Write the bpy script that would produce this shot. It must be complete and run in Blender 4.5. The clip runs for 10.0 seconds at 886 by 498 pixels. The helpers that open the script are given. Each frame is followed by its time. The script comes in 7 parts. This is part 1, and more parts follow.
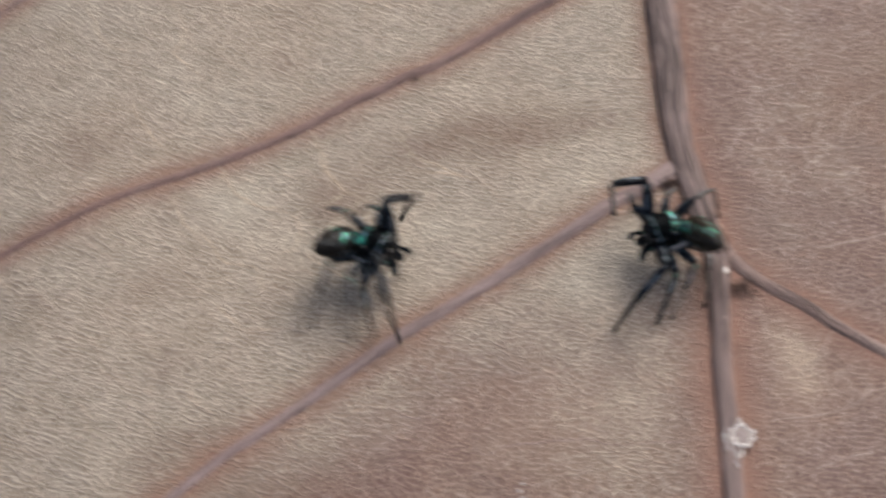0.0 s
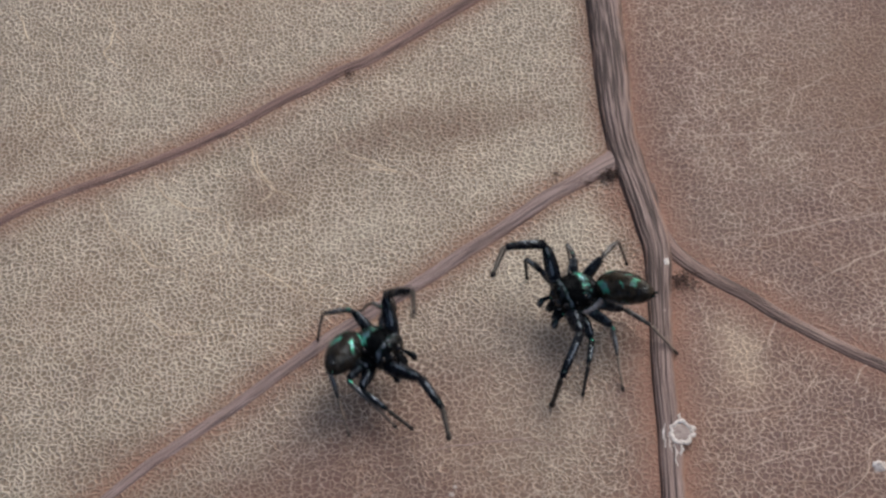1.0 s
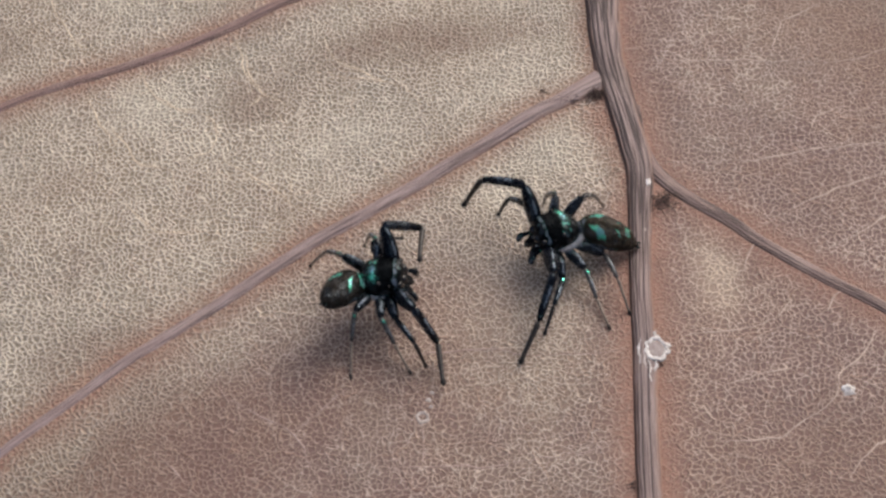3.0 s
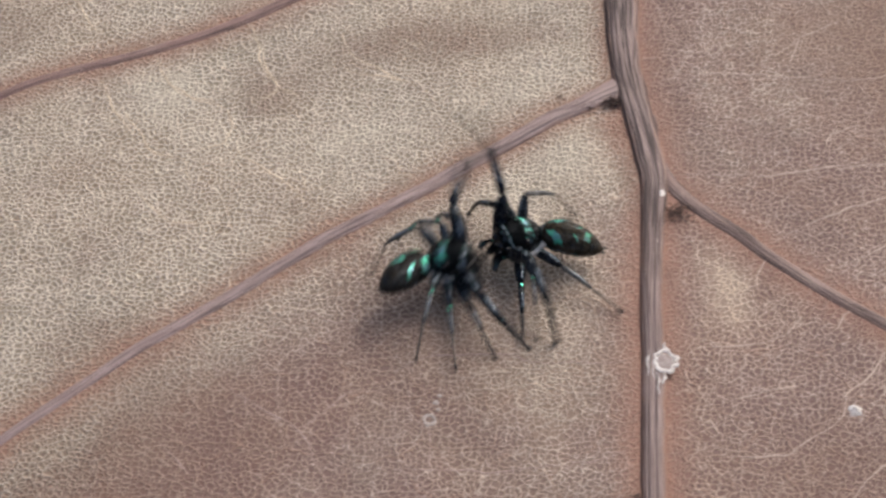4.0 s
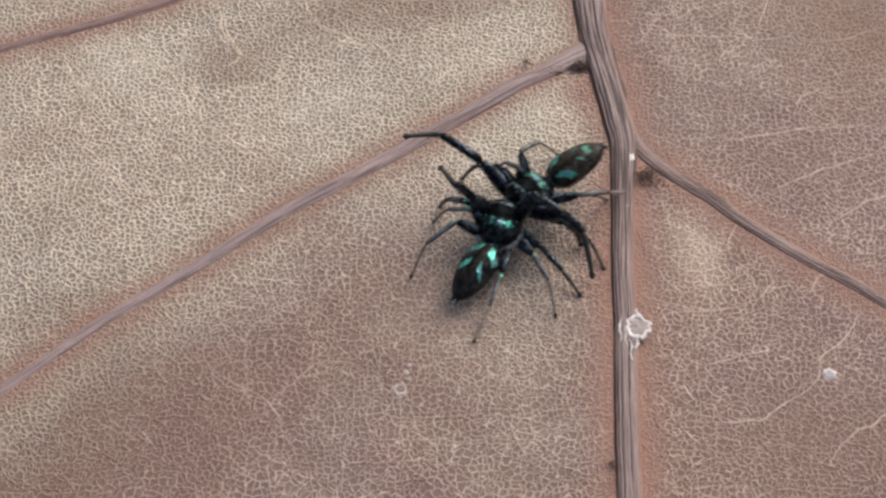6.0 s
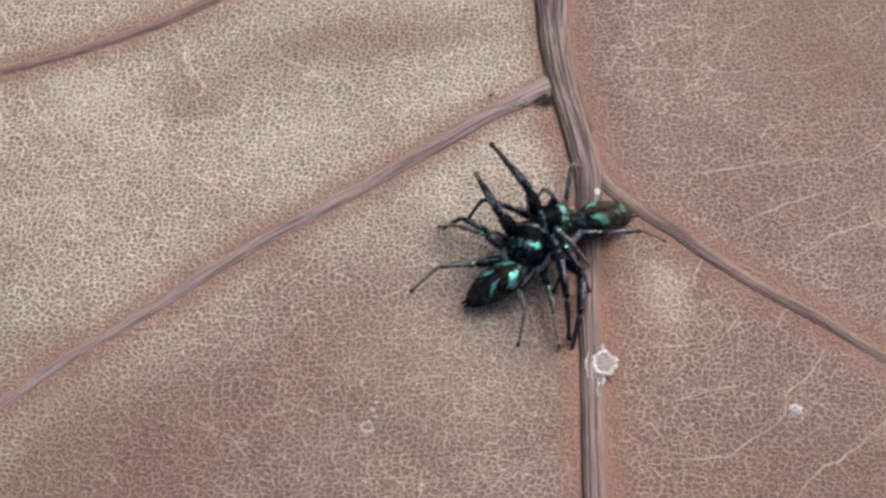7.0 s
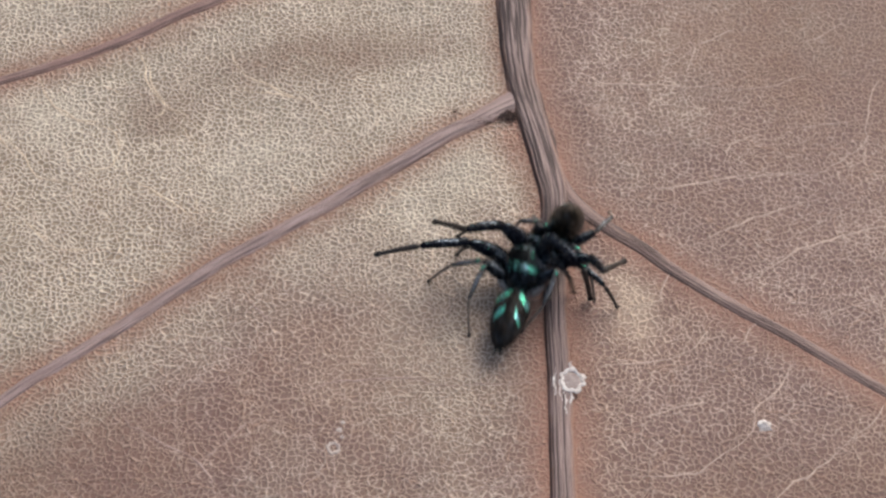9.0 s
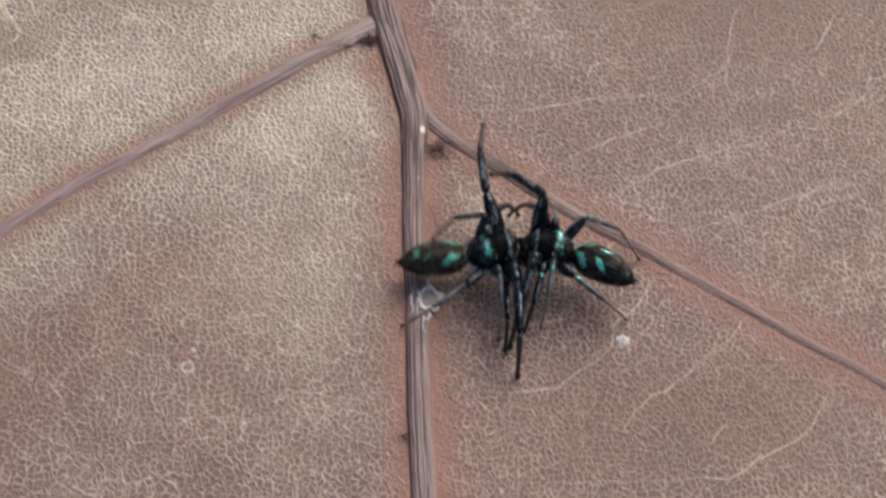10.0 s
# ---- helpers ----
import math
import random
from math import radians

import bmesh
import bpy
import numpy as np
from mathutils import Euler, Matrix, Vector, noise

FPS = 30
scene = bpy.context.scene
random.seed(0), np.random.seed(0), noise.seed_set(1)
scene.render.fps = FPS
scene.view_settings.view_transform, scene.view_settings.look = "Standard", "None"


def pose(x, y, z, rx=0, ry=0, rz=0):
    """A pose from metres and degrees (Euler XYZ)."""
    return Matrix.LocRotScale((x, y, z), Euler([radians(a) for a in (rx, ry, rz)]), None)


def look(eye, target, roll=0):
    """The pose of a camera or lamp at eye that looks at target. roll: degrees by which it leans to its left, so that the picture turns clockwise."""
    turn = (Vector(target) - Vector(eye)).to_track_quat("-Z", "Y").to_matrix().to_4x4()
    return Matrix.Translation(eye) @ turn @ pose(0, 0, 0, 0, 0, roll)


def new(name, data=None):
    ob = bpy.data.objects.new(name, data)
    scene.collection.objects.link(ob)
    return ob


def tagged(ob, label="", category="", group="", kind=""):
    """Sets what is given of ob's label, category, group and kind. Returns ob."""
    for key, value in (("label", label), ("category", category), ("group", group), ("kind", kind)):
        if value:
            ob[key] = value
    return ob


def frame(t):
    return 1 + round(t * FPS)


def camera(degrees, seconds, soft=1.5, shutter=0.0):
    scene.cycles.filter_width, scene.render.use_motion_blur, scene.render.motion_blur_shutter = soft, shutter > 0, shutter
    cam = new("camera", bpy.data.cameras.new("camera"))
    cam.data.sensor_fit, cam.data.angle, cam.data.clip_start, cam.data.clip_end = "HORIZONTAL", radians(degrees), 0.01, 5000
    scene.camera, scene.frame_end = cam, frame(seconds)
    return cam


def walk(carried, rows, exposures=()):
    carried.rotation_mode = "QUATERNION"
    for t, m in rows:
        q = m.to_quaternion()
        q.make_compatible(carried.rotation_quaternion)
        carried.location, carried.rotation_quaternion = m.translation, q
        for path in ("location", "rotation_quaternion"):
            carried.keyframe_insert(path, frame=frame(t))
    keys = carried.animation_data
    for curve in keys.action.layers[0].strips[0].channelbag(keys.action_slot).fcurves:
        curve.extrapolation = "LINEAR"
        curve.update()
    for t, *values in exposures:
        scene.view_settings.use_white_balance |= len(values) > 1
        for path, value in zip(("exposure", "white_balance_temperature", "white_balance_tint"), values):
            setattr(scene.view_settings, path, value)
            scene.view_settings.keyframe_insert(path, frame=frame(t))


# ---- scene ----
cam = camera(25.0, 10.0, soft=2.65, shutter=0.7)
MM = 0.001
CAMERA_ROWS = [
    (0.0, 0.57, -51.28, 73.07, 38.56, 3.18, -1.23),
    (0.1, 0.97, -51.39, 73.07, 38.78, 4.02, -1.06),
    (0.2, 1.23, -50.78, 72.32, 38.99, 3.61, -1.23),
    (0.3, 2.18, -50.65, 71.99, 39.68, 3.88, -1.62),
    (0.4, 2.50, -49.93, 71.12, 38.92, 3.72, -1.57),
    (0.5, 3.90, -50.47, 70.26, 39.20, 4.75, -1.39),
    (0.6, 4.02, -50.39, 70.27, 38.89, 4.25, -1.49),
    (0.7, 4.14, -50.30, 70.27, 38.81, 3.88, -1.59),
    (0.8, 4.26, -50.22, 70.27, 39.16, 4.03, -1.69),
    (0.9, 4.37, -50.13, 70.27, 38.99, 4.32, -1.79),
    (1.0, 4.49, -50.05, 70.28, 38.77, 4.50, -1.88),
    (1.1, 4.35, -50.21, 70.35, 38.81, 4.37, -1.79),
    (1.2, 4.20, -50.37, 70.42, 38.57, 4.27, -1.69),
    (1.3, 4.06, -50.54, 70.49, 38.61, 3.87, -1.59),
    (1.4, 3.91, -50.70, 70.56, 38.46, 3.50, -1.49),
    (1.5, 3.77, -50.86, 70.64, 38.48, 3.50, -1.39),
    (1.6, 3.84, -50.99, 70.54, 38.47, 3.66, -1.38),
    (1.7, 3.91, -51.13, 70.45, 38.53, 3.71, -1.36),
    (1.8, 3.98, -51.26, 70.36, 38.10, 3.67, -1.34),
    (1.9, 4.04, -51.39, 70.27, 37.83, 3.59, -1.33),
    (2.0, 4.11, -51.52, 70.18, 37.81, 3.32, -1.31),
    (2.1, 4.07, -51.63, 70.15, 37.97, 3.33, -1.25),
    (2.2, 4.03, -51.75, 70.12, 37.79, 3.33, -1.19),
    (2.3, 3.98, -51.86, 70.09, 37.73, 3.12, -1.12),
    (2.4, 3.94, -51.97, 70.06, 37.54, 2.98, -1.06),
    (2.5, 3.89, -52.08, 70.03, 37.39, 2.92, -1.00),
    (2.7, 3.83, -51.66, 70.61, 37.13, 2.73, -0.91),
    (3.8, 1.78, -51.04, 70.86, 36.40, -0.23, 0.77),
    (3.9, 1.73, -50.88, 71.00, 36.47, -0.30, 0.87),
    (4.0, 1.67, -50.71, 71.13, 36.40, -0.11, 0.98),
    (4.1, 1.73, -50.57, 71.20, 36.24, 0.16, 0.95),
    (4.2, 1.79, -50.43, 71.27, 36.52, 0.29, 0.91),
    (4.3, 1.85, -50.30, 71.33, 36.64, 0.26, 0.88),
    (4.4, 1.91, -50.16, 71.40, 36.37, 0.20, 0.85),
    (4.5, 1.97, -50.02, 71.47, 36.34, 0.24, 0.81),
    (4.6, 2.08, -50.02, 71.46, 36.30, 0.02, 0.66),
    (4.7, 2.20, -50.01, 71.45, 36.02, -0.18, 0.51),
    (4.8, 2.31, -50.01, 71.44, 35.95, -0.36, 0.35),
    (4.9, 2.43, -50.01, 71.43, 36.25, -0.14, 0.20),
    (5.0, 2.54, -50.00, 71.42, 36.42, 0.04, 0.05),
    (5.1, 2.56, -49.98, 71.19, 36.22, -0.24, 0.04),
    (5.2, 2.58, -49.95, 70.96, 36.01, -0.30, 0.03),
    (5.3, 2.60, -49.92, 70.73, 35.94, -0.19, 0.03),
    (5.4, 2.62, -49.90, 70.50, 35.81, -0.29, 0.02),
    (5.5, 2.65, -49.87, 70.28, 35.77, -0.27, 0.01),
    (5.6, 2.37, -50.08, 70.23, 35.88, -0.45, -0.11),
    (5.7, 2.10, -50.29, 70.18, 35.83, -0.38, -0.24),
    (6.8, -0.20, -50.20, 69.38, 35.55, -1.64, -0.49),
    (6.9, 0.38, -49.68, 69.94, 35.23, -1.38, -0.81),
    (7.0, 0.96, -49.15, 70.50, 35.93, -1.51, -1.12),
    (7.1, 0.91, -49.24, 70.38, 35.86, -1.53, -1.19),
    (7.2, 0.87, -49.33, 70.27, 35.93, -1.63, -1.26),
    (7.3, 0.83, -49.42, 70.15, 36.06, -1.80, -1.33),
    (7.4, 0.78, -49.52, 70.04, 36.16, -1.83, -1.40),
    (7.5, 0.74, -49.61, 69.92, 36.29, -1.87, -1.47),
    (7.6, 0.78, -49.63, 69.85, 36.52, -2.24, -1.55),
    (7.7, 0.83, -49.65, 69.78, 36.59, -2.23, -1.62),
    (7.8, 0.87, -49.68, 69.72, 36.42, -2.07, -1.70),
    (7.9, 0.91, -49.70, 69.65, 36.54, -2.19, -1.78),
    (8.0, 0.96, -49.72, 69.58, 36.50, -2.13, -1.86),
    (8.1, 0.86, -49.69, 69.64, 36.54, -2.31, -1.88),
    (8.2, 0.76, -49.65, 69.70, 36.47, -2.41, -1.89),
    (8.3, 0.66, -49.61, 69.76, 36.43, -2.48, -1.91),
    (8.4, 0.56, -49.57, 69.82, 36.44, -2.55, -1.93),
    (8.5, 0.46, -49.54, 69.88, 36.38, -2.34, -1.94),
    (8.6, 0.49, -49.36, 69.94, 36.35, -2.19, -2.00),
    (8.7, 0.53, -49.18, 69.99, 36.43, -2.02, -2.06),
    (8.8, 0.56, -49.01, 70.05, 36.70, -2.30, -2.12),
    (8.9, 0.60, -48.83, 70.10, 36.55, -2.34, -2.18),
    (9.0, 0.64, -48.65, 70.16, 36.33, -2.19, -2.24),
    (9.1, 0.47, -48.68, 70.09, 36.52, -2.38, -2.45),
    (9.2, 0.30, -48.70, 70.02, 36.39, -2.23, -2.66),
    (9.4, 1.62, -49.20, 69.74, 36.42, -2.01, -2.13),
    (9.5, 2.89, -49.62, 69.50, 36.55, -2.08, -2.47),
    (9.6, 3.63, -49.92, 69.31, 36.35, -2.85, -2.73),
    (9.8, 3.56, -50.33, 68.52, 36.25, -3.47, -3.52),
    (10.0, 3.22, -51.00, 67.65, 36.39, -3.73, -4.10),
]
walk(cam, [(t, pose(x * MM, y * MM, z * MM, rx, ry, rz)) for t, x, y, z, rx, ry, rz in CAMERA_ROWS],
     exposures=[(0.0, -0.10), (0.5, -0.28), (1.0, -0.36), (1.5, -0.30), (2.0, -0.12), (2.7, -0.03), (4.0, 0.06), (8.5, 0.08), (10.0, 0.02)])

# ---------------------------------------------------------------- light
world = bpy.data.worlds.new("overcast_sky")
scene.world = world
world.use_nodes = True
wn = world.node_tree
wn.nodes.clear()
sky = wn.nodes.new("ShaderNodeTexSky")
sky.sky_type = "NISHITA"
sky.sun_disc = False
sky.sun_elevation = radians(45)
sky.sun_rotation = radians(38)
sky.air_density, sky.dust_density, sky.ozone_density = 1.0, 7.0, 0.4
wbg = wn.nodes.new("ShaderNodeBackground")
wbg.inputs["Strength"].default_value = 0.140
wout = wn.nodes.new("ShaderNodeOutputWorld")
wn.links.new(sky.outputs["Color"], wbg.inputs["Color"])
wn.links.new(wbg.outputs["Background"], wout.inputs["Surface"])

sun_data = bpy.data.lights.new("sun", "SUN")
sun_data.energy = 0.98
sun_data.angle = radians(46)
sun_data.color = (0.935, 0.935, 1.0)
sun = new("sun", sun_data)
sun.matrix_world = look((math.sin(radians(38)) * math.cos(radians(45)), math.cos(radians(38)) * math.cos(radians(45)), math.sin(radians(45))), (0, 0, 0))


# ---------------------------------------------------------------- material tools
class Nodes:
    """A small builder for node materials."""

    def __init__(self, name):
        self.mat = bpy.data.materials.new(name)
        self.mat.use_nodes = True
        self.tree = self.mat.node_tree
        self.tree.nodes.clear()
        self.out = self.tree.nodes.new("ShaderNodeOutputMaterial")
        self.bsdf = self.tree.nodes.new("ShaderNodeBsdfPrincipled")
        self.tree.links.new(self.bsdf.outputs["BSDF"], self.out.inputs["Surface"])

    def put(self, socket, value):
        if isinstance(value, bpy.types.NodeSocket):
            self.tree.links.new(value, socket)
        elif isinstance(value, tuple) and len(value) == 3 and socket.type == "RGBA":
            socket.default_value = (*value, 1)
        else:
            socket.default_value = value

    def set(self, **inputs):
        for key, value in inputs.items():
            self.put(self.bsdf.inputs[key.replace("_", " ").title().replace("Ior", "IOR").replace("Bsdf", "BSDF")], value)
        return self

    def coord(self, scale=(1000, 1000, 1000), kind="Object"):
        c = self.tree.nodes.new("ShaderNodeTexCoord")
        m = self.tree.nodes.new("ShaderNodeMapping")
        m.inputs["Scale"].default_value = scale
        self.tree.links.new(c.outputs[kind], m.inputs["Vector"])
        return m.outputs["Vector"]

    def noise(self, vec, scale, detail=4.0, rough=0.55, colour=False):
        n = self.tree.nodes.new("ShaderNodeTexNoise")
        self.put(n.inputs["Vector"], vec)
        n.inputs["Scale"].default_value, n.inputs["Detail"].default_value, n.inputs["Roughness"].default_value = scale, detail, rough
        return n.outputs["Color" if colour else "Fac"]

    def edges(self, vec, scale, jitter=1.0):
        n = self.tree.nodes.new("ShaderNodeTexVoronoi")
        n.voronoi_dimensions = "2D"
        n.feature = "DISTANCE_TO_EDGE"
        self.put(n.inputs["Vector"], vec)
        n.inputs["Scale"].default_value, n.inputs["Randomness"].default_value = scale, jitter
        return n.outputs["Distance"]

    def cells(self, vec, scale, output="Distance", flat=False, jitter=1.0):
        n = self.tree.nodes.new("ShaderNodeTexVoronoi")
        n.voronoi_dimensions = "2D" if flat else "3D"
        n.inputs["Randomness"].default_value = jitter
        self.put(n.inputs["Vector"], vec)
        n.inputs["Scale"].default_value = scale
        return n.outputs[output]

    def maths(self, op, a, b=0.0, c=0.0):
        n = self.tree.nodes.new("ShaderNodeMath")
        n.operation = op
        for socket, value in zip(n.inputs, (a, b, c)):
            self.put(socket, value)
        return n.outputs[0]

    def ramp(self, value, low, high, out_low=0.0, out_high=1.0):
        n = self.tree.nodes.new("ShaderNodeMapRange")
        n.interpolation_type = "SMOOTHSTEP"
        for socket, v in zip(n.inputs, (value, low, high, out_low, out_high)):
            self.put(socket, v)
        return n.outputs["Result"]

    def mix(self, fac, a, b, blend="MIX"):
        n = self.tree.nodes.new("ShaderNodeMix")
        n.data_type, n.blend_type = "RGBA", blend
        self.put(n.inputs[0], fac)
        self.put(n.inputs[6], a)
        self.put(n.inputs[7], b)
        return n.outputs[2]

    def shift(self, vec, by, amount):
        """vec pushed about by a colour noise."""
        a = self.tree.nodes.new("ShaderNodeVectorMath")
        a.operation = "SUBTRACT"
        self.put(a.inputs[0], by)
        a.inputs[1].default_value = (0.5, 0.5, 0.5)
        b = self.tree.nodes.new("ShaderNodeVectorMath")
        b.operation = "MULTIPLY_ADD"
        self.put(b.inputs[0], a.outputs[0])
        b.inputs[1].default_value = (amount,) * 3
        self.put(b.inputs[2], vec)
        return b.outputs[0]

    def attribute(self, name):
        n = self.tree.nodes.new("ShaderNodeAttribute")
        n.attribute_name = name
        return n.outputs["Fac"]

    def split(self, vec):
        n = self.tree.nodes.new("ShaderNodeSeparateXYZ")
        self.put(n.inputs[0], vec)
        return n.outputs

    def chance(self):
        return self.tree.nodes.new("ShaderNodeObjectInfo").outputs["Random"]

    def bump(self, height, strength, distance, under=None):
        n = self.tree.nodes.new("ShaderNodeBump")
        self.put(n.inputs["Height"], height)
        n.inputs["Strength"].default_value, n.inputs["Distance"].default_value = strength, distance
        if under:
            self.put(n.inputs["Normal"], under)
        return n.outputs["Normal"]


def blade_material():
    n = Nodes("dry_leaf_blade")
    v = n.coord()
    zone, edge, blotch = n.attribute("zone"), n.attribute("near_vein"), n.attribute("blotch")
    cloud = n.noise(v, 0.16, 5.0, 0.6)
    patch = n.noise(v, 0.42, 4.0, 0.6)
    grain = n.noise(v, 9.0, 3.0, 0.7)
    wear = n.noise(v, 1.3, 3.0, 0.6)
    gaps = n.noise(v, 3.1, 2.0, 0.6)
    zone = n.ramp(n.maths("ADD", zone, n.maths("MULTIPLY", n.maths("SUBTRACT", cloud, 0.5), 0.9)), 0.15, 0.85)
    # the net of veinlets: small pads, larger fields, long wandering lines
    warp = n.shift(v, n.noise(v, 2.6, 2.0, colour=True), 0.34)
    warp = n.shift(warp, n.noise(v, 0.5, 2.0, colour=True), 0.8)
    fine = n.maths("ADD", n.maths("MULTIPLY", n.edges(warp, 4.0, 0.92), n.ramp(zone, 0.55, 0.62, 1.0, 0.0)),
                   n.maths("MULTIPLY", n.edges(warp, 3.6, 0.92), n.ramp(zone, 0.55, 0.62)))
    mid = n.edges(n.shift(v, n.noise(v, 1.0, 3.0, colour=True), 0.9), 1.05)
    broad = n.edges(n.shift(v, n.noise(v, 0.5, 4.0, colour=True), 2.2), 0.34)
    half = n.maths("MULTIPLY", n.ramp(wear, 0.25, 0.75, 0.22, 0.31), n.ramp(zone, 0.1, 0.9, 1.0, 0.70))
    net = n.ramp(fine, 0.0, half, 1.0, 0.0)
    rounding = n.ramp(n.cells(warp, 4.0, "Distance", True, 0.92), 0.42, 0.62)
    net = n.maths("MAXIMUM", net, n.maths("MULTIPLY", rounding, n.ramp(zone, 0.45, 0.60, 0.35, 0.0)))
    net_mid = n.ramp(mid, 0.01, 0.06, 1.0, 0.0)
    net_broad = n.ramp(broad, 0.004, 0.018, 1.0, 0.0)
    tone = n.split(n.cells(warp, 4.0, "Color", True, 0.92))[0]
    kept = n.ramp(gaps, 0.38, 0.54, n.ramp(zone, 0.1, 0.9, 0.84, 0.40), 1.0)
    # tan tissue, olive and ochre drifts in it, red-brown tissue
    drift = n.noise(n.shift(v, n.noise(v, 0.2, 3.0, colour=True), 6.0), 0.11, 3.0, 0.5)
    tan = n.mix(n.ramp(drift, 0.40, 0.62), (0.256, 0.210, 0.160), (0.266, 0.202, 0.142))
    tan = n.mix(n.ramp(drift, 0.44, 0.30), tan, (0.248, 0.212, 0.156))
    red = n.mix(n.ramp(drift, 0.42, 0.62), (0.140, 0.078, 0.067), (0.154, 0.085, 0.066))
    base = n.mix(zone, tan, red)
    base = n.mix(n.maths("MULTIPLY", tone, 0.6), base, n.mix(zone, (0.330, 0.272, 0.205), (0.208, 0.132, 0.115)))
    pale = n.mix(zone, (0.860, 0.790, 0.675), n.mix(n.ramp(drift, 0.42, 0.62), (0.680, 0.552, 0.472), (0.715, 0.575, 0.470)))
    strength = n.ramp(n.maths("ADD", n.maths("MULTIPLY", patch, 0.6), n.maths("MULTIPLY", wear, 0.4)), 0.36, 0.60, 0.60, 0.86)
    strength = n.maths("MULTIPLY", n.maths("MULTIPLY", strength, kept), n.ramp(edge, 0.1, 0.8, 1.0, 0.6))
    strength = n.maths("MULTIPLY", strength, n.maths("SUBTRACT", 1.0, n.maths("MULTIPLY", n.attribute("worn_net"), 0.28)))
    colour = n.mix(n.maths("MULTIPLY", net, strength), base, pale)
    colour = n.mix(n.maths("MULTIPLY", net_mid, n.ramp(patch, 0.4, 0.6, 0.05, 0.5)), colour, pale)
    colour = n.mix(n.maths("MULTIPLY", net_broad, n.ramp(wear, 0.4, 0.6, 0.1, 0.5)), colour, n.mix(zone, (0.62, 0.50, 0.39), (0.44, 0.29, 0.22)))
    # stained patches, bleached patches, reddish tissue along the veins
    dark = n.ramp(n.maths("ADD", n.maths("MULTIPLY", patch, 0.5), n.maths("MULTIPLY", cloud, 0.5)), 0.48, 0.66)
    stain = n.mix(0.64, colour, (0.172, 0.092, 0.064))
    colour = n.mix(n.maths("MULTIPLY", dark, 0.5), colour, stain)
    uneven = n.ramp(n.maths("ADD", n.maths("MULTIPLY", patch, 0.6), n.maths("MULTIPLY", wear, 0.4)), 0.35, 0.62, 0.45, 1.0)
    colour = n.mix(n.maths("MULTIPLY", n.ramp(blotch, 0.0, 1.0), uneven), colour, stain)
    bleach = n.maths("MULTIPLY", n.maths("MULTIPLY", n.ramp(blotch, 0.0, -1.0), n.ramp(net, 0.1, 0.8, 0.38, 0.85)), uneven)
    colour = n.mix(bleach, colour, n.mix(zone, (0.74, 0.69, 0.57), (0.68, 0.56, 0.43)))
    rust = n.maths("MULTIPLY", edge, n.ramp(n.maths("ADD", n.maths("MULTIPLY", n.noise(v, 0.6, 4.0), 0.6), n.maths("MULTIPLY", wear, 0.4)), 0.30, 0.58, 0.50, 1.0))
    colour = n.mix(n.maths("MULTIPLY", rust, n.ramp(net, 0.2, 0.9, 0.96, 0.72)), colour, n.mix(n.ramp(grain, 0.35, 0.65), (0.285, 0.148, 0.106), (0.362, 0.200, 0.146)))
    colour = n.mix(n.maths("MULTIPLY", n.ramp(grain, 0.58, 0.80), 0.30), colour, (0.12, 0.075, 0.055))
    relief = n.maths("ADD", n.maths("MULTIPLY", n.maths("MULTIPLY", net, kept), n.ramp(zone, 0.1, 0.9, 0.8, 0.42)), n.maths("ADD", n.maths("MULTIPLY", net_mid, 0.3), n.maths("MULTIPLY", net_broad, 0.5)))
    relief = n.maths("ADD", relief, n.maths("ADD", n.maths("MULTIPLY", grain, 0.3), n.maths("MULTIPLY", wear, 0.6)))
    n.set(base_color=colour, roughness=n.ramp(grain, 0.2, 0.8, 0.44, 0.66), normal=n.bump(relief, 0.9, 0.00011))
    n.bsdf.inputs["Specular IOR Level"].default_value = 0.42
    return n.mat


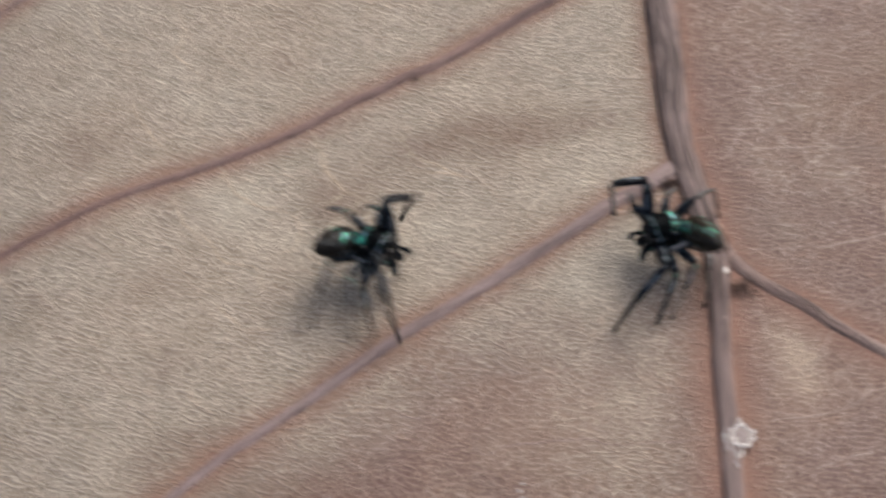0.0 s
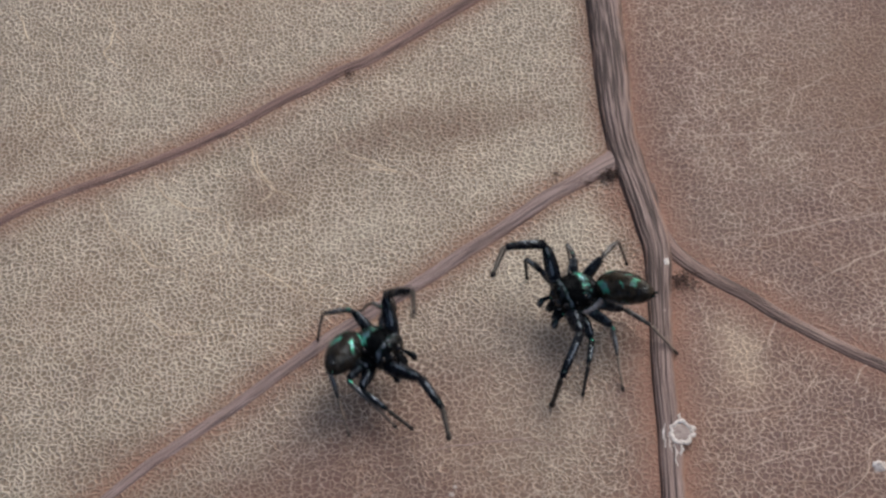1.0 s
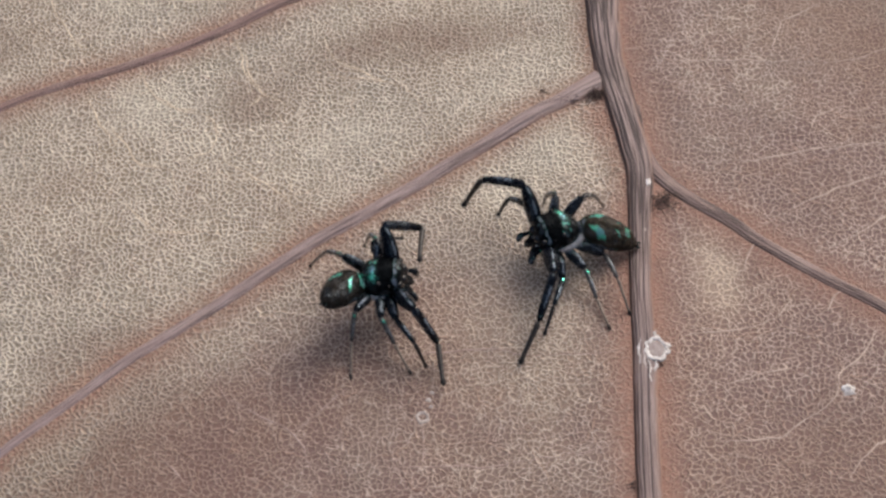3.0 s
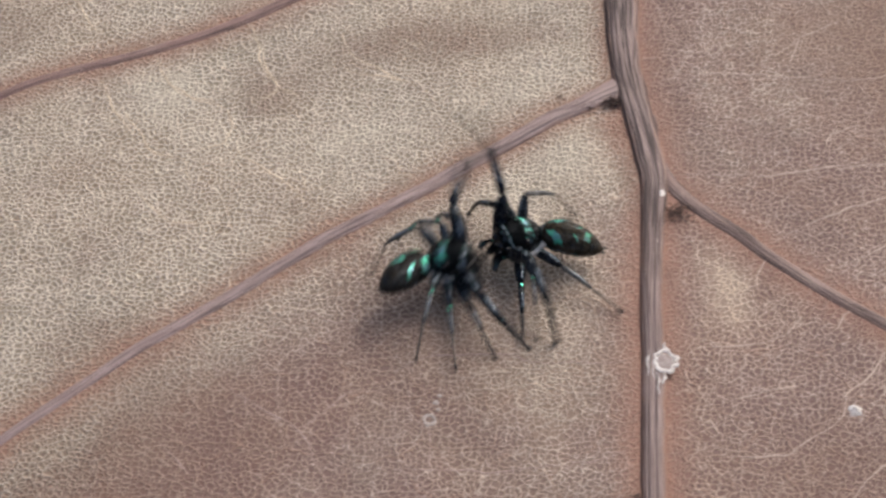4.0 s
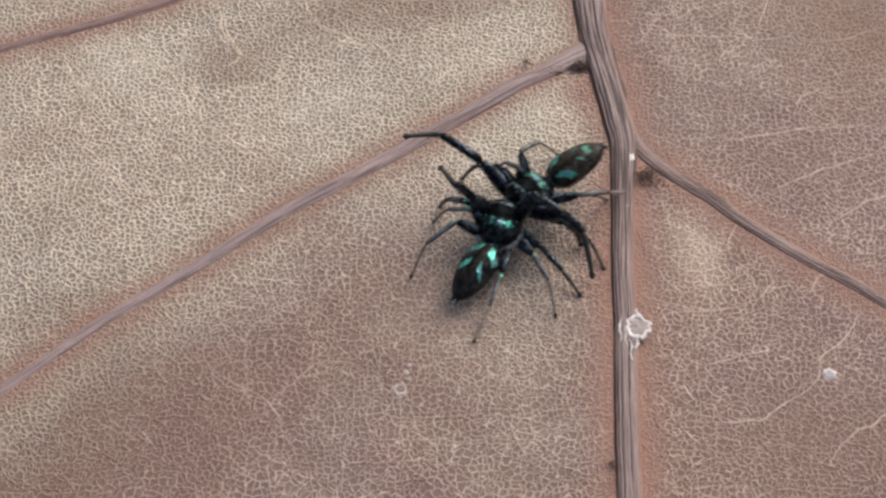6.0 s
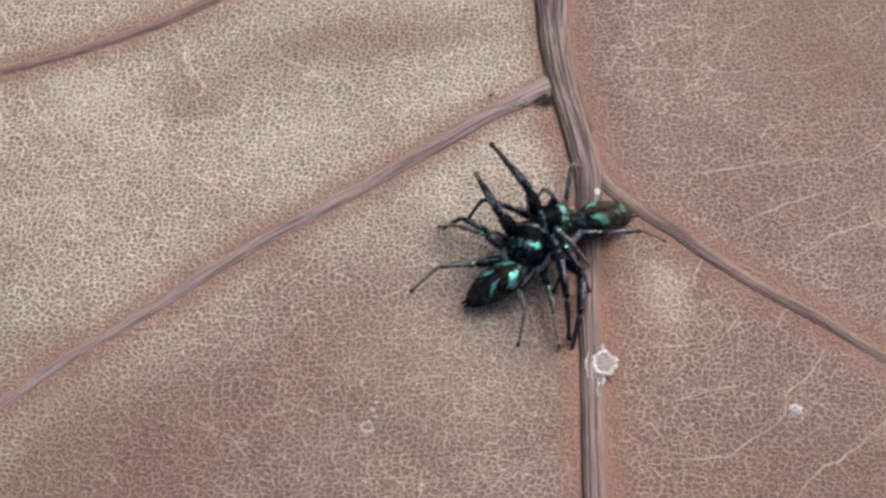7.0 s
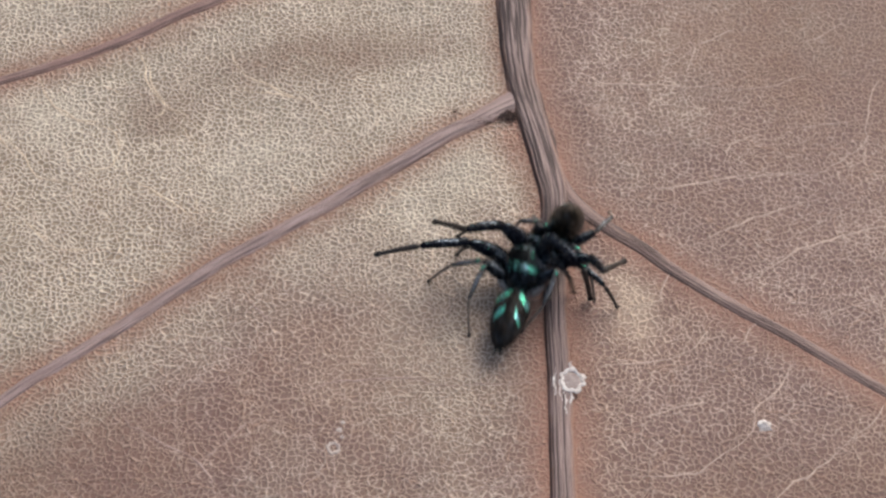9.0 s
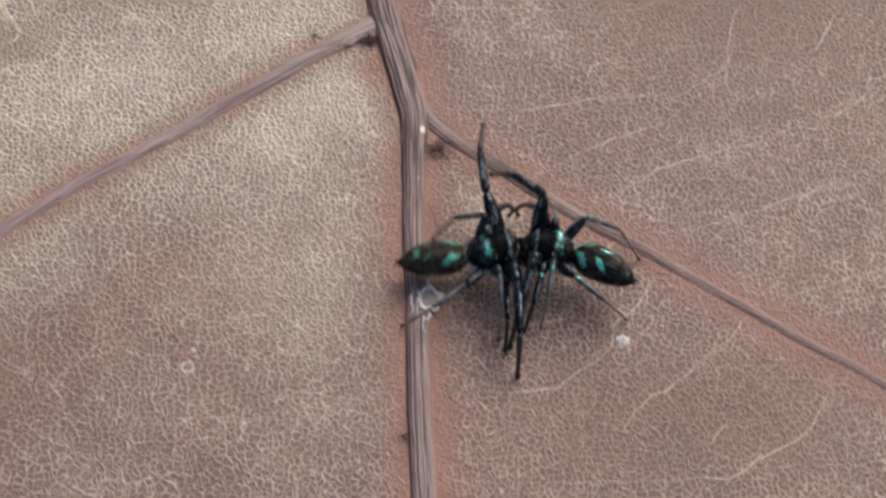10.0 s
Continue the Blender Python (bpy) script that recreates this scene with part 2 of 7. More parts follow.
def vein_material(name, along, low, high, groove, seams=(), fade=None, margin=(0.27, 0.155, 0.115), sway_by=0.10):
    """Fibrous vein; its mesh carries 'across' (0 to 1) and 'run' (mm). seams: dark cracks at these places across."""
    n = Nodes(name)
    v = n.coord()
    across, run = n.attribute("across"), n.attribute("run")

    def streaks(wide, long, detail, rough):
        comb = n.tree.nodes.new("ShaderNodeCombineXYZ")
        n.put(comb.inputs[0], n.maths("MULTIPLY", across, wide))
        n.put(comb.inputs[1], n.maths("MULTIPLY", run, long))
        return n.noise(comb.outputs[0], 1.0, detail, rough)

    fibre = streaks(along * 1.7, 0.45, 4.0, 0.7)
    level = n.maths("ABSOLUTE", n.maths("SUBTRACT", streaks(along * 0.8, 0.13, 2.0, 0.5), 0.5))
    crack = n.maths("MULTIPLY", n.ramp(level, 0.002 * along, 0.010 * along, 1.0, 0.0), n.ramp(streaks(along * 0.5, 0.3, 2.0, 0.5), 0.38, 0.55, 0.15, 1.0))
    worn = n.noise(v, 0.5, 4.0, 0.6)
    if fade:
        crack = n.maths("MULTIPLY", crack, n.ramp(run, fade[0], fade[1], 1.0, 0.3))
    for k, place in enumerate(seams):
        sway = n.maths("MULTIPLY", n.maths("SUBTRACT", streaks(0.4, 0.35 + 0.1 * k, 3.0, 0.6), 0.5), sway_by)
        line = n.ramp(n.maths("ABSOLUTE", n.maths("SUBTRACT", n.maths("ADD", across, sway), place)), 0.016, 0.048, 1.0, 0.0)
        here = n.ramp(streaks(0.3 + k, 0.30, 2.0, 0.5), 0.36, 0.50, 0.4, 1.0)
        crack = n.maths("MAXIMUM", crack, n.maths("MULTIPLY", line, here))
    colour = n.mix(n.ramp(fibre, 0.30, 0.70), low, high)
    colour = n.mix(n.maths("MULTIPLY", n.ramp(worn, 0.5, 0.75), 0.45), colour, (0.37, 0.285, 0.255))
    rim = n.maths("ADD", n.maths("ABSOLUTE", n.maths("SUBTRACT", across, 0.5)), n.maths("MULTIPLY", n.maths("SUBTRACT", n.noise(v, 2.0, 3.0), 0.5), 0.25))
    colour = n.mix(n.ramp(rim, 0.30, 0.50), colour, margin)
    colour = n.mix(n.maths("MULTIPLY", crack, groove), colour, (0.035, 0.020, 0.020))
    colour = n.mix(n.maths("MULTIPLY", n.ramp(n.noise(v, 8.0, 3.0, 0.7), 0.6, 0.75), 0.35), colour, (0.10, 0.065, 0.06))
    height = n.maths("SUBTRACT", fibre, n.maths("MULTIPLY", crack, 0.8))
    n.set(base_color=colour, roughness=0.60, normal=n.bump(height, 0.6, 0.00008))
    return n.mat


def plain_material(name, colour, other, scale, rough=0.6, relief=0.3, depth=0.00004):
    n = Nodes(name)
    v = n.coord()
    a = n.noise(v, scale, 4.0, 0.6)
    n.set(base_color=n.mix(n.ramp(a, 0.3, 0.7), colour, other), roughness=rough, normal=n.bump(n.noise(v, scale * 3, 3.0), relief, depth))
    return n.mat


def tarsus_material(name, colour, other, tip):
    """Foot of a leg, ending in a pad of black hairs."""
    n = Nodes(name)
    v = n.coord()
    a = n.noise(v, 2.4, 4.0, 0.6)
    skin = n.mix(n.ramp(a, 0.3, 0.7), colour, other)
    pad = n.ramp(n.maths("ADD", n.attribute("along"), n.maths("MULTIPLY", n.maths("SUBTRACT", a, 0.5), 0.12)), 0.80, 0.90)
    n.set(base_color=n.mix(pad, skin, tip), roughness=n.ramp(pad, 0.0, 1.0, 0.38, 0.75), normal=n.bump(n.noise(v, 9.0, 3.0), 0.4, 0.00004))
    return n.mat


def soil_material():
    n = Nodes("soil")
    v = n.coord((1, 1, 1))
    a, b = n.noise(v, 60.0, 6.0, 0.65), n.noise(v, 900.0, 4.0, 0.7)
    colour = n.mix(n.ramp(a, 0.3, 0.7), (0.060, 0.042, 0.030), (0.115, 0.085, 0.060))
    colour = n.mix(n.ramp(b, 0.55, 0.75), colour, (0.16, 0.12, 0.085))
    n.set(base_color=colour, roughness=0.9, normal=n.bump(b, 0.8, 0.002))
    return n.mat


GREEN, TEAL = (0.16, 0.92, 0.62), (0.22, 0.62, 0.62)


def cuticle(name, base, sheen_base, scales, rough=(0.12, 0.28), gloss=(0.05, 0.60), velvet=None, silver=None, streaked=False):
    """Black shining cuticle under short hairs, with patches of metallic scales. scales() gives the mask of the patches in mm."""
    n = Nodes(name)
    v = n.coord()
    swirl = n.shift(v, n.noise(v, 3.2, 3.0, colour=True), 0.32)
    x, y, z = n.split(swirl)
    grit = n.cells(v, 12.0)
    mottle = n.noise(v, 2.6, 4.0, 0.65)
    mask = scales(n, x, y, z, v)
    broken = n.ramp(n.noise(v, 7.0, 4.0, 0.75), 0.24, 0.46, 0.25, 1.0)
    strewn = n.maths("MULTIPLY", n.ramp(n.noise(v, 7.0, 2.0, 0.6), 0.68, 0.74), 0.12)
    mask = n.maths("MAXIMUM", n.maths("MULTIPLY", mask, broken), strewn)
    scale_colour = n.mix(n.ramp(n.noise(v, 2.0, 2.0), 0.38, 0.62), GREEN, n.mix(n.ramp(n.noise(v, 1.1, 2.0), 0.45, 0.6), TEAL, (0.30, 0.46, 0.60)))
    dull = n.mix(n.ramp(mottle, 0.35, 0.7), base, sheen_base)
    if streaked:
        # fine bronze hairs in lines from front to back
        comb = n.tree.nodes.new("ShaderNodeCombineXYZ")
        for socket, axis, by in zip(comb.inputs, (x, y, z), (0.7, 8.0, 8.0)):
            n.put(socket, n.maths("MULTIPLY", axis, by))
        dull = n.mix(n.maths("MULTIPLY", n.ramp(n.noise(comb.outputs[0], 1.0, 3.0, 0.6), 0.50, 0.68), 0.45), dull, (0.052, 0.045, 0.036))
    shine = n.ramp(n.noise(v, 3.0, 3.0, 0.6), 0.44, 0.62, gloss[0], gloss[1])
    if velvet:
        soft = velvet(n, x, y, z)
        shine = n.maths("MULTIPLY", shine, n.maths("SUBTRACT", 1.0, soft))
        mask = n.maths("MULTIPLY", mask, n.maths("SUBTRACT", 1.0, n.maths("MULTIPLY", soft, 0.85)))
    if silver:
        # pale hairs on the body; on the legs also highlights put into the colour
        hair_and_glint = n.maths("MULTIPLY", silver(n, x, y, z, v), n.maths("SUBTRACT", 1.0, mask))
        scale_colour = n.mix(n.ramp(n.maths("SUBTRACT", hair_and_glint, mask), 0.0, 0.2), scale_colour, (0.36, 0.43, 0.52))
        mask = n.maths("MAXIMUM", mask, hair_and_glint)
    n.set(base_color=n.mix(mask, dull, scale_colour), metallic=n.maths("MULTIPLY", mask, 0.95),
          roughness=n.ramp(mottle, 0.3, 0.7, rough[0], rough[1]), specular_ior_level=shine,
          normal=n.bump(n.maths("ADD", grit, mottle), 0.6, 0.00005))
    n.put(n.bsdf.inputs["Specular Tint"], (0.72, 0.88, 1.0))
    return n.mat


def eye_field(n, x, y, z):
    # short black velvet between the eyes
    return n.maths("MULTIPLY", n.maths("MULTIPLY", n.ramp(x, -0.22, -0.05), n.ramp(x, 0.85, 0.6)), n.ramp(z, 0.2, 0.4, 0.0, 0.92))


def carapace_scales(n, x, y, z, v):
    # a broken green crescent across the back, behind the black eye field
    bow = n.maths("ADD", x, n.maths("ADD", 0.36, n.maths("MULTIPLY", n.maths("MULTIPLY", y, y), -0.38)))
    back = n.maths("MULTIPLY", n.ramp(n.maths("ABSOLUTE", bow), 0.07, 0.24, 0.85, 0.0), n.ramp(z, 0.08, 0.30))
    side = n.ramp(n.maths("ABSOLUTE", y), 0.50, 0.82, 1.0, 0.0)
    patches = n.ramp(n.noise(v, 4.6, 4.0, 0.75), 0.49, 0.58, 0.03, 1.0)
    return n.maths("MULTIPLY", n.maths("MULTIPLY", back, side), patches)


def dark_saddle(n, x, y, z):
    # dull brown velvet along the middle of the back
    return n.maths("MULTIPLY", n.ramp(n.maths("ABSOLUTE", y), 0.12, 0.28, 0.8, 0.0), n.ramp(z, 0.2, 0.5))


def slanting_bar(n, ay, x, start, slope, wide, low, high):
    # a bar on each flank that runs outwards and back
    off = n.maths("ABSOLUTE", n.maths("ADD", x, n.maths("ADD", start, n.maths("MULTIPLY", ay, slope))))
    return n.maths("MULTIPLY", n.ramp(off, wide * 0.55, wide, 1.0, 0.0), n.maths("MULTIPLY", n.ramp(ay, low - 0.06, low + 0.06), n.ramp(ay, high + 0.05, high - 0.07)))


def banded_abdomen(n, x, y, z, v):
    # a broad bar behind the collar and a second one further back, both slanting, open on the back's middle
    ay = n.maths("ABSOLUTE", y)
    front = slanting_bar(n, ay, x, 0.22, 0.95, 0.22, 0.20, 0.66)
    rear = n.maths("MULTIPLY", slanting_bar(n, ay, x, 0.95, 1.45, 0.20, 0.24, 0.52), 0.85)
    bars = n.maths("MAXIMUM", front, rear)
    return n.maths("MULTIPLY", bars, n.ramp(z, -0.10, 0.12))


def tipped_abdomen(n, x, y, z, v):
    # one broad slanting bar on each flank, a thin line behind it and a bright spot before the tip
    ay = n.maths("ABSOLUTE", y)
    front = slanting_bar(n, ay, x, 0.22, 1.25, 0.24, 0.22, 0.64)
    line = n.maths("MULTIPLY", slanting_bar(n, ay, x, 1.25, 1.4, 0.08, 0.18, 0.40), 0.28)
    spot = n.maths("MULTIPLY", n.ramp(n.maths("ABSOLUTE", n.maths("ADD", x, 2.12)), 0.06, 0.17, 1.0, 0.0), n.maths("MULTIPLY", n.ramp(z, 0.16, 0.28), n.ramp(ay, 0.12, 0.28, 1.0, 0.0)))
    return n.maths("MAXIMUM", n.maths("MULTIPLY", n.maths("MAXIMUM", n.maths("MULTIPLY", front, 0.48), line), n.ramp(z, -0.05, 0.15)), n.maths("MULTIPLY", spot, 0.85))


def leg_scales(n, x, y, z, v):
    # a spot of bright scales above each joint
    near = n.maths("MULTIPLY", n.ramp(x, 0.06, 0.10), n.ramp(x, 0.22, 0.15))
    some = n.ramp(n.chance(), 0.40, 0.46)
    top = n.maths("MULTIPLY", n.ramp(z, 0.07, 0.13, 0.0, 0.9), n.ramp(n.maths("ABSOLUTE", y), 0.06, 0.11, 1.0, 0.0))
    return n.maths("MULTIPLY", n.maths("MULTIPLY", near, some), top)


def bare(n, x, y, z, v):
    # a few scales here and there
    return n.ramp(n.noise(v, 3.0, 3.0, 0.6), 0.70, 0.76, 0.0, 0.35)


def hoary_leg(n, x, y, z, v):
    # broken lines of bluish silver along the limb's upper side: highlights painted in
    line = n.ramp(n.maths("ABSOLUTE", n.maths("SUBTRACT", y, 0.05)), 0.015, 0.06, 0.5, 0.0)
    return n.maths("MULTIPLY", n.maths("MULTIPLY", line, n.ramp(z, 0.04, 0.12)), n.ramp(n.noise(v, 1.5, 3.0, 0.7), 0.50, 0.60))


def hoary_hip(n, x, y, z, v):
    # white hairs on the leg's base, thinning out along it, then the painted highlight lines
    base = n.ramp(n.maths("ADD", x, n.maths("MULTIPLY", n.noise(v, 5.0, 3.0, 0.7), 0.6)), 0.45, 0.85, 0.85, 0.0)
    return n.maths("MAXIMUM", base, hoary_leg(n, x, y, z, v))


def hoary_head(n, x, y, z, v):
    # a thin pale line between the front eyes, pale hairs low on the flanks
    front = n.maths("MULTIPLY", n.ramp(n.maths("ABSOLUTE", n.maths("SUBTRACT", x, 0.62)), 0.02, 0.09, 0.5, 0.0), n.ramp(z, 0.3, 0.45))
    low = n.maths("MULTIPLY", n.ramp(z, 0.12, -0.08, 0.0, 0.6), n.ramp(x, 0.5, 0.2))
    return n.maths("MULTIPLY", n.maths("MAXIMUM", front, low), n.ramp(n.noise(v, 6.0, 4.0, 0.7), 0.42, 0.58))


def hoary_belly(n, x, y, z, v):
    # pale hairs low on the flanks and round the stalk
    low = n.maths("MULTIPLY", n.ramp(n.maths("ABSOLUTE", n.maths("ADD", z, 0.05)), 0.04, 0.16, 0.5, 0.0), n.ramp(x, -2.0, -1.5))
    ring = n.ramp(x, -0.22, -0.05, 0.0, 0.6)
    return n.maths("MULTIPLY", n.maths("MAXIMUM", low, ring), n.ramp(n.noise(v, 5.0, 4.0, 0.7), 0.42, 0.58))


M_BLADE = blade_material()
M_MIDRIB = vein_material("midrib_fibre", 13.0, (0.160, 0.110, 0.103), (0.405, 0.312, 0.296), 0.97, (0.045, 0.16, 0.30, 0.60), (91.0, 101.0))
M_VEIN = vein_material("side_vein_fibre", 5.0, (0.190, 0.132, 0.126), (0.400, 0.312, 0.305), 0.55)
M_VEIN_BROWN = vein_material("brown_vein_fibre", 5.0, (0.165, 0.096, 0.088), (0.330, 0.222, 0.200), 0.65, (0.72,))
M_VEIN_CRACKED = vein_material("cracked_vein_fibre", 4.0, (0.142, 0.090, 0.083), (0.305, 0.215, 0.195), 0.95, (0.12, 0.27, 0.46), None, (0.255, 0.160, 0.138))
M_MINOR = plain_material("minor_vein_fibre", (0.42, 0.32, 0.265), (0.68, 0.55, 0.46), 1.4, 0.6)
M_MINOR_PALE = plain_material("pale_minor_vein_fibre", (0.54, 0.44, 0.32), (0.82, 0.72, 0.57), 1.4, 0.6)
M_MINOR_DULL = plain_material("dull_minor_vein_fibre", (0.30, 0.212, 0.182), (0.50, 0.385, 0.335), 1.4, 0.6)
M_FAINT = plain_material("faint_white", (0.42, 0.36, 0.33), (0.64, 0.59, 0.55), 5.0, 0.8)
M_CRUST = plain_material("white_crust", (0.62, 0.57, 0.53), (0.88, 0.86, 0.84), 4.0, 0.85, 0.7, 0.00008)
M_FILM = plain_material("pale_stain", (0.24, 0.19, 0.18), (0.44, 0.38, 0.36), 3.0, 0.7)
M_TUFT = plain_material("dark_hair", (0.048, 0.030, 0.025), (0.150, 0.095, 0.078), 5.0, 0.8)
M_SOIL = soil_material()
M_CARAPACE = cuticle("carapace_cuticle", (0.0025, 0.003, 0.0035), (0.006, 0.007, 0.008), carapace_scales, velvet=eye_field, silver=hoary_head)
M_ABDOMEN_BANDED = cuticle("banded_abdomen_cuticle", (0.006, 0.006, 0.006), (0.022, 0.018, 0.015), banded_abdomen, velvet=dark_saddle, silver=hoary_belly, streaked=True)
M_ABDOMEN_BRONZE = cuticle("bronze_abdomen_cuticle", (0.011, 0.009, 0.006), (0.046, 0.036, 0.025), tipped_abdomen, velvet=dark_saddle, silver=hoary_belly, streaked=True)
M_LEG = cuticle("leg_cuticle", (0.003, 0.0035, 0.005), (0.008, 0.010, 0.016), leg_scales, rough=(0.13, 0.26), gloss=(0.10, 0.75), silver=hoary_leg)
M_LEG_FRONT = cuticle("front_leg_cuticle", (0.003, 0.0035, 0.006), (0.009, 0.011, 0.019), bare, rough=(0.16, 0.30), gloss=(0.10, 0.70), silver=hoary_leg)
M_HIP = cuticle("hoary_leg_cuticle", (0.004, 0.0045, 0.006), (0.012, 0.014, 0.020), leg_scales, rough=(0.20, 0.34), gloss=(0.10, 0.70), silver=hoary_hip)
M_SHIN_GREY = cuticle("grey_leg_cuticle", (0.045, 0.044, 0.044), (0.170, 0.158, 0.150), leg_scales, gloss=(0.15, 0.8), silver=hoary_leg)
M_DARK = cuticle("black_cuticle", (0.004, 0.004, 0.005), (0.010, 0.010, 0.012), lambda n, x, y, z, v: n.ramp(n.noise(v, 4.0), 0.68, 0.74, 0.0, 0.3))
M_FOOT = tarsus_material("brown_tarsus", (0.006, 0.0055, 0.006), (0.020, 0.016, 0.014), (0.008, 0.007, 0.007))
M_FOOT_PALE = tarsus_material("pale_tarsus", (0.130, 0.106, 0.088), (0.270, 0.215, 0.172), (0.018, 0.014, 0.012))
M_PALE_HAIR = plain_material("pale_hair", (0.50, 0.50, 0.50), (0.80, 0.81, 0.82), 4.0, 0.45)
M_EYE = plain_material("eye_lens", (0.004, 0.004, 0.005), (0.008, 0.008, 0.010), 2.0, 0.08, 0.0)


# ---------------------------------------------------------------- mesh tools
def link_mesh(name, verts, faces, material, parent=None, label="", smooth=True):
    me = bpy.data.meshes.new(name)
    me.from_pydata([tuple(float(c) * MM for c in p) for p in verts], [], faces)
    me.materials.append(material)
    if smooth:
        me.polygons.foreach_set("use_smooth", [True] * len(me.polygons))
    me.update()
    ob = new(name, me)
    if parent:
        ob.parent = parent
    if label:
        tagged(ob, label)
    return ob


def floats(ob, name, values):
    at = ob.data.attributes.new(name, "FLOAT", "POINT")
    at.data.foreach_set("value", [float(v) for v in values])


def empty(name):
    ob = new(name)
    ob.empty_display_size = 0.002
    return ob


def smooth_line(points, step):
    """A smooth line (Catmull-Rom) through a few guide points, resampled at even steps."""
    p = [np.array(q, float) for q in points]
    p = [2 * p[0] - p[1]] + p + [2 * p[-1] - p[-2]]
    out = []
    for a, b, c, d in zip(p, p[1:], p[2:], p[3:]):
        for k in range(24):
            t = k / 24
            out.append(0.5 * (2 * b + (c - a) * t + (2 * a - 5 * b + 4 * c - d) * t * t + (3 * b - a - 3 * c + d) * t ** 3))
    out.append(p[-2])
    out = np.array(out)
    run = np.r_[0, np.cumsum(np.linalg.norm(np.diff(out, axis=0), axis=1))]
    at = np.linspace(0, run[-1], max(3, int(run[-1] / step)))
    return np.stack([np.interp(at, run, out[:, k]) for k in range(out.shape[1])], 1), at


def lumps(x, y, scale, seed=0.0):
    return noise.noise(Vector((x * scale, y * scale, seed)))


# ---------------------------------------------------------------- the leaf
MIDRIB = [(9, 96), (9.1, 60), (9.2, 36), (9.3, 22), (9.33, 16), (9.36, 13.2), (9.6, 11), (9.95, 9.1), (10.22, 7.3), (10.42, 5.8), (10.32, 4), (10.2, 2.3), (10, -1), (9.95, -4), (9.83, -6.5), (9.7, -9.5), (9.65, -12), (9.4, -26), (9, -48), (8.7, -62)]
VEIN_A = [(9.3, 11.5), (8.67, 11.09), (7.19, 10.1), (5.87, 9.3), (3.26, 7.39), (0.72, 5.61), (-1.75, 3.9), (-4.16, 2.35), (-6.5, 0.5), (-8.77, -1.32), (-11, -3.05), (-13.2, -4.85), (-22, -13.2), (-31, -25)]
VEIN_B = [(9.1, 27), (6, 25), (3.2, 22.9), (1.79, 21.92), (-1.08, 19.94), (-2.49, 18.95), (-3.88, 18.31), (-5.27, 17.47), (-6.64, 16.75), (-9.34, 15.1), (-12, 13.75), (-14.7, 12.65), (-17.27, 11.65), (-19.82, 10.38), (-29, 5), (-39, -5)]
VEIN_C = [(10.05, 9.6), (10.3, 8.2), (10.62, 6.9), (11.1, 5.72), (11.97, 4.65), (13.15, 3.6), (14.31, 2.65), (15.44, 1.55), (17.7, -0.3), (19.94, -1.9), (22.11, -3.65), (24.26, -5.36), (26.35, -7), (28.44, -8.5), (36, -15.5), (42, -26.5)]
VEIN_D = [(9.2, 44), (2, 39), (-8, 34), (-22, 28), (-41, 14)]
VEIN_E = [(9.2, 33), (17, 30), (27, 25), (38, 18), (52, 6)]
VEIN_F = [(9.4, -24), (2, -29), (-8, -38), (-15, -48)]
VEIN_G = [(9.3, -28), (16, -33), (24, -43), (28, -50)]


def leaf_half_width(y):
    t = (y + 64) / 160
    return 46 * max(0.0, math.sin(math.pi * min(1, max(0, t)) ** 0.85)) ** 0.62


def leaf_z(x, y):
    """Height of the blade's upper face in mm: nearly flat in the middle, arched down to the ground at the margin."""
    mid = 9.5
    r = math.hypot((x - mid) / 46, (y - 14) / 80)
    z = 0.16 * lumps(x, y, 0.11) + 0.05 * lumps(x, y, 0.4, 5.0)
    z += -7.0 * max(0.0, r - 0.62) ** 1.6 * 3.2
    return max(z, -7.4)


def distance_to(line, x, y):
    return float(np.sqrt(((line - (x, y)) ** 2).sum(1)).min())


def bell(x, y, cx, cy, sx, sy, turn=0.0):
    c, s = math.cos(radians(turn)), math.sin(radians(turn))
    u, v = ((x - cx) * c + (y - cy) * s) / sx, (-(x - cx) * s + (y - cy) * c) / sy
    return math.exp(-0.5 * (u * u + v * v))


STAINED = (  # dark patches: strength, middle, spread, turn
    (0.9, -1.2, 13.7, 3.4, 1.3, 10), (0.95, -7.5, 10.3, 1.7, 1.3, 0), (0.55, 4.3, 14.1, 2.4, 1.2, 10), (0.6, -18.9, 15.1, 2.5, 1.6, 25),
    (0.15, -2.6, -6.7, 3.5, 1.2, -15), (1.0, -12.2, -9.2, 6.0, 3.4, 25), (0.5, -13.6, -2.9, 2.2, 0.9, 38), (0.95, 25.3, 14.5, 6.0, 5.0, 0),
    (0.8, 20.1, -9.8, 6.0, 3.0, 0), (0.7, 11.4, 11.5, 0.8, 4.5, 0), (0.6, 22.3, 15.5, 1.6, 2.0, 0), (0.45, 17.6, 4.9, 3.5, 1.2, -25),
    (0.5, -16.1, 5.5, 2.2, 1.2, 30),
)
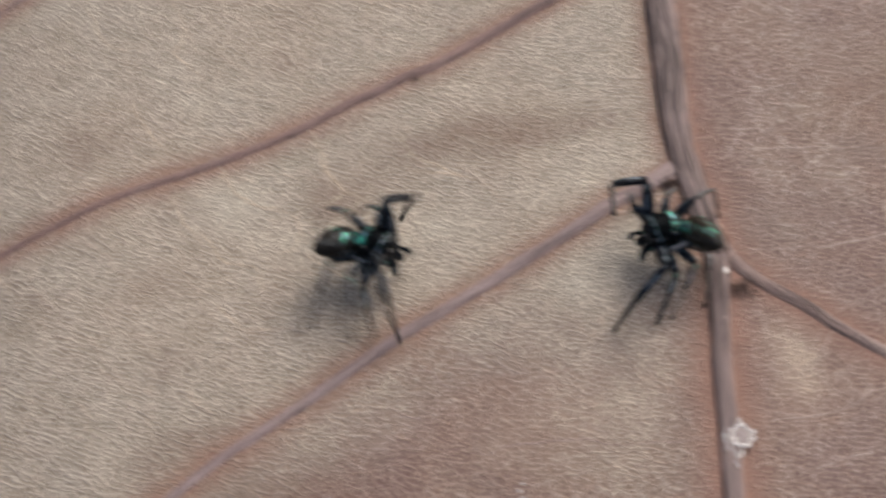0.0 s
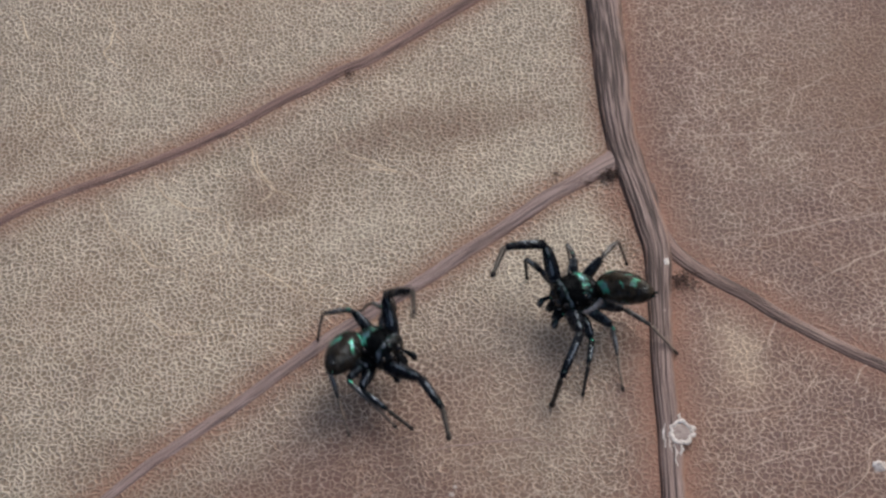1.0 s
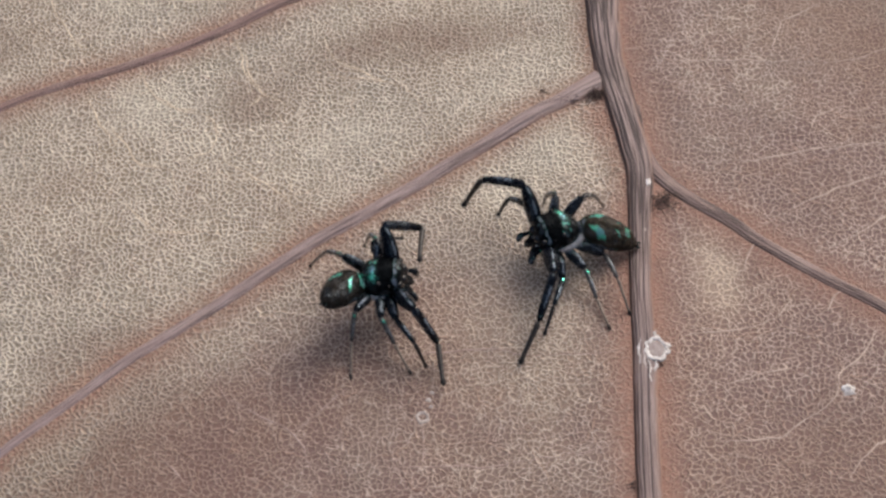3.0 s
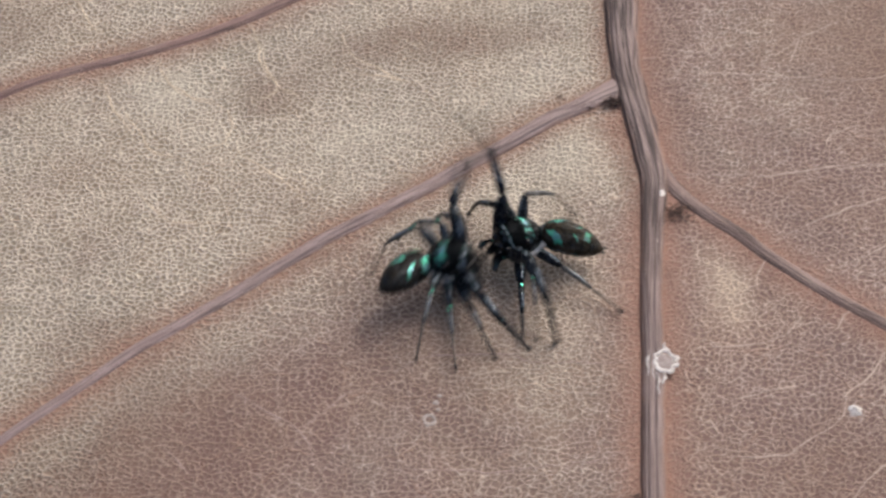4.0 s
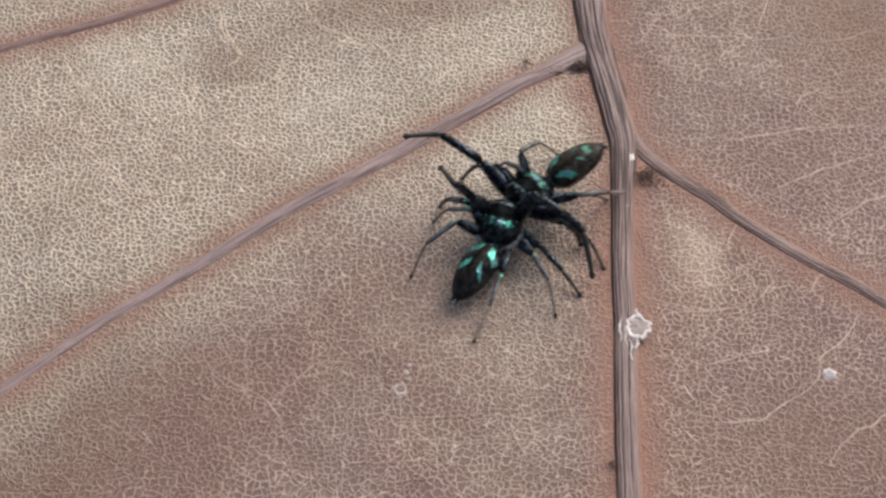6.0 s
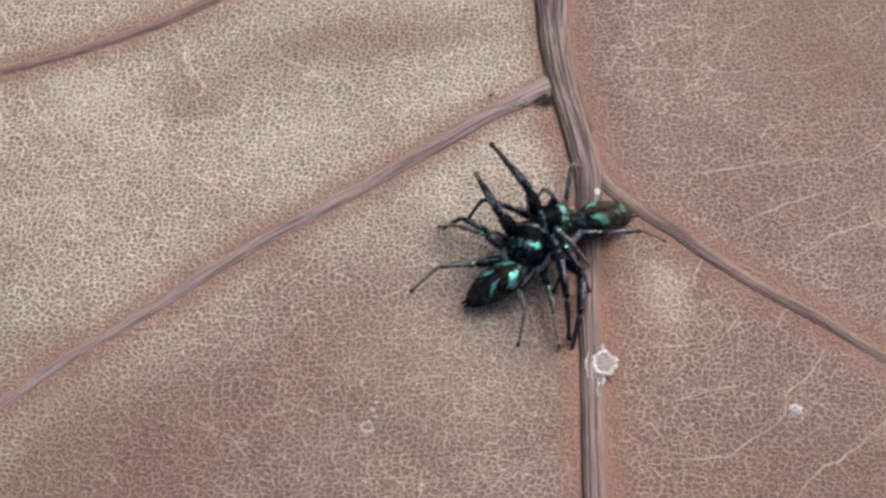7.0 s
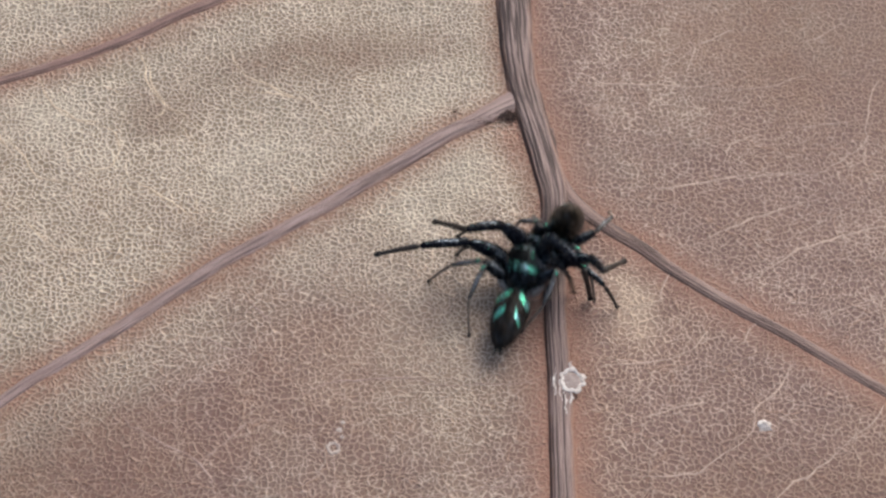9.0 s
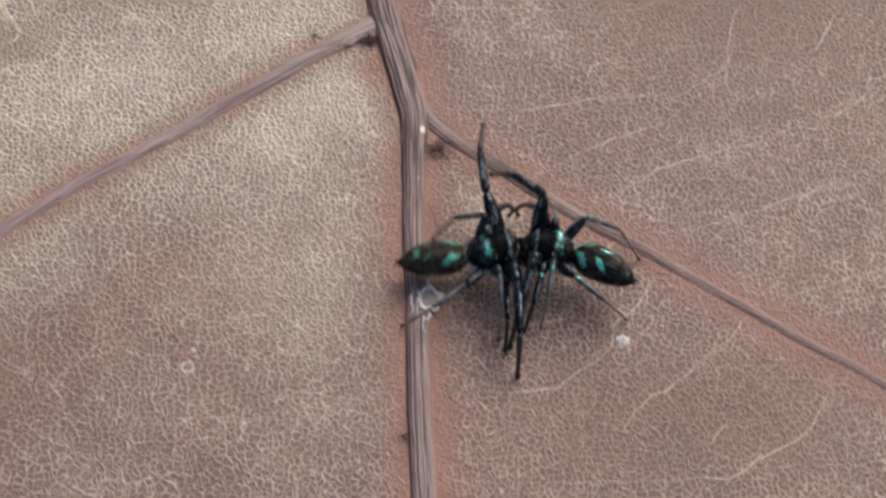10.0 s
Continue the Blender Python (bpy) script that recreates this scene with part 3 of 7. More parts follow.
BLEACHED = (  # pale patches
    (-1.0, -12.5, 10.5, 1.7, 1.3, 0), (-0.55, -9.7, 7.7, 2.0, 0.9, 10), (-0.7, 6.9, 8, 1.2, 0.9, 0), (-0.9, 13.4, -0.1, 0.9, 1.7, 0),
    (-0.7, -3.2, 7.9, 2.6, 1.2, 20), (-0.7, -7, 16.6, 2.6, 0.8, 25), (-0.6, -14.1, 17.1, 2.4, 0.9, 25), (-0.6, 4.6, 11.7, 2.2, 0.8, 30),
    (-0.35, 13.6, 11.5, 1.5, 2.2, 0), (-0.45, 4.5, -2.2, 3.5, 3.0, 0), (-0.6, 5, 5.4, 2.6, 1.6, 30),
    (-0.30, -0.6, -3.5, 2.4, 1.6, 0),
)


def build_blade(leaf):
    lines = [smooth_line(l, 0.4)[0] for l in (MIDRIB, VEIN_A, VEIN_B, VEIN_C, VEIN_D, VEIN_E, VEIN_F, VEIN_G)]
    ys = np.r_[np.linspace(-64, -17, 40)[:-1], np.arange(-17, 27, 0.4), np.linspace(27, 96, 56)[1:]]
    us = np.sign(np.linspace(-1, 1, 201)) * np.abs(np.linspace(-1, 1, 201)) ** 1.15
    verts, zone, near, blot, worn = [], [], [], [], []
    for y in ys:
        half = leaf_half_width(y) + 0.05
        half *= 1 + 0.02 * lumps(0, y, 0.12, 9)
        for u in us:
            x = 9.3 + u * half
            verts.append((x, y, leaf_z(x, y)))
            # tan tissue above the long side vein, redder below it and beyond the midrib
            ax = np.array(VEIN_A)
            side = y - np.interp(x, ax[::-1, 0], ax[::-1, 1])
            across = x - np.interp(-y, [-q[1] for q in MIDRIB], [q[0] for q in MIDRIB])
            if across < 0:
                zn = 0.08 if side > 0 else 0.10 + 0.26 * min(1, -side / 0.8) + 0.40 * min(1, -side / 7)
            else:
                zn = 0.92 + 0.18 * min(1, max(0, (12 - y) / 12))
            zone.append(zn - 0.35 * bell(x, y, 13.2, -0.3, 1.5, 2.2) - 0.3 * bell(x, y, 21, 16, 6, 5) - 0.35 * bell(x, y, 14.0, 8.5, 2.0, 3.0) - 0.35 * bell(x, y, 5.5, 6.0, 3.0, 2.0) - 0.5 * bell(x, y, -17, -7.5, 3.0, 3.0) - 0.3 * bell(x, y, 6.0, -2.5, 3.0, 5.0))
            d0 = distance_to(lines[0], x, y)
            d1 = min(distance_to(l, x, y) for l in lines[1:])
            w = max(0.0, 1 - max(0.0, d0 - 0.6) / 1.5) ** 1.4 + 0.6 * bell(x, y, 8.3, 8.6, 0.7, 1.2)
            near.append(min(1.0, max(w, 0.95 * max(0.0, 1 - max(0.0, d1 - 0.3) / 1.6) ** 1.6)))
            p, q = x + 1.1 * lumps(x, y, 0.35, 21), y + 0.9 * lumps(x, y, 0.35, 33)
            b = sum(h * bell(p, q, cx, cy, sx, sy, turn) for h, cx, cy, sx, sy, turn in STAINED + BLEACHED)
            blot.append(b)
            # the net is worn down on the red side below the long side vein
            worn.append(min(1.0, 1.2 * bell(x, y, -4.0, -9.5, 9.0, 4.5, 25)))
    nx, ny = len(us), len(ys)
    faces = [(j * nx + i, j * nx + i + 1, (j + 1) * nx + i + 1, (j + 1) * nx + i) for j in range(ny - 1) for i in range(nx - 1)]
    blade = link_mesh("blade", verts, faces, M_BLADE, leaf, "dry tan and reddish-brown leaf blade with a fine pale net")
    floats(blade, "zone", zone), floats(blade, "near_vein", near), floats(blade, "blotch", blot), floats(blade, "worn_net", worn)
    thick = blade.modifiers.new("thickness", "SOLIDIFY")
    thick.thickness, thick.offset = 0.25 * MM, -1.0
    return blade


def sweep_vein(name, points, width, height, material, parent, label="", cross=15, step=0.35, rough=0.0, seed=0.0, flat=0.55, sink=0.05):
    """A raised vein: a low arch swept along a smooth line on the blade, with fibres and an uneven edge."""
    line, run = smooth_line(points, step)
    way = np.gradient(line, axis=0)
    way /= np.linalg.norm(way, axis=1)[:, None]
    side = np.stack([-way[:, 1], way[:, 0]], 1)
    verts, across, along = [], [], []
    for (x, y), s, r in zip(line, side, run):
        w, h = width(r / run[-1], y), height(r / run[-1], y)
        for k in range(cross):
            u = -1 + 2 * k / (cross - 1)
            arch = (1 - abs(u) ** 2.6) ** flat
            groove = rough * noise.noise(Vector((u * 7.5 + seed, r * 0.22, seed))) + 0.7 * rough * noise.noise(Vector((u * 17 + seed, r * 0.5, 3 + seed)))
            edge = 1 + 0.10 * noise.noise(Vector((r * 0.5, seed, math.copysign(4, u))))
            px, py = x + s[0] * u * w / 2 * edge, y + s[1] * u * w / 2 * edge
            verts.append((px, py, leaf_z(px, py) - sink + h * arch + groove * arch * min(1.0, h)))
            across.append(0.5 + u / 2)
            along.append(r)
    n = len(line)
    faces = [(j * cross + k, (j + 1) * cross + k, (j + 1) * cross + k + 1, j * cross + k + 1) for j in range(n - 1) for k in range(cross - 1)]
    ob = link_mesh(name, verts, faces, material, parent, label)
    floats(ob, "across", across), floats(ob, "run", along)
    return ob


def minor_vein(leaf, *points):
    wobbled = []
    line, _ = smooth_line(points, 0.5)
    for x, y in line:
        wobbled.append((x + 0.16 * lumps(x, y, 1.6, 2), y + 0.16 * lumps(x, y, 1.6, 7)))
    seed = points[0][0]
    mx, my = points[len(points) // 2]
    tan = mx < 9 and my > float(np.interp(mx, [q[0] for q in VEIN_A[::-1]], [q[1] for q in VEIN_A[::-1]]))
    wide, material = (0.10, M_MINOR_PALE) if tan else (0.085, M_MINOR_DULL) if mx < 9 else (0.088, M_MINOR)
    return sweep_vein("minor_vein", wobbled, lambda t, y: (wide + 0.03 * math.sin(9 * t + seed)) * (1 - 0.6 * abs(2 * t - 1) ** 3), lambda t, y: 0.034 - 0.010 * abs(2 * t - 1) ** 3, material, leaf, cross=7, step=0.3, flat=1.0, sink=0.012)


def hair_tuft(leaf, cx, cy, sx, sy, count, seed):
    """A tuft of short dark hairs in the angle of two veins."""
    rng = random.Random(seed)
    verts, faces = [], []
    for _ in range(count):
        x, y = cx + rng.gauss(0, sx), cy + rng.gauss(0, sy)
        a, rise, long = rng.uniform(0, 2 * math.pi), rng.uniform(0.05, 0.4), rng.uniform(0.10, 0.30)
        z0 = leaf_z(x, y) - 0.02
        prev = None
        bend = rng.uniform(-1.5, 1.5)
        for k in range(4):
            t = k / 3
            aa = a + bend * t
            px, py, pz = x + math.cos(aa) * long * t, y + math.sin(aa) * long * t, z0 + 0.10 + rise * 0.4 * math.sin(2.4 * t)
            r = 0.028 * (1 - 0.7 * t)
            base = len(verts)
            for q in range(3):
                b = 2.1 * q
                verts.append((px - math.sin(aa) * r * math.cos(b), py + math.cos(aa) * r * math.cos(b), pz + r * math.sin(b)))
            if prev is not None:
                faces += [(prev + q, prev + (q + 1) % 3, base + (q + 1) % 3, base + q) for q in range(3)]
            prev = base
    return link_mesh("hair_tuft", verts, faces, M_TUFT, leaf, "dark tuft of hairs in the vein angle")


def build_leaf():
    leaf = tagged(empty("dried_leaf"), "large dried tan and reddish-brown leaf with raised fibrous veins, lying flat", "leaf")
    build_blade(leaf)
    sweep_vein("midrib", MIDRIB, lambda t, y: float(np.interp(y, [-62, -12, -4, 2, 6, 10, 16, 24, 96], [0.3, 1.10, 1.02, 1.04, 1.32, 1.45, 1.70, 1.80, 3.2])),
               lambda t, y: float(np.interp(y, [-62, 0, 30, 96], [0.12, 0.34, 0.45, 1.1])), M_MIDRIB, leaf, "thick greyish-brown fibrous midrib with dark cracks", cross=49, step=0.3, rough=0.07, seed=1.0)
    for k, line in enumerate((VEIN_A, VEIN_B, VEIN_C, VEIN_D, VEIN_E, VEIN_F, VEIN_G)):
        wide, tall = (0.94, 0.24) if k < 2 else (0.88, 0.17)
        sweep_vein("side_vein", line, lambda t, y: wide * (1 + 0.75 * math.exp(-t * 30)) * (1 - 0.75 * t ** 1.4), lambda t, y: tall * (1 - 0.8 * t), M_VEIN_CRACKED if k in (2, 4, 6) else M_VEIN_BROWN if k == 1 else M_VEIN, leaf, "reddish-brown raised fibrous side vein" if k == 1 else "greyish-purple raised fibrous side vein", cross=25, rough=0.035, seed=3.0 + k, flat=1.25)
    minor_vein(leaf, (-8.0, 13.9), (-7.8, 12.7), (-7.4, 11.9), (-7.0, 11.1), (-6.4, 10.8), (-5.9, 10.2))
    minor_vein(leaf, (-7.0, 11.1), (-7.4, 10.4), (-7.8, 10.3))
    minor_vein(leaf, (-13.0, 13.0), (-12.7, 12.2), (-12.2, 11.2), (-11.5, 10.8), (-10.8, 10.2), (-9.8, 9.9), (-9.3, 9.6), (-9.0, 8.9), (-9.1, 8.2), (-9.2, 7.6), (-9.9, 7.4), (-10.3, 7.1))
    minor_vein(leaf, (-9.2, 7.6), (-8.6, 7.0), (-8.1, 6.7), (-7.8, 6.5), (-7.0, 5.8), (-6.2, 5.2), (-5.5, 4.5), (-4.8, 4.0))
    minor_vein(leaf, (-14.1, 9.4), (-13.5, 8.6), (-12.9, 7.6), (-12.5, 7.0), (-11.7, 6.8), (-10.9, 6.5), (-10.8, 6.0), (-10.6, 5.3))
    minor_vein(leaf, (-4.2, 14.5), (-3.9, 13.6), (-3.5, 12.9), (-2.9, 12.5), (-2.1, 12.0), (-1.4, 11.7), (-0.3, 11.2))
    minor_vein(leaf, (-12.9, 4.6), (-11.5, 3.1), (-10.8, 3.0), (-9.9, 2.8))
    minor_vein(leaf, (-5.5, 5.8), (-5.4, 5.3), (-5.3, 4.8))
    minor_vein(leaf, (-20.9, 25.3), (-20.3, 24.0), (-19.8, 22.5), (-19.4, 21.9), (-18.3, 21.2))
    minor_vein(leaf, (-16.1, 24.6), (-15.4, 23.1), (-15.4, 21.6), (-15.7, 20.8), (-14.9, 19.8), (-13.9, 18.7))
    minor_vein(leaf, (-17.7, 17.6), (-17.4, 16.8), (-16.8, 15.7), (-16.2, 14.7), (-15.6, 14.3))
    minor_vein(leaf, (-15.3, 11.4), (-14.8, 10.1), (-14.2, 9.0), (-13.6, 8.1))
    minor_vein(leaf, (-8.7, 15.2), (-8.2, 13.9), (-7.9, 12.4), (-7.2, 11.3), (-6.8, 10.9))
    minor_vein(leaf, (-4.0, 12.2), (-2.6, 11.8), (-1.2, 11.6), (-0.5, 11.1))
    minor_vein(leaf, (-11.9, 10.9), (-11.1, 10.4), (-9.9, 10.2))
    minor_vein(leaf, (-9.4, -3.7), (-8.8, -4.4), (-8.3, -5.1), (-7.9, -5.7), (-7.4, -6.1), (-6.2, -6.9), (-5.5, -7.3), (-4.9, -7.7), (-4.5, -8.4), (-4.1, -9.2), (-3.1, -9.5), (-1.6, -9.7))
    minor_vein(leaf, (-4.9, -7.6), (-4.3, -7.2), (-3.9, -6.7), (-3.2, -6.1), (-2.7, -5.7))
    minor_vein(leaf, (-1.5, -5.0), (-0.5, -4.4), (0.5, -3.9), (1.3, -3.9), (2.6, -3.8), (3.6, -3.8), (4.5, -4.1), (5.4, -4.2), (6.6, -4.1), (7.8, -4.2), (8.8, -4.0))
    minor_vein(leaf, (-3.5, 0.6), (-2.9, -0.0), (-2.4, -0.5), (-1.9, -1.1))
    minor_vein(leaf, (-4.8, -1.5), (-4.3, -1.9), (-3.5, -2.4), (-3.1, -2.4))
    minor_vein(leaf, (-1.6, -9.7), (-0.4, -9.5), (0.7, -9.5), (1.8, -9.5), (3.0, -9.6), (4.3, -9.4), (5.2, -9.3), (6.4, -9.2), (7.5, -8.9), (8.6, -8.5))
    minor_vein(leaf, (0.5, -7.5), (0.5, -8.4), (0.5, -9.4))
    minor_vein(leaf, (-10.6, -8.4), (-10.1, -9.0), (-9.6, -9.6), (-9.2, -10.1))
    minor_vein(leaf, (11.4, 12.4), (13.1, 12.4), (13.9, 12.4), (15.2, 12.3), (16.6, 12.2), (17.9, 12.1), (19.2, 12.0), (20.8, 12.0), (21.9, 12.5), (22.8, 12.8))
    minor_vein(leaf, (11.3, 6.2), (12.4, 6.2), (13.4, 6.2), (14.7, 6.2), (15.9, 6.2), (17.2, 6.5), (18.6, 6.7), (19.9, 6.8), (21.2, 6.9), (22.3, 6.8), (23.3, 7.4), (24.8, 8.4), (25.1, 9.4), (25.6, 11.1), (26.2, 12.4))
    minor_vein(leaf, (15.6, 2.8), (16.5, 3.0), (17.4, 3.5), (18.5, 4.0), (19.6, 4.5), (20.9, 5.0), (21.9, 5.5), (22.5, 6.1))
    minor_vein(leaf, (17.9, 0.8), (19.2, 1.4), (20.5, 2.3), (21.1, 2.7), (22.4, 3.1), (23.2, 3.4), (24.6, 3.8), (25.9, 4.1), (27.3, 4.8), (28.7, 5.3), (30.1, 6.1), (30.7, 6.4), (31.6, 7.4), (32.3, 8.0))
    minor_vein(leaf, (28.7, 8.4), (27.9, 8.1), (27.3, 7.8))
    minor_vein(leaf, (28.8, 9.0), (29.6, 10.0), (30.4, 11.4), (31.0, 12.1))
    minor_vein(leaf, (21.3, -1.1), (22.6, -0.5), (23.9, -0.1), (25.3, 0.4), (26.3, 0.8), (27.1, 1.1), (29.2, 1.5), (31.0, 1.7))
    minor_vein(leaf, (24.9, -4.4), (26.2, -4.1), (27.7, -3.7), (29.1, -3.2), (30.1, -2.9))
    minor_vein(leaf, (22.9, 14.9), (24.0, 15.4), (24.9, 16.0))
    minor_vein(leaf, (17.8, 14.7), (17.4, 13.6), (17.2, 13.1))
    minor_vein(leaf, (17.8, 14.7), (18.8, 15.2), (19.7, 15.8))
    minor_vein(leaf, (18.4, 7.9), (18.8, 8.7), (19.6, 9.0), (20.2, 9.2))
    minor_vein(leaf, (21.5, 9.6), (22.9, 9.7), (24.5, 9.8))
    minor_vein(leaf, (12.6, -8.6), (14.9, -8.6), (15.7, -8.2), (16.9, -7.3), (17.5, -6.9), (17.9, -6.0), (17.9, -5.6), (18.4, -5.2), (19.2, -4.5), (19.6, -3.8), (19.8, -3.1))
    minor_vein(leaf, (17.7, -10.6), (18.2, -9.9), (18.8, -9.3), (19.5, -8.8), (20.2, -8.5), (21.0, -7.8), (21.6, -7.2), (22.4, -6.6), (23.0, -6.0), (23.4, -5.4))
    minor_vein(leaf, (15.2, -12.8), (17.4, -12.8), (19.6, -12.9), (20.8, -12.8), (21.6, -12.9), (22.4, -12.5), (23.4, -11.9), (24.4, -11.5), (25.2, -10.8), (25.8, -10.1), (26.3, -9.2), (26.8, -8.1))
    minor_vein(leaf, (21.2, -11.4), (21.3, -11.0), (22.1, -10.4))
    minor_vein(leaf, (11.4, -3.3), (12.8, -3.2), (14.0, -3.1), (15.0, -2.8), (15.8, -2.4), (16.5, -1.5))
    minor_vein(leaf, (13.1, -5.9), (13.8, -5.7), (14.8, -5.4), (16.0, -5.1))
    minor_vein(leaf, (18.0, -2.2), (18.2, -1.6), (18.7, -1.2))
    minor_vein(leaf, (14.6, 0.2), (14.9, 0.9), (15.2, 1.5))
    hair_tuft(leaf, 8.74, 10.3, 0.22, 0.14, 130, 1)
    hair_tuft(leaf, 7.5, 9.95, 0.30, 0.10, 26, 2)
    hair_tuft(leaf, 11.42, 4.0, 0.33, 0.26, 95, 3)
    hair_tuft(leaf, -3.4, 18.0, 0.16, 0.06, 14, 4)
    hair_tuft(leaf, 9.03, -10.72, 0.10, 0.08, 12, 5)
    hair_tuft(leaf, 6.22, 10.55, 0.07, 0.05, 12, 6)
    return leaf


def crust(name, cx, cy, base, radius, hole, label, seed, material, tall=0.10, ragged=0.25):
    """A crumbly white spot: a low uneven mound, or a ring when it has a hole."""
    rng = random.Random(seed)
    verts, faces = [], []
    around, rings = 28, 7
    for k in range(around):
        a = 2 * math.pi * k / around
        rr = radius * (1 + ragged * noise.noise(Vector((math.cos(a) * 2, math.sin(a) * 2, seed))) + rng.uniform(-0.08, 0.08))
        inner = hole * (1 + 0.5 * ragged * noise.noise(Vector((math.cos(a) * 1.4, math.sin(a) * 1.4, seed + 7))) + rng.uniform(-0.10, 0.10))
        for j in range(rings):
            t = j / (rings - 1)
            r = rr * (inner + (1 - inner) * t)
            h = tall * math.sin(math.pi * (0.5 * (1 - t) + 0.5 if hole == 0 else t)) * (0.7 + 0.5 * rng.random()) if 0 < j < rings - 1 or hole == 0 else 0.0
            if hole == 0:
                h = tall * math.cos(0.5 * math.pi * t) * (0.75 + 0.4 * rng.random())
            verts.append((cx + math.cos(a) * r, cy + math.sin(a) * r * 1.05, base + h - (0.03 if t == 1 else 0)))
    for k in range(around):
        for j in range(rings - 1):
            a, b = k * rings + j, ((k + 1) % around) * rings + j
            faces.append((a, a + 1, b + 1, b))
    return tagged(link_mesh(name, verts, faces, material, None, smooth=False), label, "white spot")


def build_spots():
    top = leaf_z(10.4, -4.2) + 0.27
    spot = tagged(empty("white_crust"), "crumbly white ring-shaped crust stuck on the midrib", "white spot")
    ring = crust("ring", 10.42, -4.15, top, 0.56, 0.66, "crumbly white ring", 3, M_CRUST, 0.045, 0.45)
    ring.parent = spot
    del ring["category"]
    film = crust("film", 10.36, -4.15, top - 0.01, 0.46, 0.0, "thin pale film inside the ring", 4, M_FILM, 0.03)
    film.parent = spot
    del film["category"]
    for k, (x, y, long, turn) in enumerate(((9.72, -4.2, 1.4, 86), (9.9, -4.7, 0.9, 95), (10.08, -5.25, 1.1, 90), (10.35, -5.0, 0.6, 80), (10.42, -3.45, 0.5, 80))):
        c, s = math.cos(radians(turn)), math.sin(radians(turn))
        pts = [(x + c * long * (t - 0.5) + 0.04 * math.sin(9 * t + k), y + s * long * (t - 0.5)) for t in np.linspace(0, 1, 9)]
        verts = []
        for j, (px, py) in enumerate(pts):
            w = 0.07 * (1 - abs(j / 4 - 1) ** 2 * 0.7) * (1 + 0.4 * math.sin(j * 2.7 + k))
            verts += [(px - s * w, py + c * w, top - 0.03), (px, py, top + 0.03), (px + s * w, py - c * w, top - 0.03)]
        faces = [(3 * j + q, 3 * j + q + 3, 3 * j + q + 4, 3 * j + q + 1) for j in range(8) for q in range(2)]
        link_mesh("streak", verts, faces, M_CRUST, spot, "thin white streak")
    rng = random.Random(77)
    for k in range(9):
        a = rng.uniform(0, 2 * math.pi)
        crumb = crust("crumb", 10.38 + 0.46 * math.cos(a), -4.15 + 0.5 * math.sin(a), top - 0.03, rng.uniform(0.04, 0.08), 0.0, "small white crumb", 50 + k, M_CRUST, 0.06, 0.7)
        crumb.parent = spot
        del crumb["category"]
    crust("white_speck", 10.68, 4.9, leaf_z(10.6, 4.9) + 0.27, 0.20, 0.0, "small white speck on the midrib fork", 8, M_CRUST, 0.04, 0.9)
    crust("white_speck", 10.35, 2.2, leaf_z(10.35, 2.2) + 0.28, 0.09, 0.0, "small pale speck on the midrib", 12, M_FILM, 0.015, 0.8)
    crust("white_speck", 18.27, -6.35, leaf_z(18.3, -6.4), 0.30, 0.0, "small crumbly white speck on the blade", 9, M_CRUST, 0.15, 0.5)
    crust("white_ring", 0.5, -7.1, leaf_z(0.5, -7.1), 0.31, 0.5, "small faint whitish ring on the blade", 10, M_FAINT, 0.05, 0.3)
    for k, (x, y, r) in enumerate(((0.9, -5.9, 0.10), (0.75, -6.25, 0.13), (0.85, -6.6, 0.09))):
        crust("pale_fleck", x, y, leaf_z(x, y) + 0.005, r, 0.0, "faint pale fleck on the blade", 20 + k, M_FAINT, 0.025, 0.7)


def build_ground():
    n = 24
    reach = [-400, -60, -8, -1, -0.3] + list(np.linspace(-0.12, 0.13, n)) + [0.3, 1, 8, 60, 400]
    verts = [(x * 1000, y * 1000, -7.5 + (0.5 * lumps(x * 1000, y * 1000, 0.06) - 0.5 if abs(x) < 0.3 and abs(y) < 0.3 else -1.0)) for y in reach for x in reach]
    m = len(reach)
    faces = [(j * m + i, j * m + i + 1, (j + 1) * m + i + 1, (j + 1) * m + i) for j in range(m - 1) for i in range(m - 1)]
    return tagged(link_mesh("ground", verts, faces, M_SOIL), "dark brown bare soil under the leaf", "ground", kind="structure")


# ---------------------------------------------------------------- the spiders
LEGS = {  # attachment on the left side (mm), femur, shin, foot lengths and thickness
    1: ((0.62, 0.48, -0.30), 2.35, 2.20, 1.95, 1.22),
    2: ((0.27, 0.58, -0.34), 1.40, 1.45, 1.35, 0.98),
    3: ((-0.08, 0.60, -0.36), 1.40, 1.40, 1.55, 0.88),
    4: ((-0.42, 0.52, -0.36), 1.65, 1.65, 1.70, 0.88),
}


def lathe(name, profile, material, parent, label="", sides=24, squash=(1, 1), shape=None):
    """A rounded body along x: profile of (x, radius, height of the axis)."""
    verts, faces = [], []
    for x, r, z in profile:
        for k in range(sides):
            a = 2 * math.pi * k / sides
            p = (x, r * math.cos(a) * squash[0], z + r * math.sin(a) * squash[1])
            verts.append(shape(*p) if shape else p)
    m = len(profile)
    faces = [(j * sides + k, j * sides + (k + 1) % sides, (j + 1) * sides + (k + 1) % sides, (j + 1) * sides + k) for j in range(m - 1) for k in range(sides)]
    faces += [tuple(range(sides))[::-1], tuple((m - 1) * sides + k for k in range(sides))]
    return link_mesh(name, verts, faces, material, parent, label)


def rounded(points, steps):
    line, _ = smooth_line(points, 0.01)
    return [tuple(line[int(k * (len(line) - 1) / (steps - 1))]) for k in range(steps)]


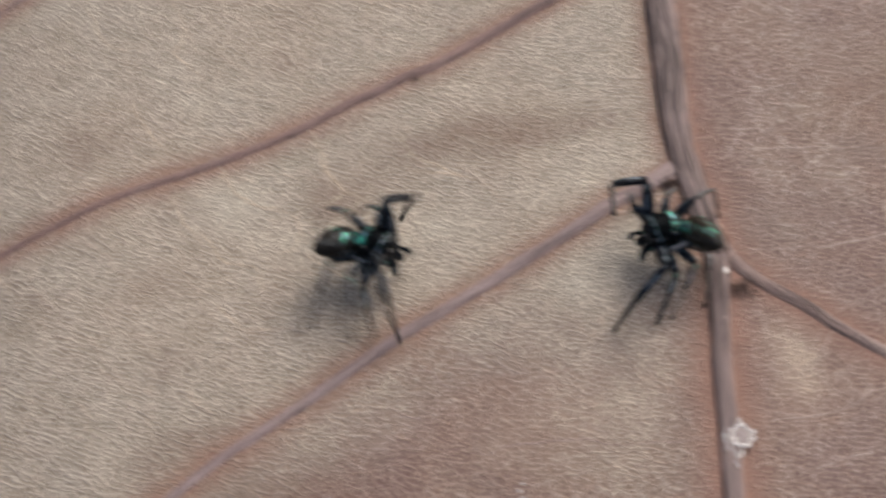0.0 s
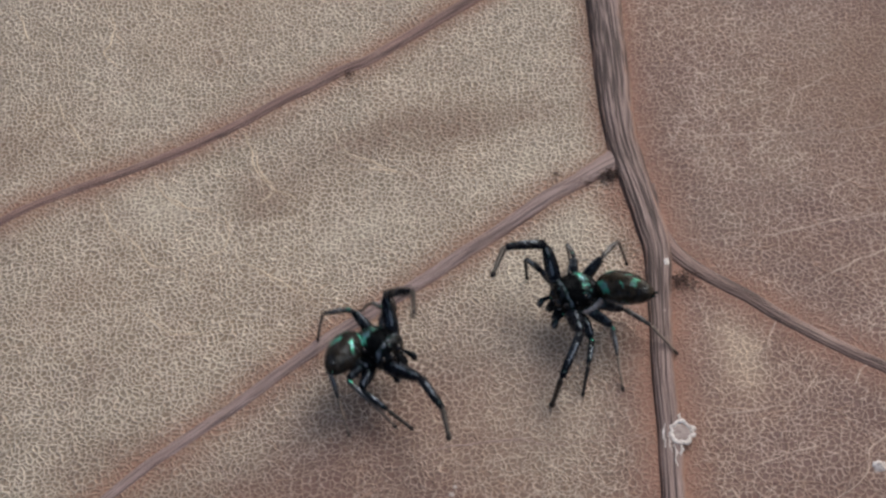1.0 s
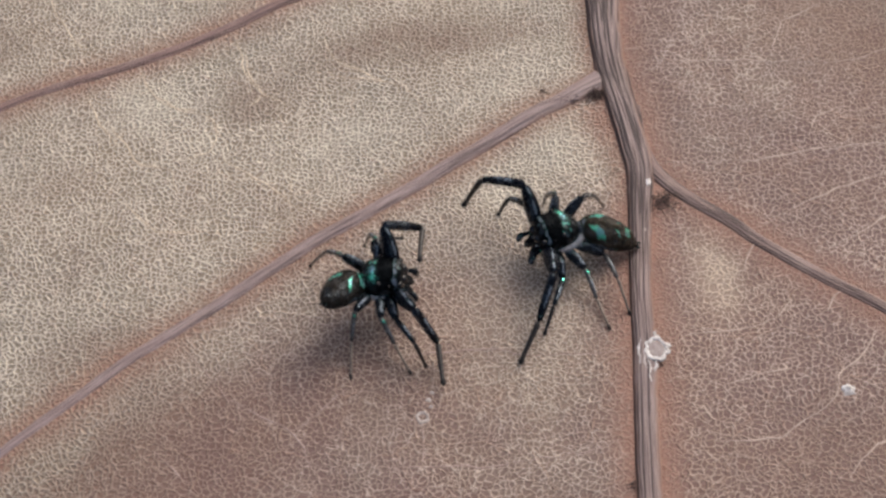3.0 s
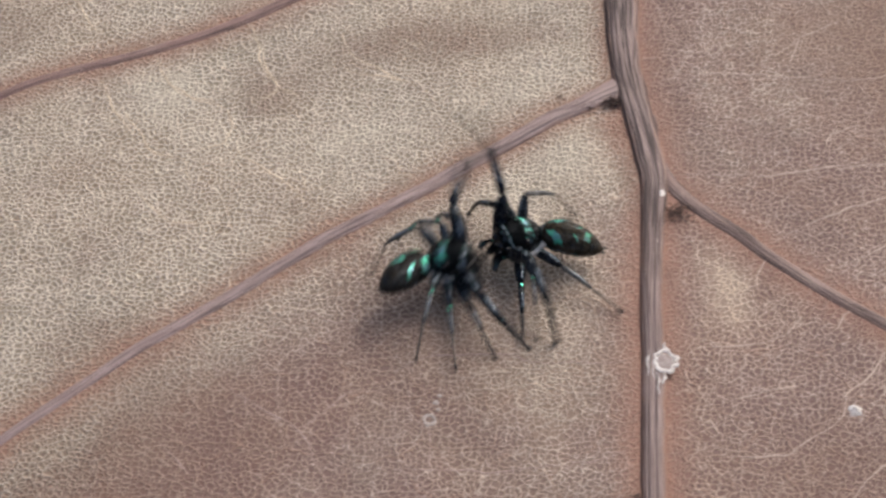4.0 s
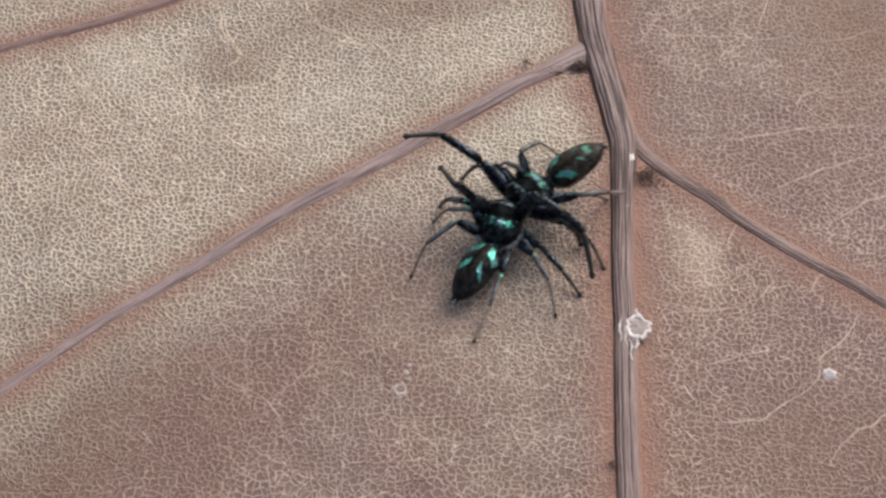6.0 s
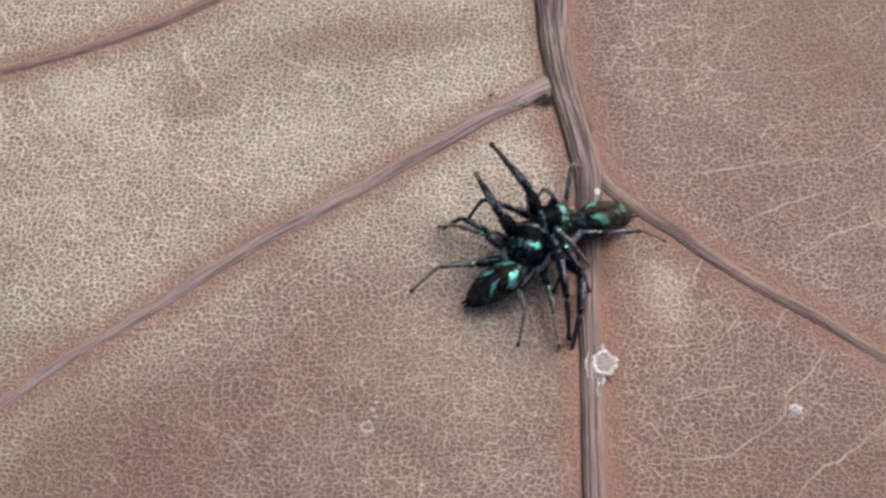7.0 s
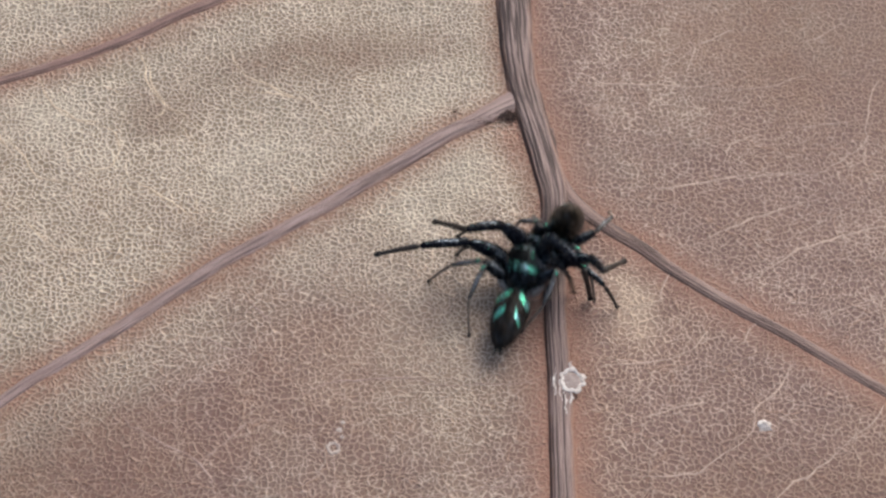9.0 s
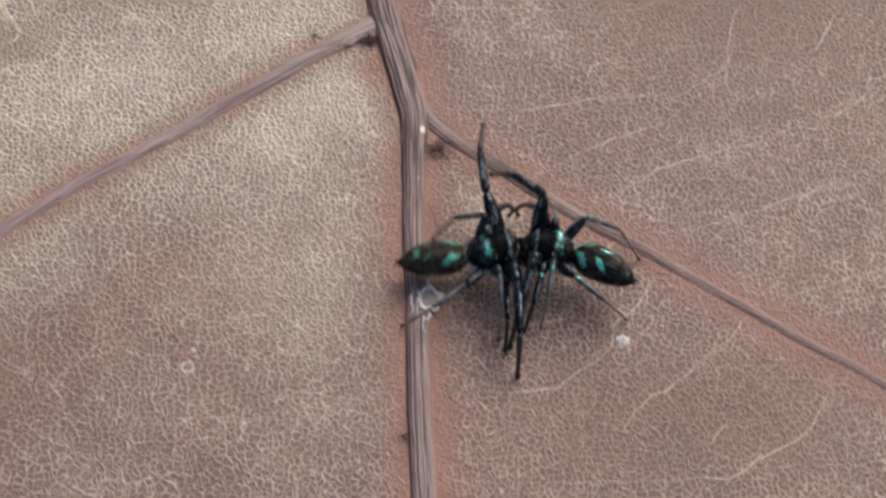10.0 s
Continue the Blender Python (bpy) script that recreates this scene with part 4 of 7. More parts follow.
def dot(name, x, y, z, r, material, parent, label="", stretch=(1, 1, 1)):
    bm = bmesh.new()
    bmesh.ops.create_icosphere(bm, subdivisions=2, radius=1.0)
    verts = [(x + v.co.x * r * stretch[0], y + v.co.y * r * stretch[1], z + v.co.z * r * stretch[2]) for v in bm.verts]
    bm.verts.index_update()
    faces = [tuple(v.index for v in f.verts) for f in bm.faces]
    bm.free()
    return link_mesh(name, verts, faces, material, parent, label)


def bristles(verts, faces, length, radius, count, seed, long=0.22):
    """Adds short fine hairs to a limb that lies along x."""
    rng = random.Random(seed)
    for _ in range(count):
        x, a = rng.uniform(0.1, 0.95) * length, rng.uniform(0, 2 * math.pi)
        l, lean = rng.uniform(0.5, 1.0) * long, rng.uniform(0.3, 0.9)
        cy, sy = math.cos(a), math.sin(a)
        r = radius(x / length) * 0.9
        b = len(verts)
        verts += [(x - 0.012, cy * r, sy * r), (x + 0.012, cy * r, sy * r), (x, cy * r - sy * 0.012, sy * r + cy * 0.012), (x + lean * l, cy * (r + l), sy * (r + l))]
        faces += [(b, b + 1, b + 3), (b + 1, b + 2, b + 3), (b + 2, b, b + 3)]


def limb(name, length, radius, material, parent, label="", bow=0.0, hairs=14, seed=0, claw=False):
    """A limb segment along +x with rounded ends; radius(t) along it; bow lifts its middle."""
    sides, steps = 12, 15
    verts, faces = [], []
    for j in range(steps):
        t = j / (steps - 1)
        cap = min(1.0, math.sqrt(max(0.0, 1 - (1 - min(1, t / 0.07)) ** 2)) + 0.45, math.sqrt(max(0.0, 1 - (1 - min(1, (1 - t) / 0.06)) ** 2)) + 0.15)
        r, lift = radius(t) * cap, bow * math.sin(math.pi * t)
        for k in range(sides):
            a = 2 * math.pi * k / sides
            verts.append((t * length * 1.02 - 0.01 * length, r * math.cos(a), r * 1.08 * math.sin(a) + lift))
    faces = [(j * sides + k, j * sides + (k + 1) % sides, (j + 1) * sides + (k + 1) % sides, (j + 1) * sides + k) for j in range(steps - 1) for k in range(sides)]
    faces += [tuple(range(sides))[::-1], tuple((steps - 1) * sides + k for k in range(sides))]
    bristles(verts, faces, length, radius, hairs, seed)
    ob = link_mesh(name, verts, faces, material, parent, label)
    floats(ob, "along", [p[0] / length for p in verts])
    return ob


def build_spider(name, label, size, pale):
    """A jumping spider about 6 mm long, head along +x, its origin in the middle of the carapace."""
    spider = tagged(empty(name), label, "spider", group="fighting jumping spiders")
    spider["size"] = size

    def hump(x, y, z):
        # flat-topped, high at the eyes, sloping down behind; narrower towards the back
        wide = 1.0 if x > 0 else 1 - 0.16 * (x / 1.2) ** 2
        up = 1.0 + 0.10 * max(0.0, x) - 0.10 * max(0.0, -x - 0.3)
        return x, y * wide, (z * up if z > 0 else z * 0.62)

    prof = rounded([(-1.04, 0.16, -0.14), (-0.98, 0.40, -0.10), (-0.80, 0.66, -0.04), (-0.42, 0.86, 0.01), (0.0, 0.92, 0.02), (0.42, 0.90, 0.03), (0.76, 0.82, 0.03), (0.95, 0.66, 0.03), (1.02, 0.34, 0.03)], 24)
    thorax = lathe("cephalothorax", prof, M_CARAPACE, spider, "black shining carapace with green metallic scales", 32, (1.03, 0.94), hump)
    for s in (1, -1):
        dot("eye", 0.95, 0.27 * s, 0.32, 0.22, M_EYE, thorax, "large black front eye")
        dot("eye", 0.82, 0.63 * s, 0.42, 0.14, M_EYE, thorax)
        dot("eye", 0.38, 0.78 * s, 0.50, 0.06, M_EYE, thorax)
        dot("eye", -0.06, 0.71 * s, 0.60, 0.12, M_EYE, thorax)
    # pale hairs in a tuft above the jaws
    verts, faces = [], []
    rng = random.Random(5)
    for _ in range(22):
        x, y, z = 0.90 + rng.uniform(-0.25, 0.06), rng.uniform(-0.5, 0.5), rng.uniform(-0.22, 0.50)
        b = len(verts)
        d = (rng.uniform(0.10, 0.26), rng.uniform(-0.08, 0.08), rng.uniform(-0.10, 0.10))
        verts += [(x, y - 0.014, z), (x, y + 0.014, z), (x, y, z + 0.02), (x + d[0], y + d[1], z + d[2])]
        faces += [(b, b + 1, b + 3), (b + 1, b + 2, b + 3), (b + 2, b, b + 3)]
    link_mesh("face_hair", verts, faces, M_PALE_HAIR, spider, "sparse whitish face hairs")
    # whitish fringe along the lower rim of the carapace
    verts, faces = [], []
    outline = np.array(prof)
    for _ in range(620):
        s, x, z = rng.choice((1, -1)), rng.triangular(-1.02, 0.35, -0.80), rng.uniform(-0.34, 0.02)
        r = float(np.interp(x, outline[:, 0], outline[:, 1]))
        y = s * 1.03 * r * math.sqrt(max(0.04, 1 - (z / (0.62 * r + 0.02)) ** 2))
        b = len(verts)
        verts += [(x - 0.030, y * 0.98, z), (x + 0.030, y * 0.98, z), (x, y * 0.98, z + 0.045), (x - rng.uniform(0.06, 0.24), y * 1.02 + s * rng.uniform(0.05, 0.17), z + rng.uniform(-0.06, 0.09))]
        faces += [(b, b + 1, b + 3), (b + 1, b + 2, b + 3), (b + 2, b, b + 3)]
    link_mesh("rim_hair", verts, faces, M_PALE_HAIR, spider, "silvery white band of short hairs")
    for s in (1, -1):
        jaw = lathe("chelicera", rounded([(0.0, 0.10, 0), (0.08, 0.21, 0), (0.40, 0.22, 0), (0.70, 0.16, 0), (0.80, 0.05, 0)], 10), M_DARK, spider, "black shining jaw", 14)
        jaw.matrix_basis = pose(0.80 * MM, 0.23 * s * MM, -0.12 * MM, 0, 48, 6 * s)
        palp = limb("pedipalp", 0.95, lambda t: 0.10 + 0.07 * math.exp(-((t - 0.78) / 0.16) ** 2), M_LEG, spider, bow=0.22, hairs=20, seed=20 + s)
        palp.matrix_basis = pose(0.74 * MM, 0.46 * s * MM, -0.26 * MM, 0, 26, 16 * s)
    # underside plate joining the leg bases
    lathe("sternum", rounded([(-0.75, 0.08, -0.40), (-0.55, 0.34, -0.40), (0.1, 0.46, -0.40), (0.65, 0.30, -0.40), (0.80, 0.06, -0.40)], 10), M_DARK, spider, "", 16, (1.0, 0.50))
    # abdomen hangs on a thin stalk at the back of the carapace
    belly = rounded([(0.12, 0.10, 0.0), (-0.06, 0.28, 0.02), (-0.28, 0.52, 0.05), (-0.70, 0.69, 0.07), (-1.15, 0.71, 0.08), (-1.70, 0.65, 0.07), (-2.20, 0.50, 0.03), (-2.55, 0.29, -0.02), (-2.72, 0.10, -0.04)], 26)
    belly = [(x * 1.05, r, z) for x, r, z in belly]
    abdomen = lathe("abdomen", belly, M_ABDOMEN_BANDED if pale else M_ABDOMEN_BRONZE, spider, "black tapered abdomen with bright green bands" if pale else "bronze-black tapered abdomen with green spots", 28, (1.08, 0.96))
    for s in (1, -1):
        spin = limb("spinneret", 0.34, lambda t: 0.075 * (1 - 0.5 * t), M_DARK, abdomen, hairs=3, seed=40 + s)
        spin.matrix_basis = pose(-2.72 * MM, 0.07 * s * MM, -0.05 * MM, 0, -8, 180 - 10 * s)
    legs = {}
    for side, sign in (("left", 1), ("right", -1)):
        for k, ((x, y, z), a, b, c, thick) in LEGS.items():
            fat = 0.205 * thick
            slim = {1: 1.06, 2: 0.92, 3: 0.82, 4: 0.82}[k]
            leg = limb("leg", a, lambda t: fat * (0.72 + 0.60 * math.sin(math.pi * min(1, t * 1.05)) ** 0.8), M_LEG_FRONT if k == 1 else M_HIP if k > 2 else M_LEG, spider, "", 0.06, 16, k)
            shin = limb("shin", b, lambda t: fat * slim * (0.84 - 0.05 * math.cos(2 * math.pi * (t - 0.12)) - 0.30 * t), M_SHIN_GREY if k > 2 else M_LEG_FRONT if k == 1 else M_LEG, leg, "", 0.05, 22, k + 10)
            tarsus = M_FOOT_PALE if k > 2 else M_FOOT
            foot = limb("foot", c, lambda t: fat * slim * (0.52 - 0.24 * t + 0.20 * math.exp(-((t - 0.92) / 0.07) ** 2)), tarsus, leg, "", 0.03, 12, k + 20)
            legs[side, k] = (leg, shin, foot, Vector((x, sign * y, z)), (a, b, c))
    return spider, abdomen, legs


# ---------------------------------------------------------------- how they move
def turned(way, up):
    """A turn whose x axis lies along way and whose z axis leans towards up."""
    x = Vector(way).normalized()
    y = Vector(up).cross(x)
    if y.length < 1e-4:
        y = Vector((0, 1, 0)).cross(x)
    y.normalize()
    return Matrix((x, y, x.cross(y))).transposed()


def bend(base, tip, pole, first, second):
    """The joint between two limbs that reach from base to tip."""
    way = tip - base
    far = min(way.length, (first + second) * 0.999)
    far = max(far, abs(first - second) * 1.02)
    e = way.normalized()
    n = pole - e * pole.dot(e)
    n.normalize()
    c = max(-1.0, min(1.0, (first ** 2 + far ** 2 - second ** 2) / (2 * first * far)))
    return base + first * (c * e + math.sqrt(1 - c * c) * n)


def leg_points(hip, foot, out, lengths, spread):
    """Knee, ankle and tip for a foot that stands at a place."""
    a, b, c = lengths
    pole = Vector((0, 0, 1)) + spread * out
    reach = math.sqrt(b * b + c * c + 2 * b * c * math.cos(radians(34)))
    if (foot - hip).length > a + reach * 0.98:
        reach = b + c
    knee = bend(hip, foot, pole, a, reach)
    ankle = bend(knee, foot, pole, b, c)
    tip = ankle + (foot - ankle).normalized() * c
    return knee, ankle, tip


def body_matrix(place, front, lean):
    f = Vector(front)
    m = turned(f, (0, 0, 1)).to_4x4()
    m = m @ Matrix.Rotation(radians(lean), 4, "X")
    m.translation = Vector(place)
    return m


class Dancer:
    """Collects the stances of one spider and keys them. All places in mm."""

    def __init__(self, built):
        self.spider, self.abdomen, self.legs = built
        self.size = self.spider["size"]
        self.stances = []

    def stance(self, t, place, front, tail, lean=0, **legs):
        """place: the carapace's middle; front: the way that it faces; tail: the way to the abdomen's tip.
        l1..r4: where a foot stands (3 numbers), or knee, ankle and tip (9)."""
        m = body_matrix(place, front, lean)
        joints = {}
        for key, (leg, shin, foot, hip, lengths) in self.legs.items():
            spot = legs[key[0][0] + str(key[1])]
            h = m @ (hip * self.size)
            ln = [q * self.size for q in lengths]
            if len(spot) == 3:
                out = (m.to_3x3() @ Vector((0, 1 if key[0] == "left" else -1, 0)))
                joints[key] = leg_points(h, Vector(spot), out, ln, 0.25 if key[1] == 1 else 0.7)
            else:
                joints[key] = tuple(Vector(spot[q:q + 3]) for q in (0, 3, 6))
        self.stances.append((t, Vector(place), Vector(front).normalized(), Vector(tail).normalized(), lean, joints))

    def at(self, t):
        s = self.stances
        if t <= s[0][0]:
            return s[0][1:]
        for a, b in zip(s, s[1:]):
            if t <= b[0]:
                u = (t - a[0]) / (b[0] - a[0])
                if b[0] - a[0] > 0.25:
                    u = u * u * (3 - 2 * u)
                joints = {k: tuple(p.lerp(q, u) for p, q in zip(a[5][k], b[5][k])) for k in a[5]}
                return a[1].lerp(b[1], u), a[2].lerp(b[2], u).normalized(), a[3].lerp(b[3], u).normalized(), a[4] + (b[4] - a[4]) * u, joints
        return s[-1][1:]

    def key(self, seconds):
        times = sorted({round(k / 10, 2) for k in range(int(seconds * 10) + 1)} | {s[0] for s in self.stances})
        rows = {self.spider: [], self.abdomen: []}
        size = self.size
        for t in times:
            place, front, tail, lean, joints = self.at(t)
            m = body_matrix(place, front, lean)
            inv = m.inverted()
            rows[self.spider].append((t, Matrix.Translation(m.translation * MM) @ m.to_3x3().to_4x4()))
            local = inv.to_3x3() @ (-tail)
            am = turned(local, (0, 0, 1)).to_4x4()
            am.translation = Vector((-1.02, 0, -0.06)) * MM
            rows[self.abdomen].append((t, am))
            for k, (leg, shin, foot, hip, (a, b, c)) in self.legs.items():
                knee, ankle, tip = (inv @ p / size for p in joints[k])
                d1 = (knee - hip).normalized()
                d2, d3 = (ankle - knee).normalized(), (tip - ankle).normalized()
                up = inv.to_3x3() @ Vector((0, 0, 1)) + Vector((0, 0.3 if k[0] == "left" else -0.3, 0))
                m1 = turned(d1, up).to_4x4()
                m1.translation = hip * MM
                m2 = turned(d2, up).to_4x4()
                m2.translation = (hip + d1 * a) * MM
                m3 = turned(d3, up).to_4x4()
                m3.translation = (hip + d1 * a + d2 * b) * MM
                back = m1.inverted()
                for ob, mm in ((leg, m1), (shin, back @ m2), (foot, back @ m3)):
                    rows.setdefault(ob, []).append((t, mm))
        self.spider.scale = (size,) * 3
        for ob, r in rows.items():
            walk(ob, r)


build_ground()
build_leaf()
build_spots()
FIRST = Dancer(build_spider("jumping_spider", "black jumping spider with green metallic bands and pale hind legs", 1.0, True))
SECOND = Dancer(build_spider("jumping_spider", "black jumping spider with bronze abdomen, long raised front legs", 1.0, False))


def motions():
    FIRST.stance(0, (-5.36, 6.18, 1.70), (0.88, -0.47, 0.00), (-0.54, -0.62, 0.57), 0,
        l1=(-4.74, 7.28, 3.56, -3.46, 8.55, 2.28, -4.16, 8.63, 0.47), l2=(-5.08, 7.74, 2.09, -4.79, 8.97, 1.39, -4.83, 9.19, 0.06),
        l3=(-6.40, 9.21, 0.06), l4=(-6.46, 7.59, 2.44, -7.48, 8.63, 1.68, -7.98, 8.57, 0.06),
        r1=(-4.30, 1.83, 0.06), r2=(-5.86, 4.22, 1.35, -5.68, 2.79, 1.20, -5.41, 2.11, 0.06),
        r3=(-6.43, 4.53, 1.64, -6.43, 3.30, 0.96, -6.40, 2.02, 0.10), r4=(-7.30, 5.19, 2.00, -7.88, 3.79, 1.34, -8.28, 2.75, 0.06))
    FIRST.stance(0.1, (-4.89, 5.68, 1.70), (0.90, -0.44, 0.00), (-0.42, -0.74, 0.52), 0,
        l1=(-4.11, 6.85, 3.54, -2.46, 5.91, 4.64, -2.70, 4.04, 5.15), l2=(-3.29, 8.63, 0.06),
        l3=(-5.31, 8.65, 0.06), l4=(-7.14, 8.23, 0.06),
        r1=(-3.47, 3.19, 2.46, -2.74, 1.11, 2.64, -2.92, -0.71, 3.28), r2=(-4.38, 1.87, 0.06),
        r3=(-4.69, 1.11, 0.06), r4=(-7.18, 2.29, 0.06))
    FIRST.stance(0.2, (-3.53, 3.65, 1.70), (0.82, -0.57, 0.00), (-0.41, -0.83, 0.38), 0,
        l1=(-3.26, 5.46, 2.89, -2.02, 4.36, 4.31, -2.10, 2.49, 4.88), l2=(-3.07, 5.16, 2.09, -2.72, 6.39, 1.40, -2.86, 6.34, 0.06),
        l3=(-4.82, 6.75, 0.06), l4=(-4.46, 5.17, 2.44, -5.75, 4.96, 1.44, -6.69, 4.64, 0.06),
        r1=(-1.89, 1.63, 2.76, -0.76, -0.28, 2.77, -0.99, -2.18, 3.18), r2=(-4.25, 1.76, 1.35, -3.26, 0.82, 0.86, -2.34, -0.00, 0.31),
        r3=(-4.79, 2.13, 1.64, -4.23, 1.01, 1.02, -3.60, -0.17, 0.23), r4=(-5.57, 2.89, 2.00, -5.24, 1.43, 1.33, -4.88, -0.03, 0.52))
    FIRST.stance(0.3, (-2.67, 2.41, 1.70), (0.82, -0.57, 0.00), (-0.34, -0.87, 0.37), 0,
        l1=(-2.59, 4.18, 2.85, -1.51, 3.15, 4.45, -1.42, 1.25, 4.85), l2=(-2.21, 3.92, 2.09, -2.05, 5.19, 1.40, -2.22, 5.14, 0.06),
        l3=(-4.32, 5.51, 0.06), l4=(-3.60, 3.93, 2.44, -4.84, 3.72, 1.38, -6.02, 3.47, 0.18),
        r1=(-0.64, 0.77, 2.64, 0.44, -1.13, 2.86, 0.20, -2.96, 3.52), r2=(-3.39, 0.52, 1.35, -2.21, -0.17, 0.89, -1.11, -0.77, 0.37),
        r3=(-3.93, 0.89, 1.64, -3.13, -0.11, 1.07, -2.26, -1.15, 0.33), r4=(-4.71, 1.65, 2.00, -4.31, 0.21, 1.32, -3.87, -1.23, 0.52))
    FIRST.stance(0.4, (-2.51, 2.41, 1.70), (0.82, -0.57, 0.00), (-0.42, -0.84, 0.35), 0,
        l1=(-2.53, 4.16, 2.83, -1.34, 3.04, 4.29, -1.22, 1.18, 4.87), l2=(-2.05, 3.92, 2.09, -1.81, 5.17, 1.39, -1.99, 5.03, 0.06),
        l3=(-4.08, 5.29, 0.06), l4=(-3.44, 3.93, 2.44, -4.70, 3.84, 1.39, -5.92, 3.70, 0.21),
        r1=(-0.66, 0.60, 2.73, 0.46, -1.21, 3.28, 0.30, -3.03, 3.97), r2=(-3.23, 0.52, 1.35, -2.02, -0.12, 0.88, -0.91, -0.68, 0.36),
        r3=(-3.77, 0.89, 1.64, -2.95, -0.06, 1.02, -2.06, -1.05, 0.23), r4=(-4.55, 1.65, 2.00, -4.11, 0.21, 1.33, -3.65, -1.21, 0.53))
    FIRST.stance(0.5, (-2.58, 2.46, 1.70), (0.82, -0.58, 0.00), (-0.36, -0.83, 0.42), 0,
        l1=(-2.48, 4.20, 2.87, -1.30, 3.00, 4.27, -1.13, 1.15, 4.85), l2=(-2.11, 3.97, 2.09, -2.01, 5.24, 1.39, -2.20, 5.16, 0.06),
        l3=(-4.16, 5.47, 0.06), l4=(-3.49, 3.99, 2.44, -4.76, 3.94, 1.39, -5.98, 3.84, 0.20),
        r1=(-0.65, 0.75, 2.72, 0.59, -1.06, 2.80, 0.34, -2.84, 3.58), r2=(-3.32, 0.58, 1.35, -2.12, -0.11, 0.90, -1.02, -0.71, 0.39),
        r3=(-3.85, 0.95, 1.64, -3.04, -0.02, 1.04, -2.15, -1.02, 0.27), r4=(-4.63, 1.72, 2.00, -4.16, 0.29, 1.34, -3.66, -1.13, 0.54))
    FIRST.stance(0.6, (-2.31, 2.74, 1.70), (0.87, -0.49, 0.00), (-0.43, -0.85, 0.31), 0,
        l1=(-2.44, 4.48, 2.84, -1.24, 3.34, 4.25, -1.02, 1.44, 4.62), l2=(-1.99, 4.29, 2.09, -1.89, 5.56, 1.40, -2.02, 5.65, 0.06),
        l3=(-4.10, 5.64, 0.06), l4=(-3.38, 4.17, 2.44, -4.63, 4.11, 1.38, -5.83, 4.01, 0.18),
        r1=(-0.39, 0.86, 2.62, 0.67, -0.99, 3.11, 0.39, -2.77, 3.83), r2=(-2.85, 0.79, 1.35, -1.71, 0.05, 0.85, -0.66, -0.59, 0.30),
        r3=(-3.42, 1.11, 1.64, -2.68, 0.12, 0.98, -1.87, -0.90, 0.15), r4=(-4.27, 1.80, 2.00, -3.91, 0.34, 1.32, -3.52, -1.10, 0.51))
    FIRST.stance(0.7, (-2.39, 2.44, 1.70), (0.81, -0.58, 0.00), (-0.46, -0.86, 0.23), 0,
        l1=(-2.44, 4.11, 2.86, -1.22, 3.00, 4.27, -1.03, 1.15, 4.78), l2=(-1.91, 3.95, 2.09, -1.92, 5.22, 1.39, -2.12, 5.28, 0.06),
        l3=(-4.07, 5.35, 0.06), l4=(-3.30, 3.98, 2.44, -4.57, 3.88, 1.40, -5.79, 3.75, 0.22),
        r1=(-0.57, 0.55, 2.66, 0.61, -1.27, 2.95, 0.42, -3.01, 3.79), r2=(-3.14, 0.56, 1.35, -1.96, -0.13, 0.88, -0.87, -0.74, 0.36),
        r3=(-3.67, 0.94, 1.64, -2.88, -0.05, 1.04, -2.02, -1.08, 0.27), r4=(-4.44, 1.71, 2.00, -4.02, 0.26, 1.34, -3.58, -1.18, 0.55))
    FIRST.stance(0.9, (-2.44, 1.00, 1.70), (0.88, -0.48, 0.00), (-0.59, -0.74, 0.32), 0,
        l1=(-1.78, 2.98, 2.86, -0.66, 4.87, 3.29, 0.48, 6.13, 4.29), l2=(-2.14, 2.55, 2.09, -1.53, 3.43, 1.11, -1.00, 4.17, 0.12),
        l3=(-3.12, 3.89, 0.06), l4=(-3.53, 2.42, 2.44, -4.61, 2.99, 1.34, -5.67, 3.50, 0.11),
        r1=(0.38, -1.35, 0.06), r2=(-2.95, -0.96, 1.35, -1.86, -1.73, 0.80, -0.85, -2.40, 0.20),
        r3=(-3.53, -0.64, 1.64, -2.56, -1.43, 1.01, -1.50, -2.23, 0.19), r4=(-4.39, 0.03, 2.00, -4.10, -1.36, 1.16, -3.78, -2.72, 0.19))
    FIRST.stance(1, (-2.11, 0.24, 1.70), (0.82, -0.57, 0.00), (-0.34, -0.85, 0.40), 0,
        l1=(-1.60, 2.12, 2.85, -0.29, 1.11, 4.32, -0.23, -0.73, 4.99), l2=(-1.65, 1.75, 2.09, -1.37, 2.97, 1.35, -1.38, 3.37, 0.06),
        l3=(-3.15, 3.22, 0.06), l4=(-3.04, 1.76, 2.44, -4.40, 2.28, 1.67, -4.84, 1.98, 0.06),
        r1=(-0.20, -1.94, 2.27, 0.72, -3.90, 2.74, 0.97, -5.78, 3.25), r2=(-2.83, -1.65, 1.35, -1.73, -2.46, 0.87, -0.72, -3.17, 0.33),
        r3=(-3.37, -1.28, 1.64, -2.43, -2.12, 1.04, -1.41, -2.99, 0.26), r4=(-4.15, -0.52, 2.00, -3.80, -1.93, 1.24, -3.42, -3.32, 0.34))
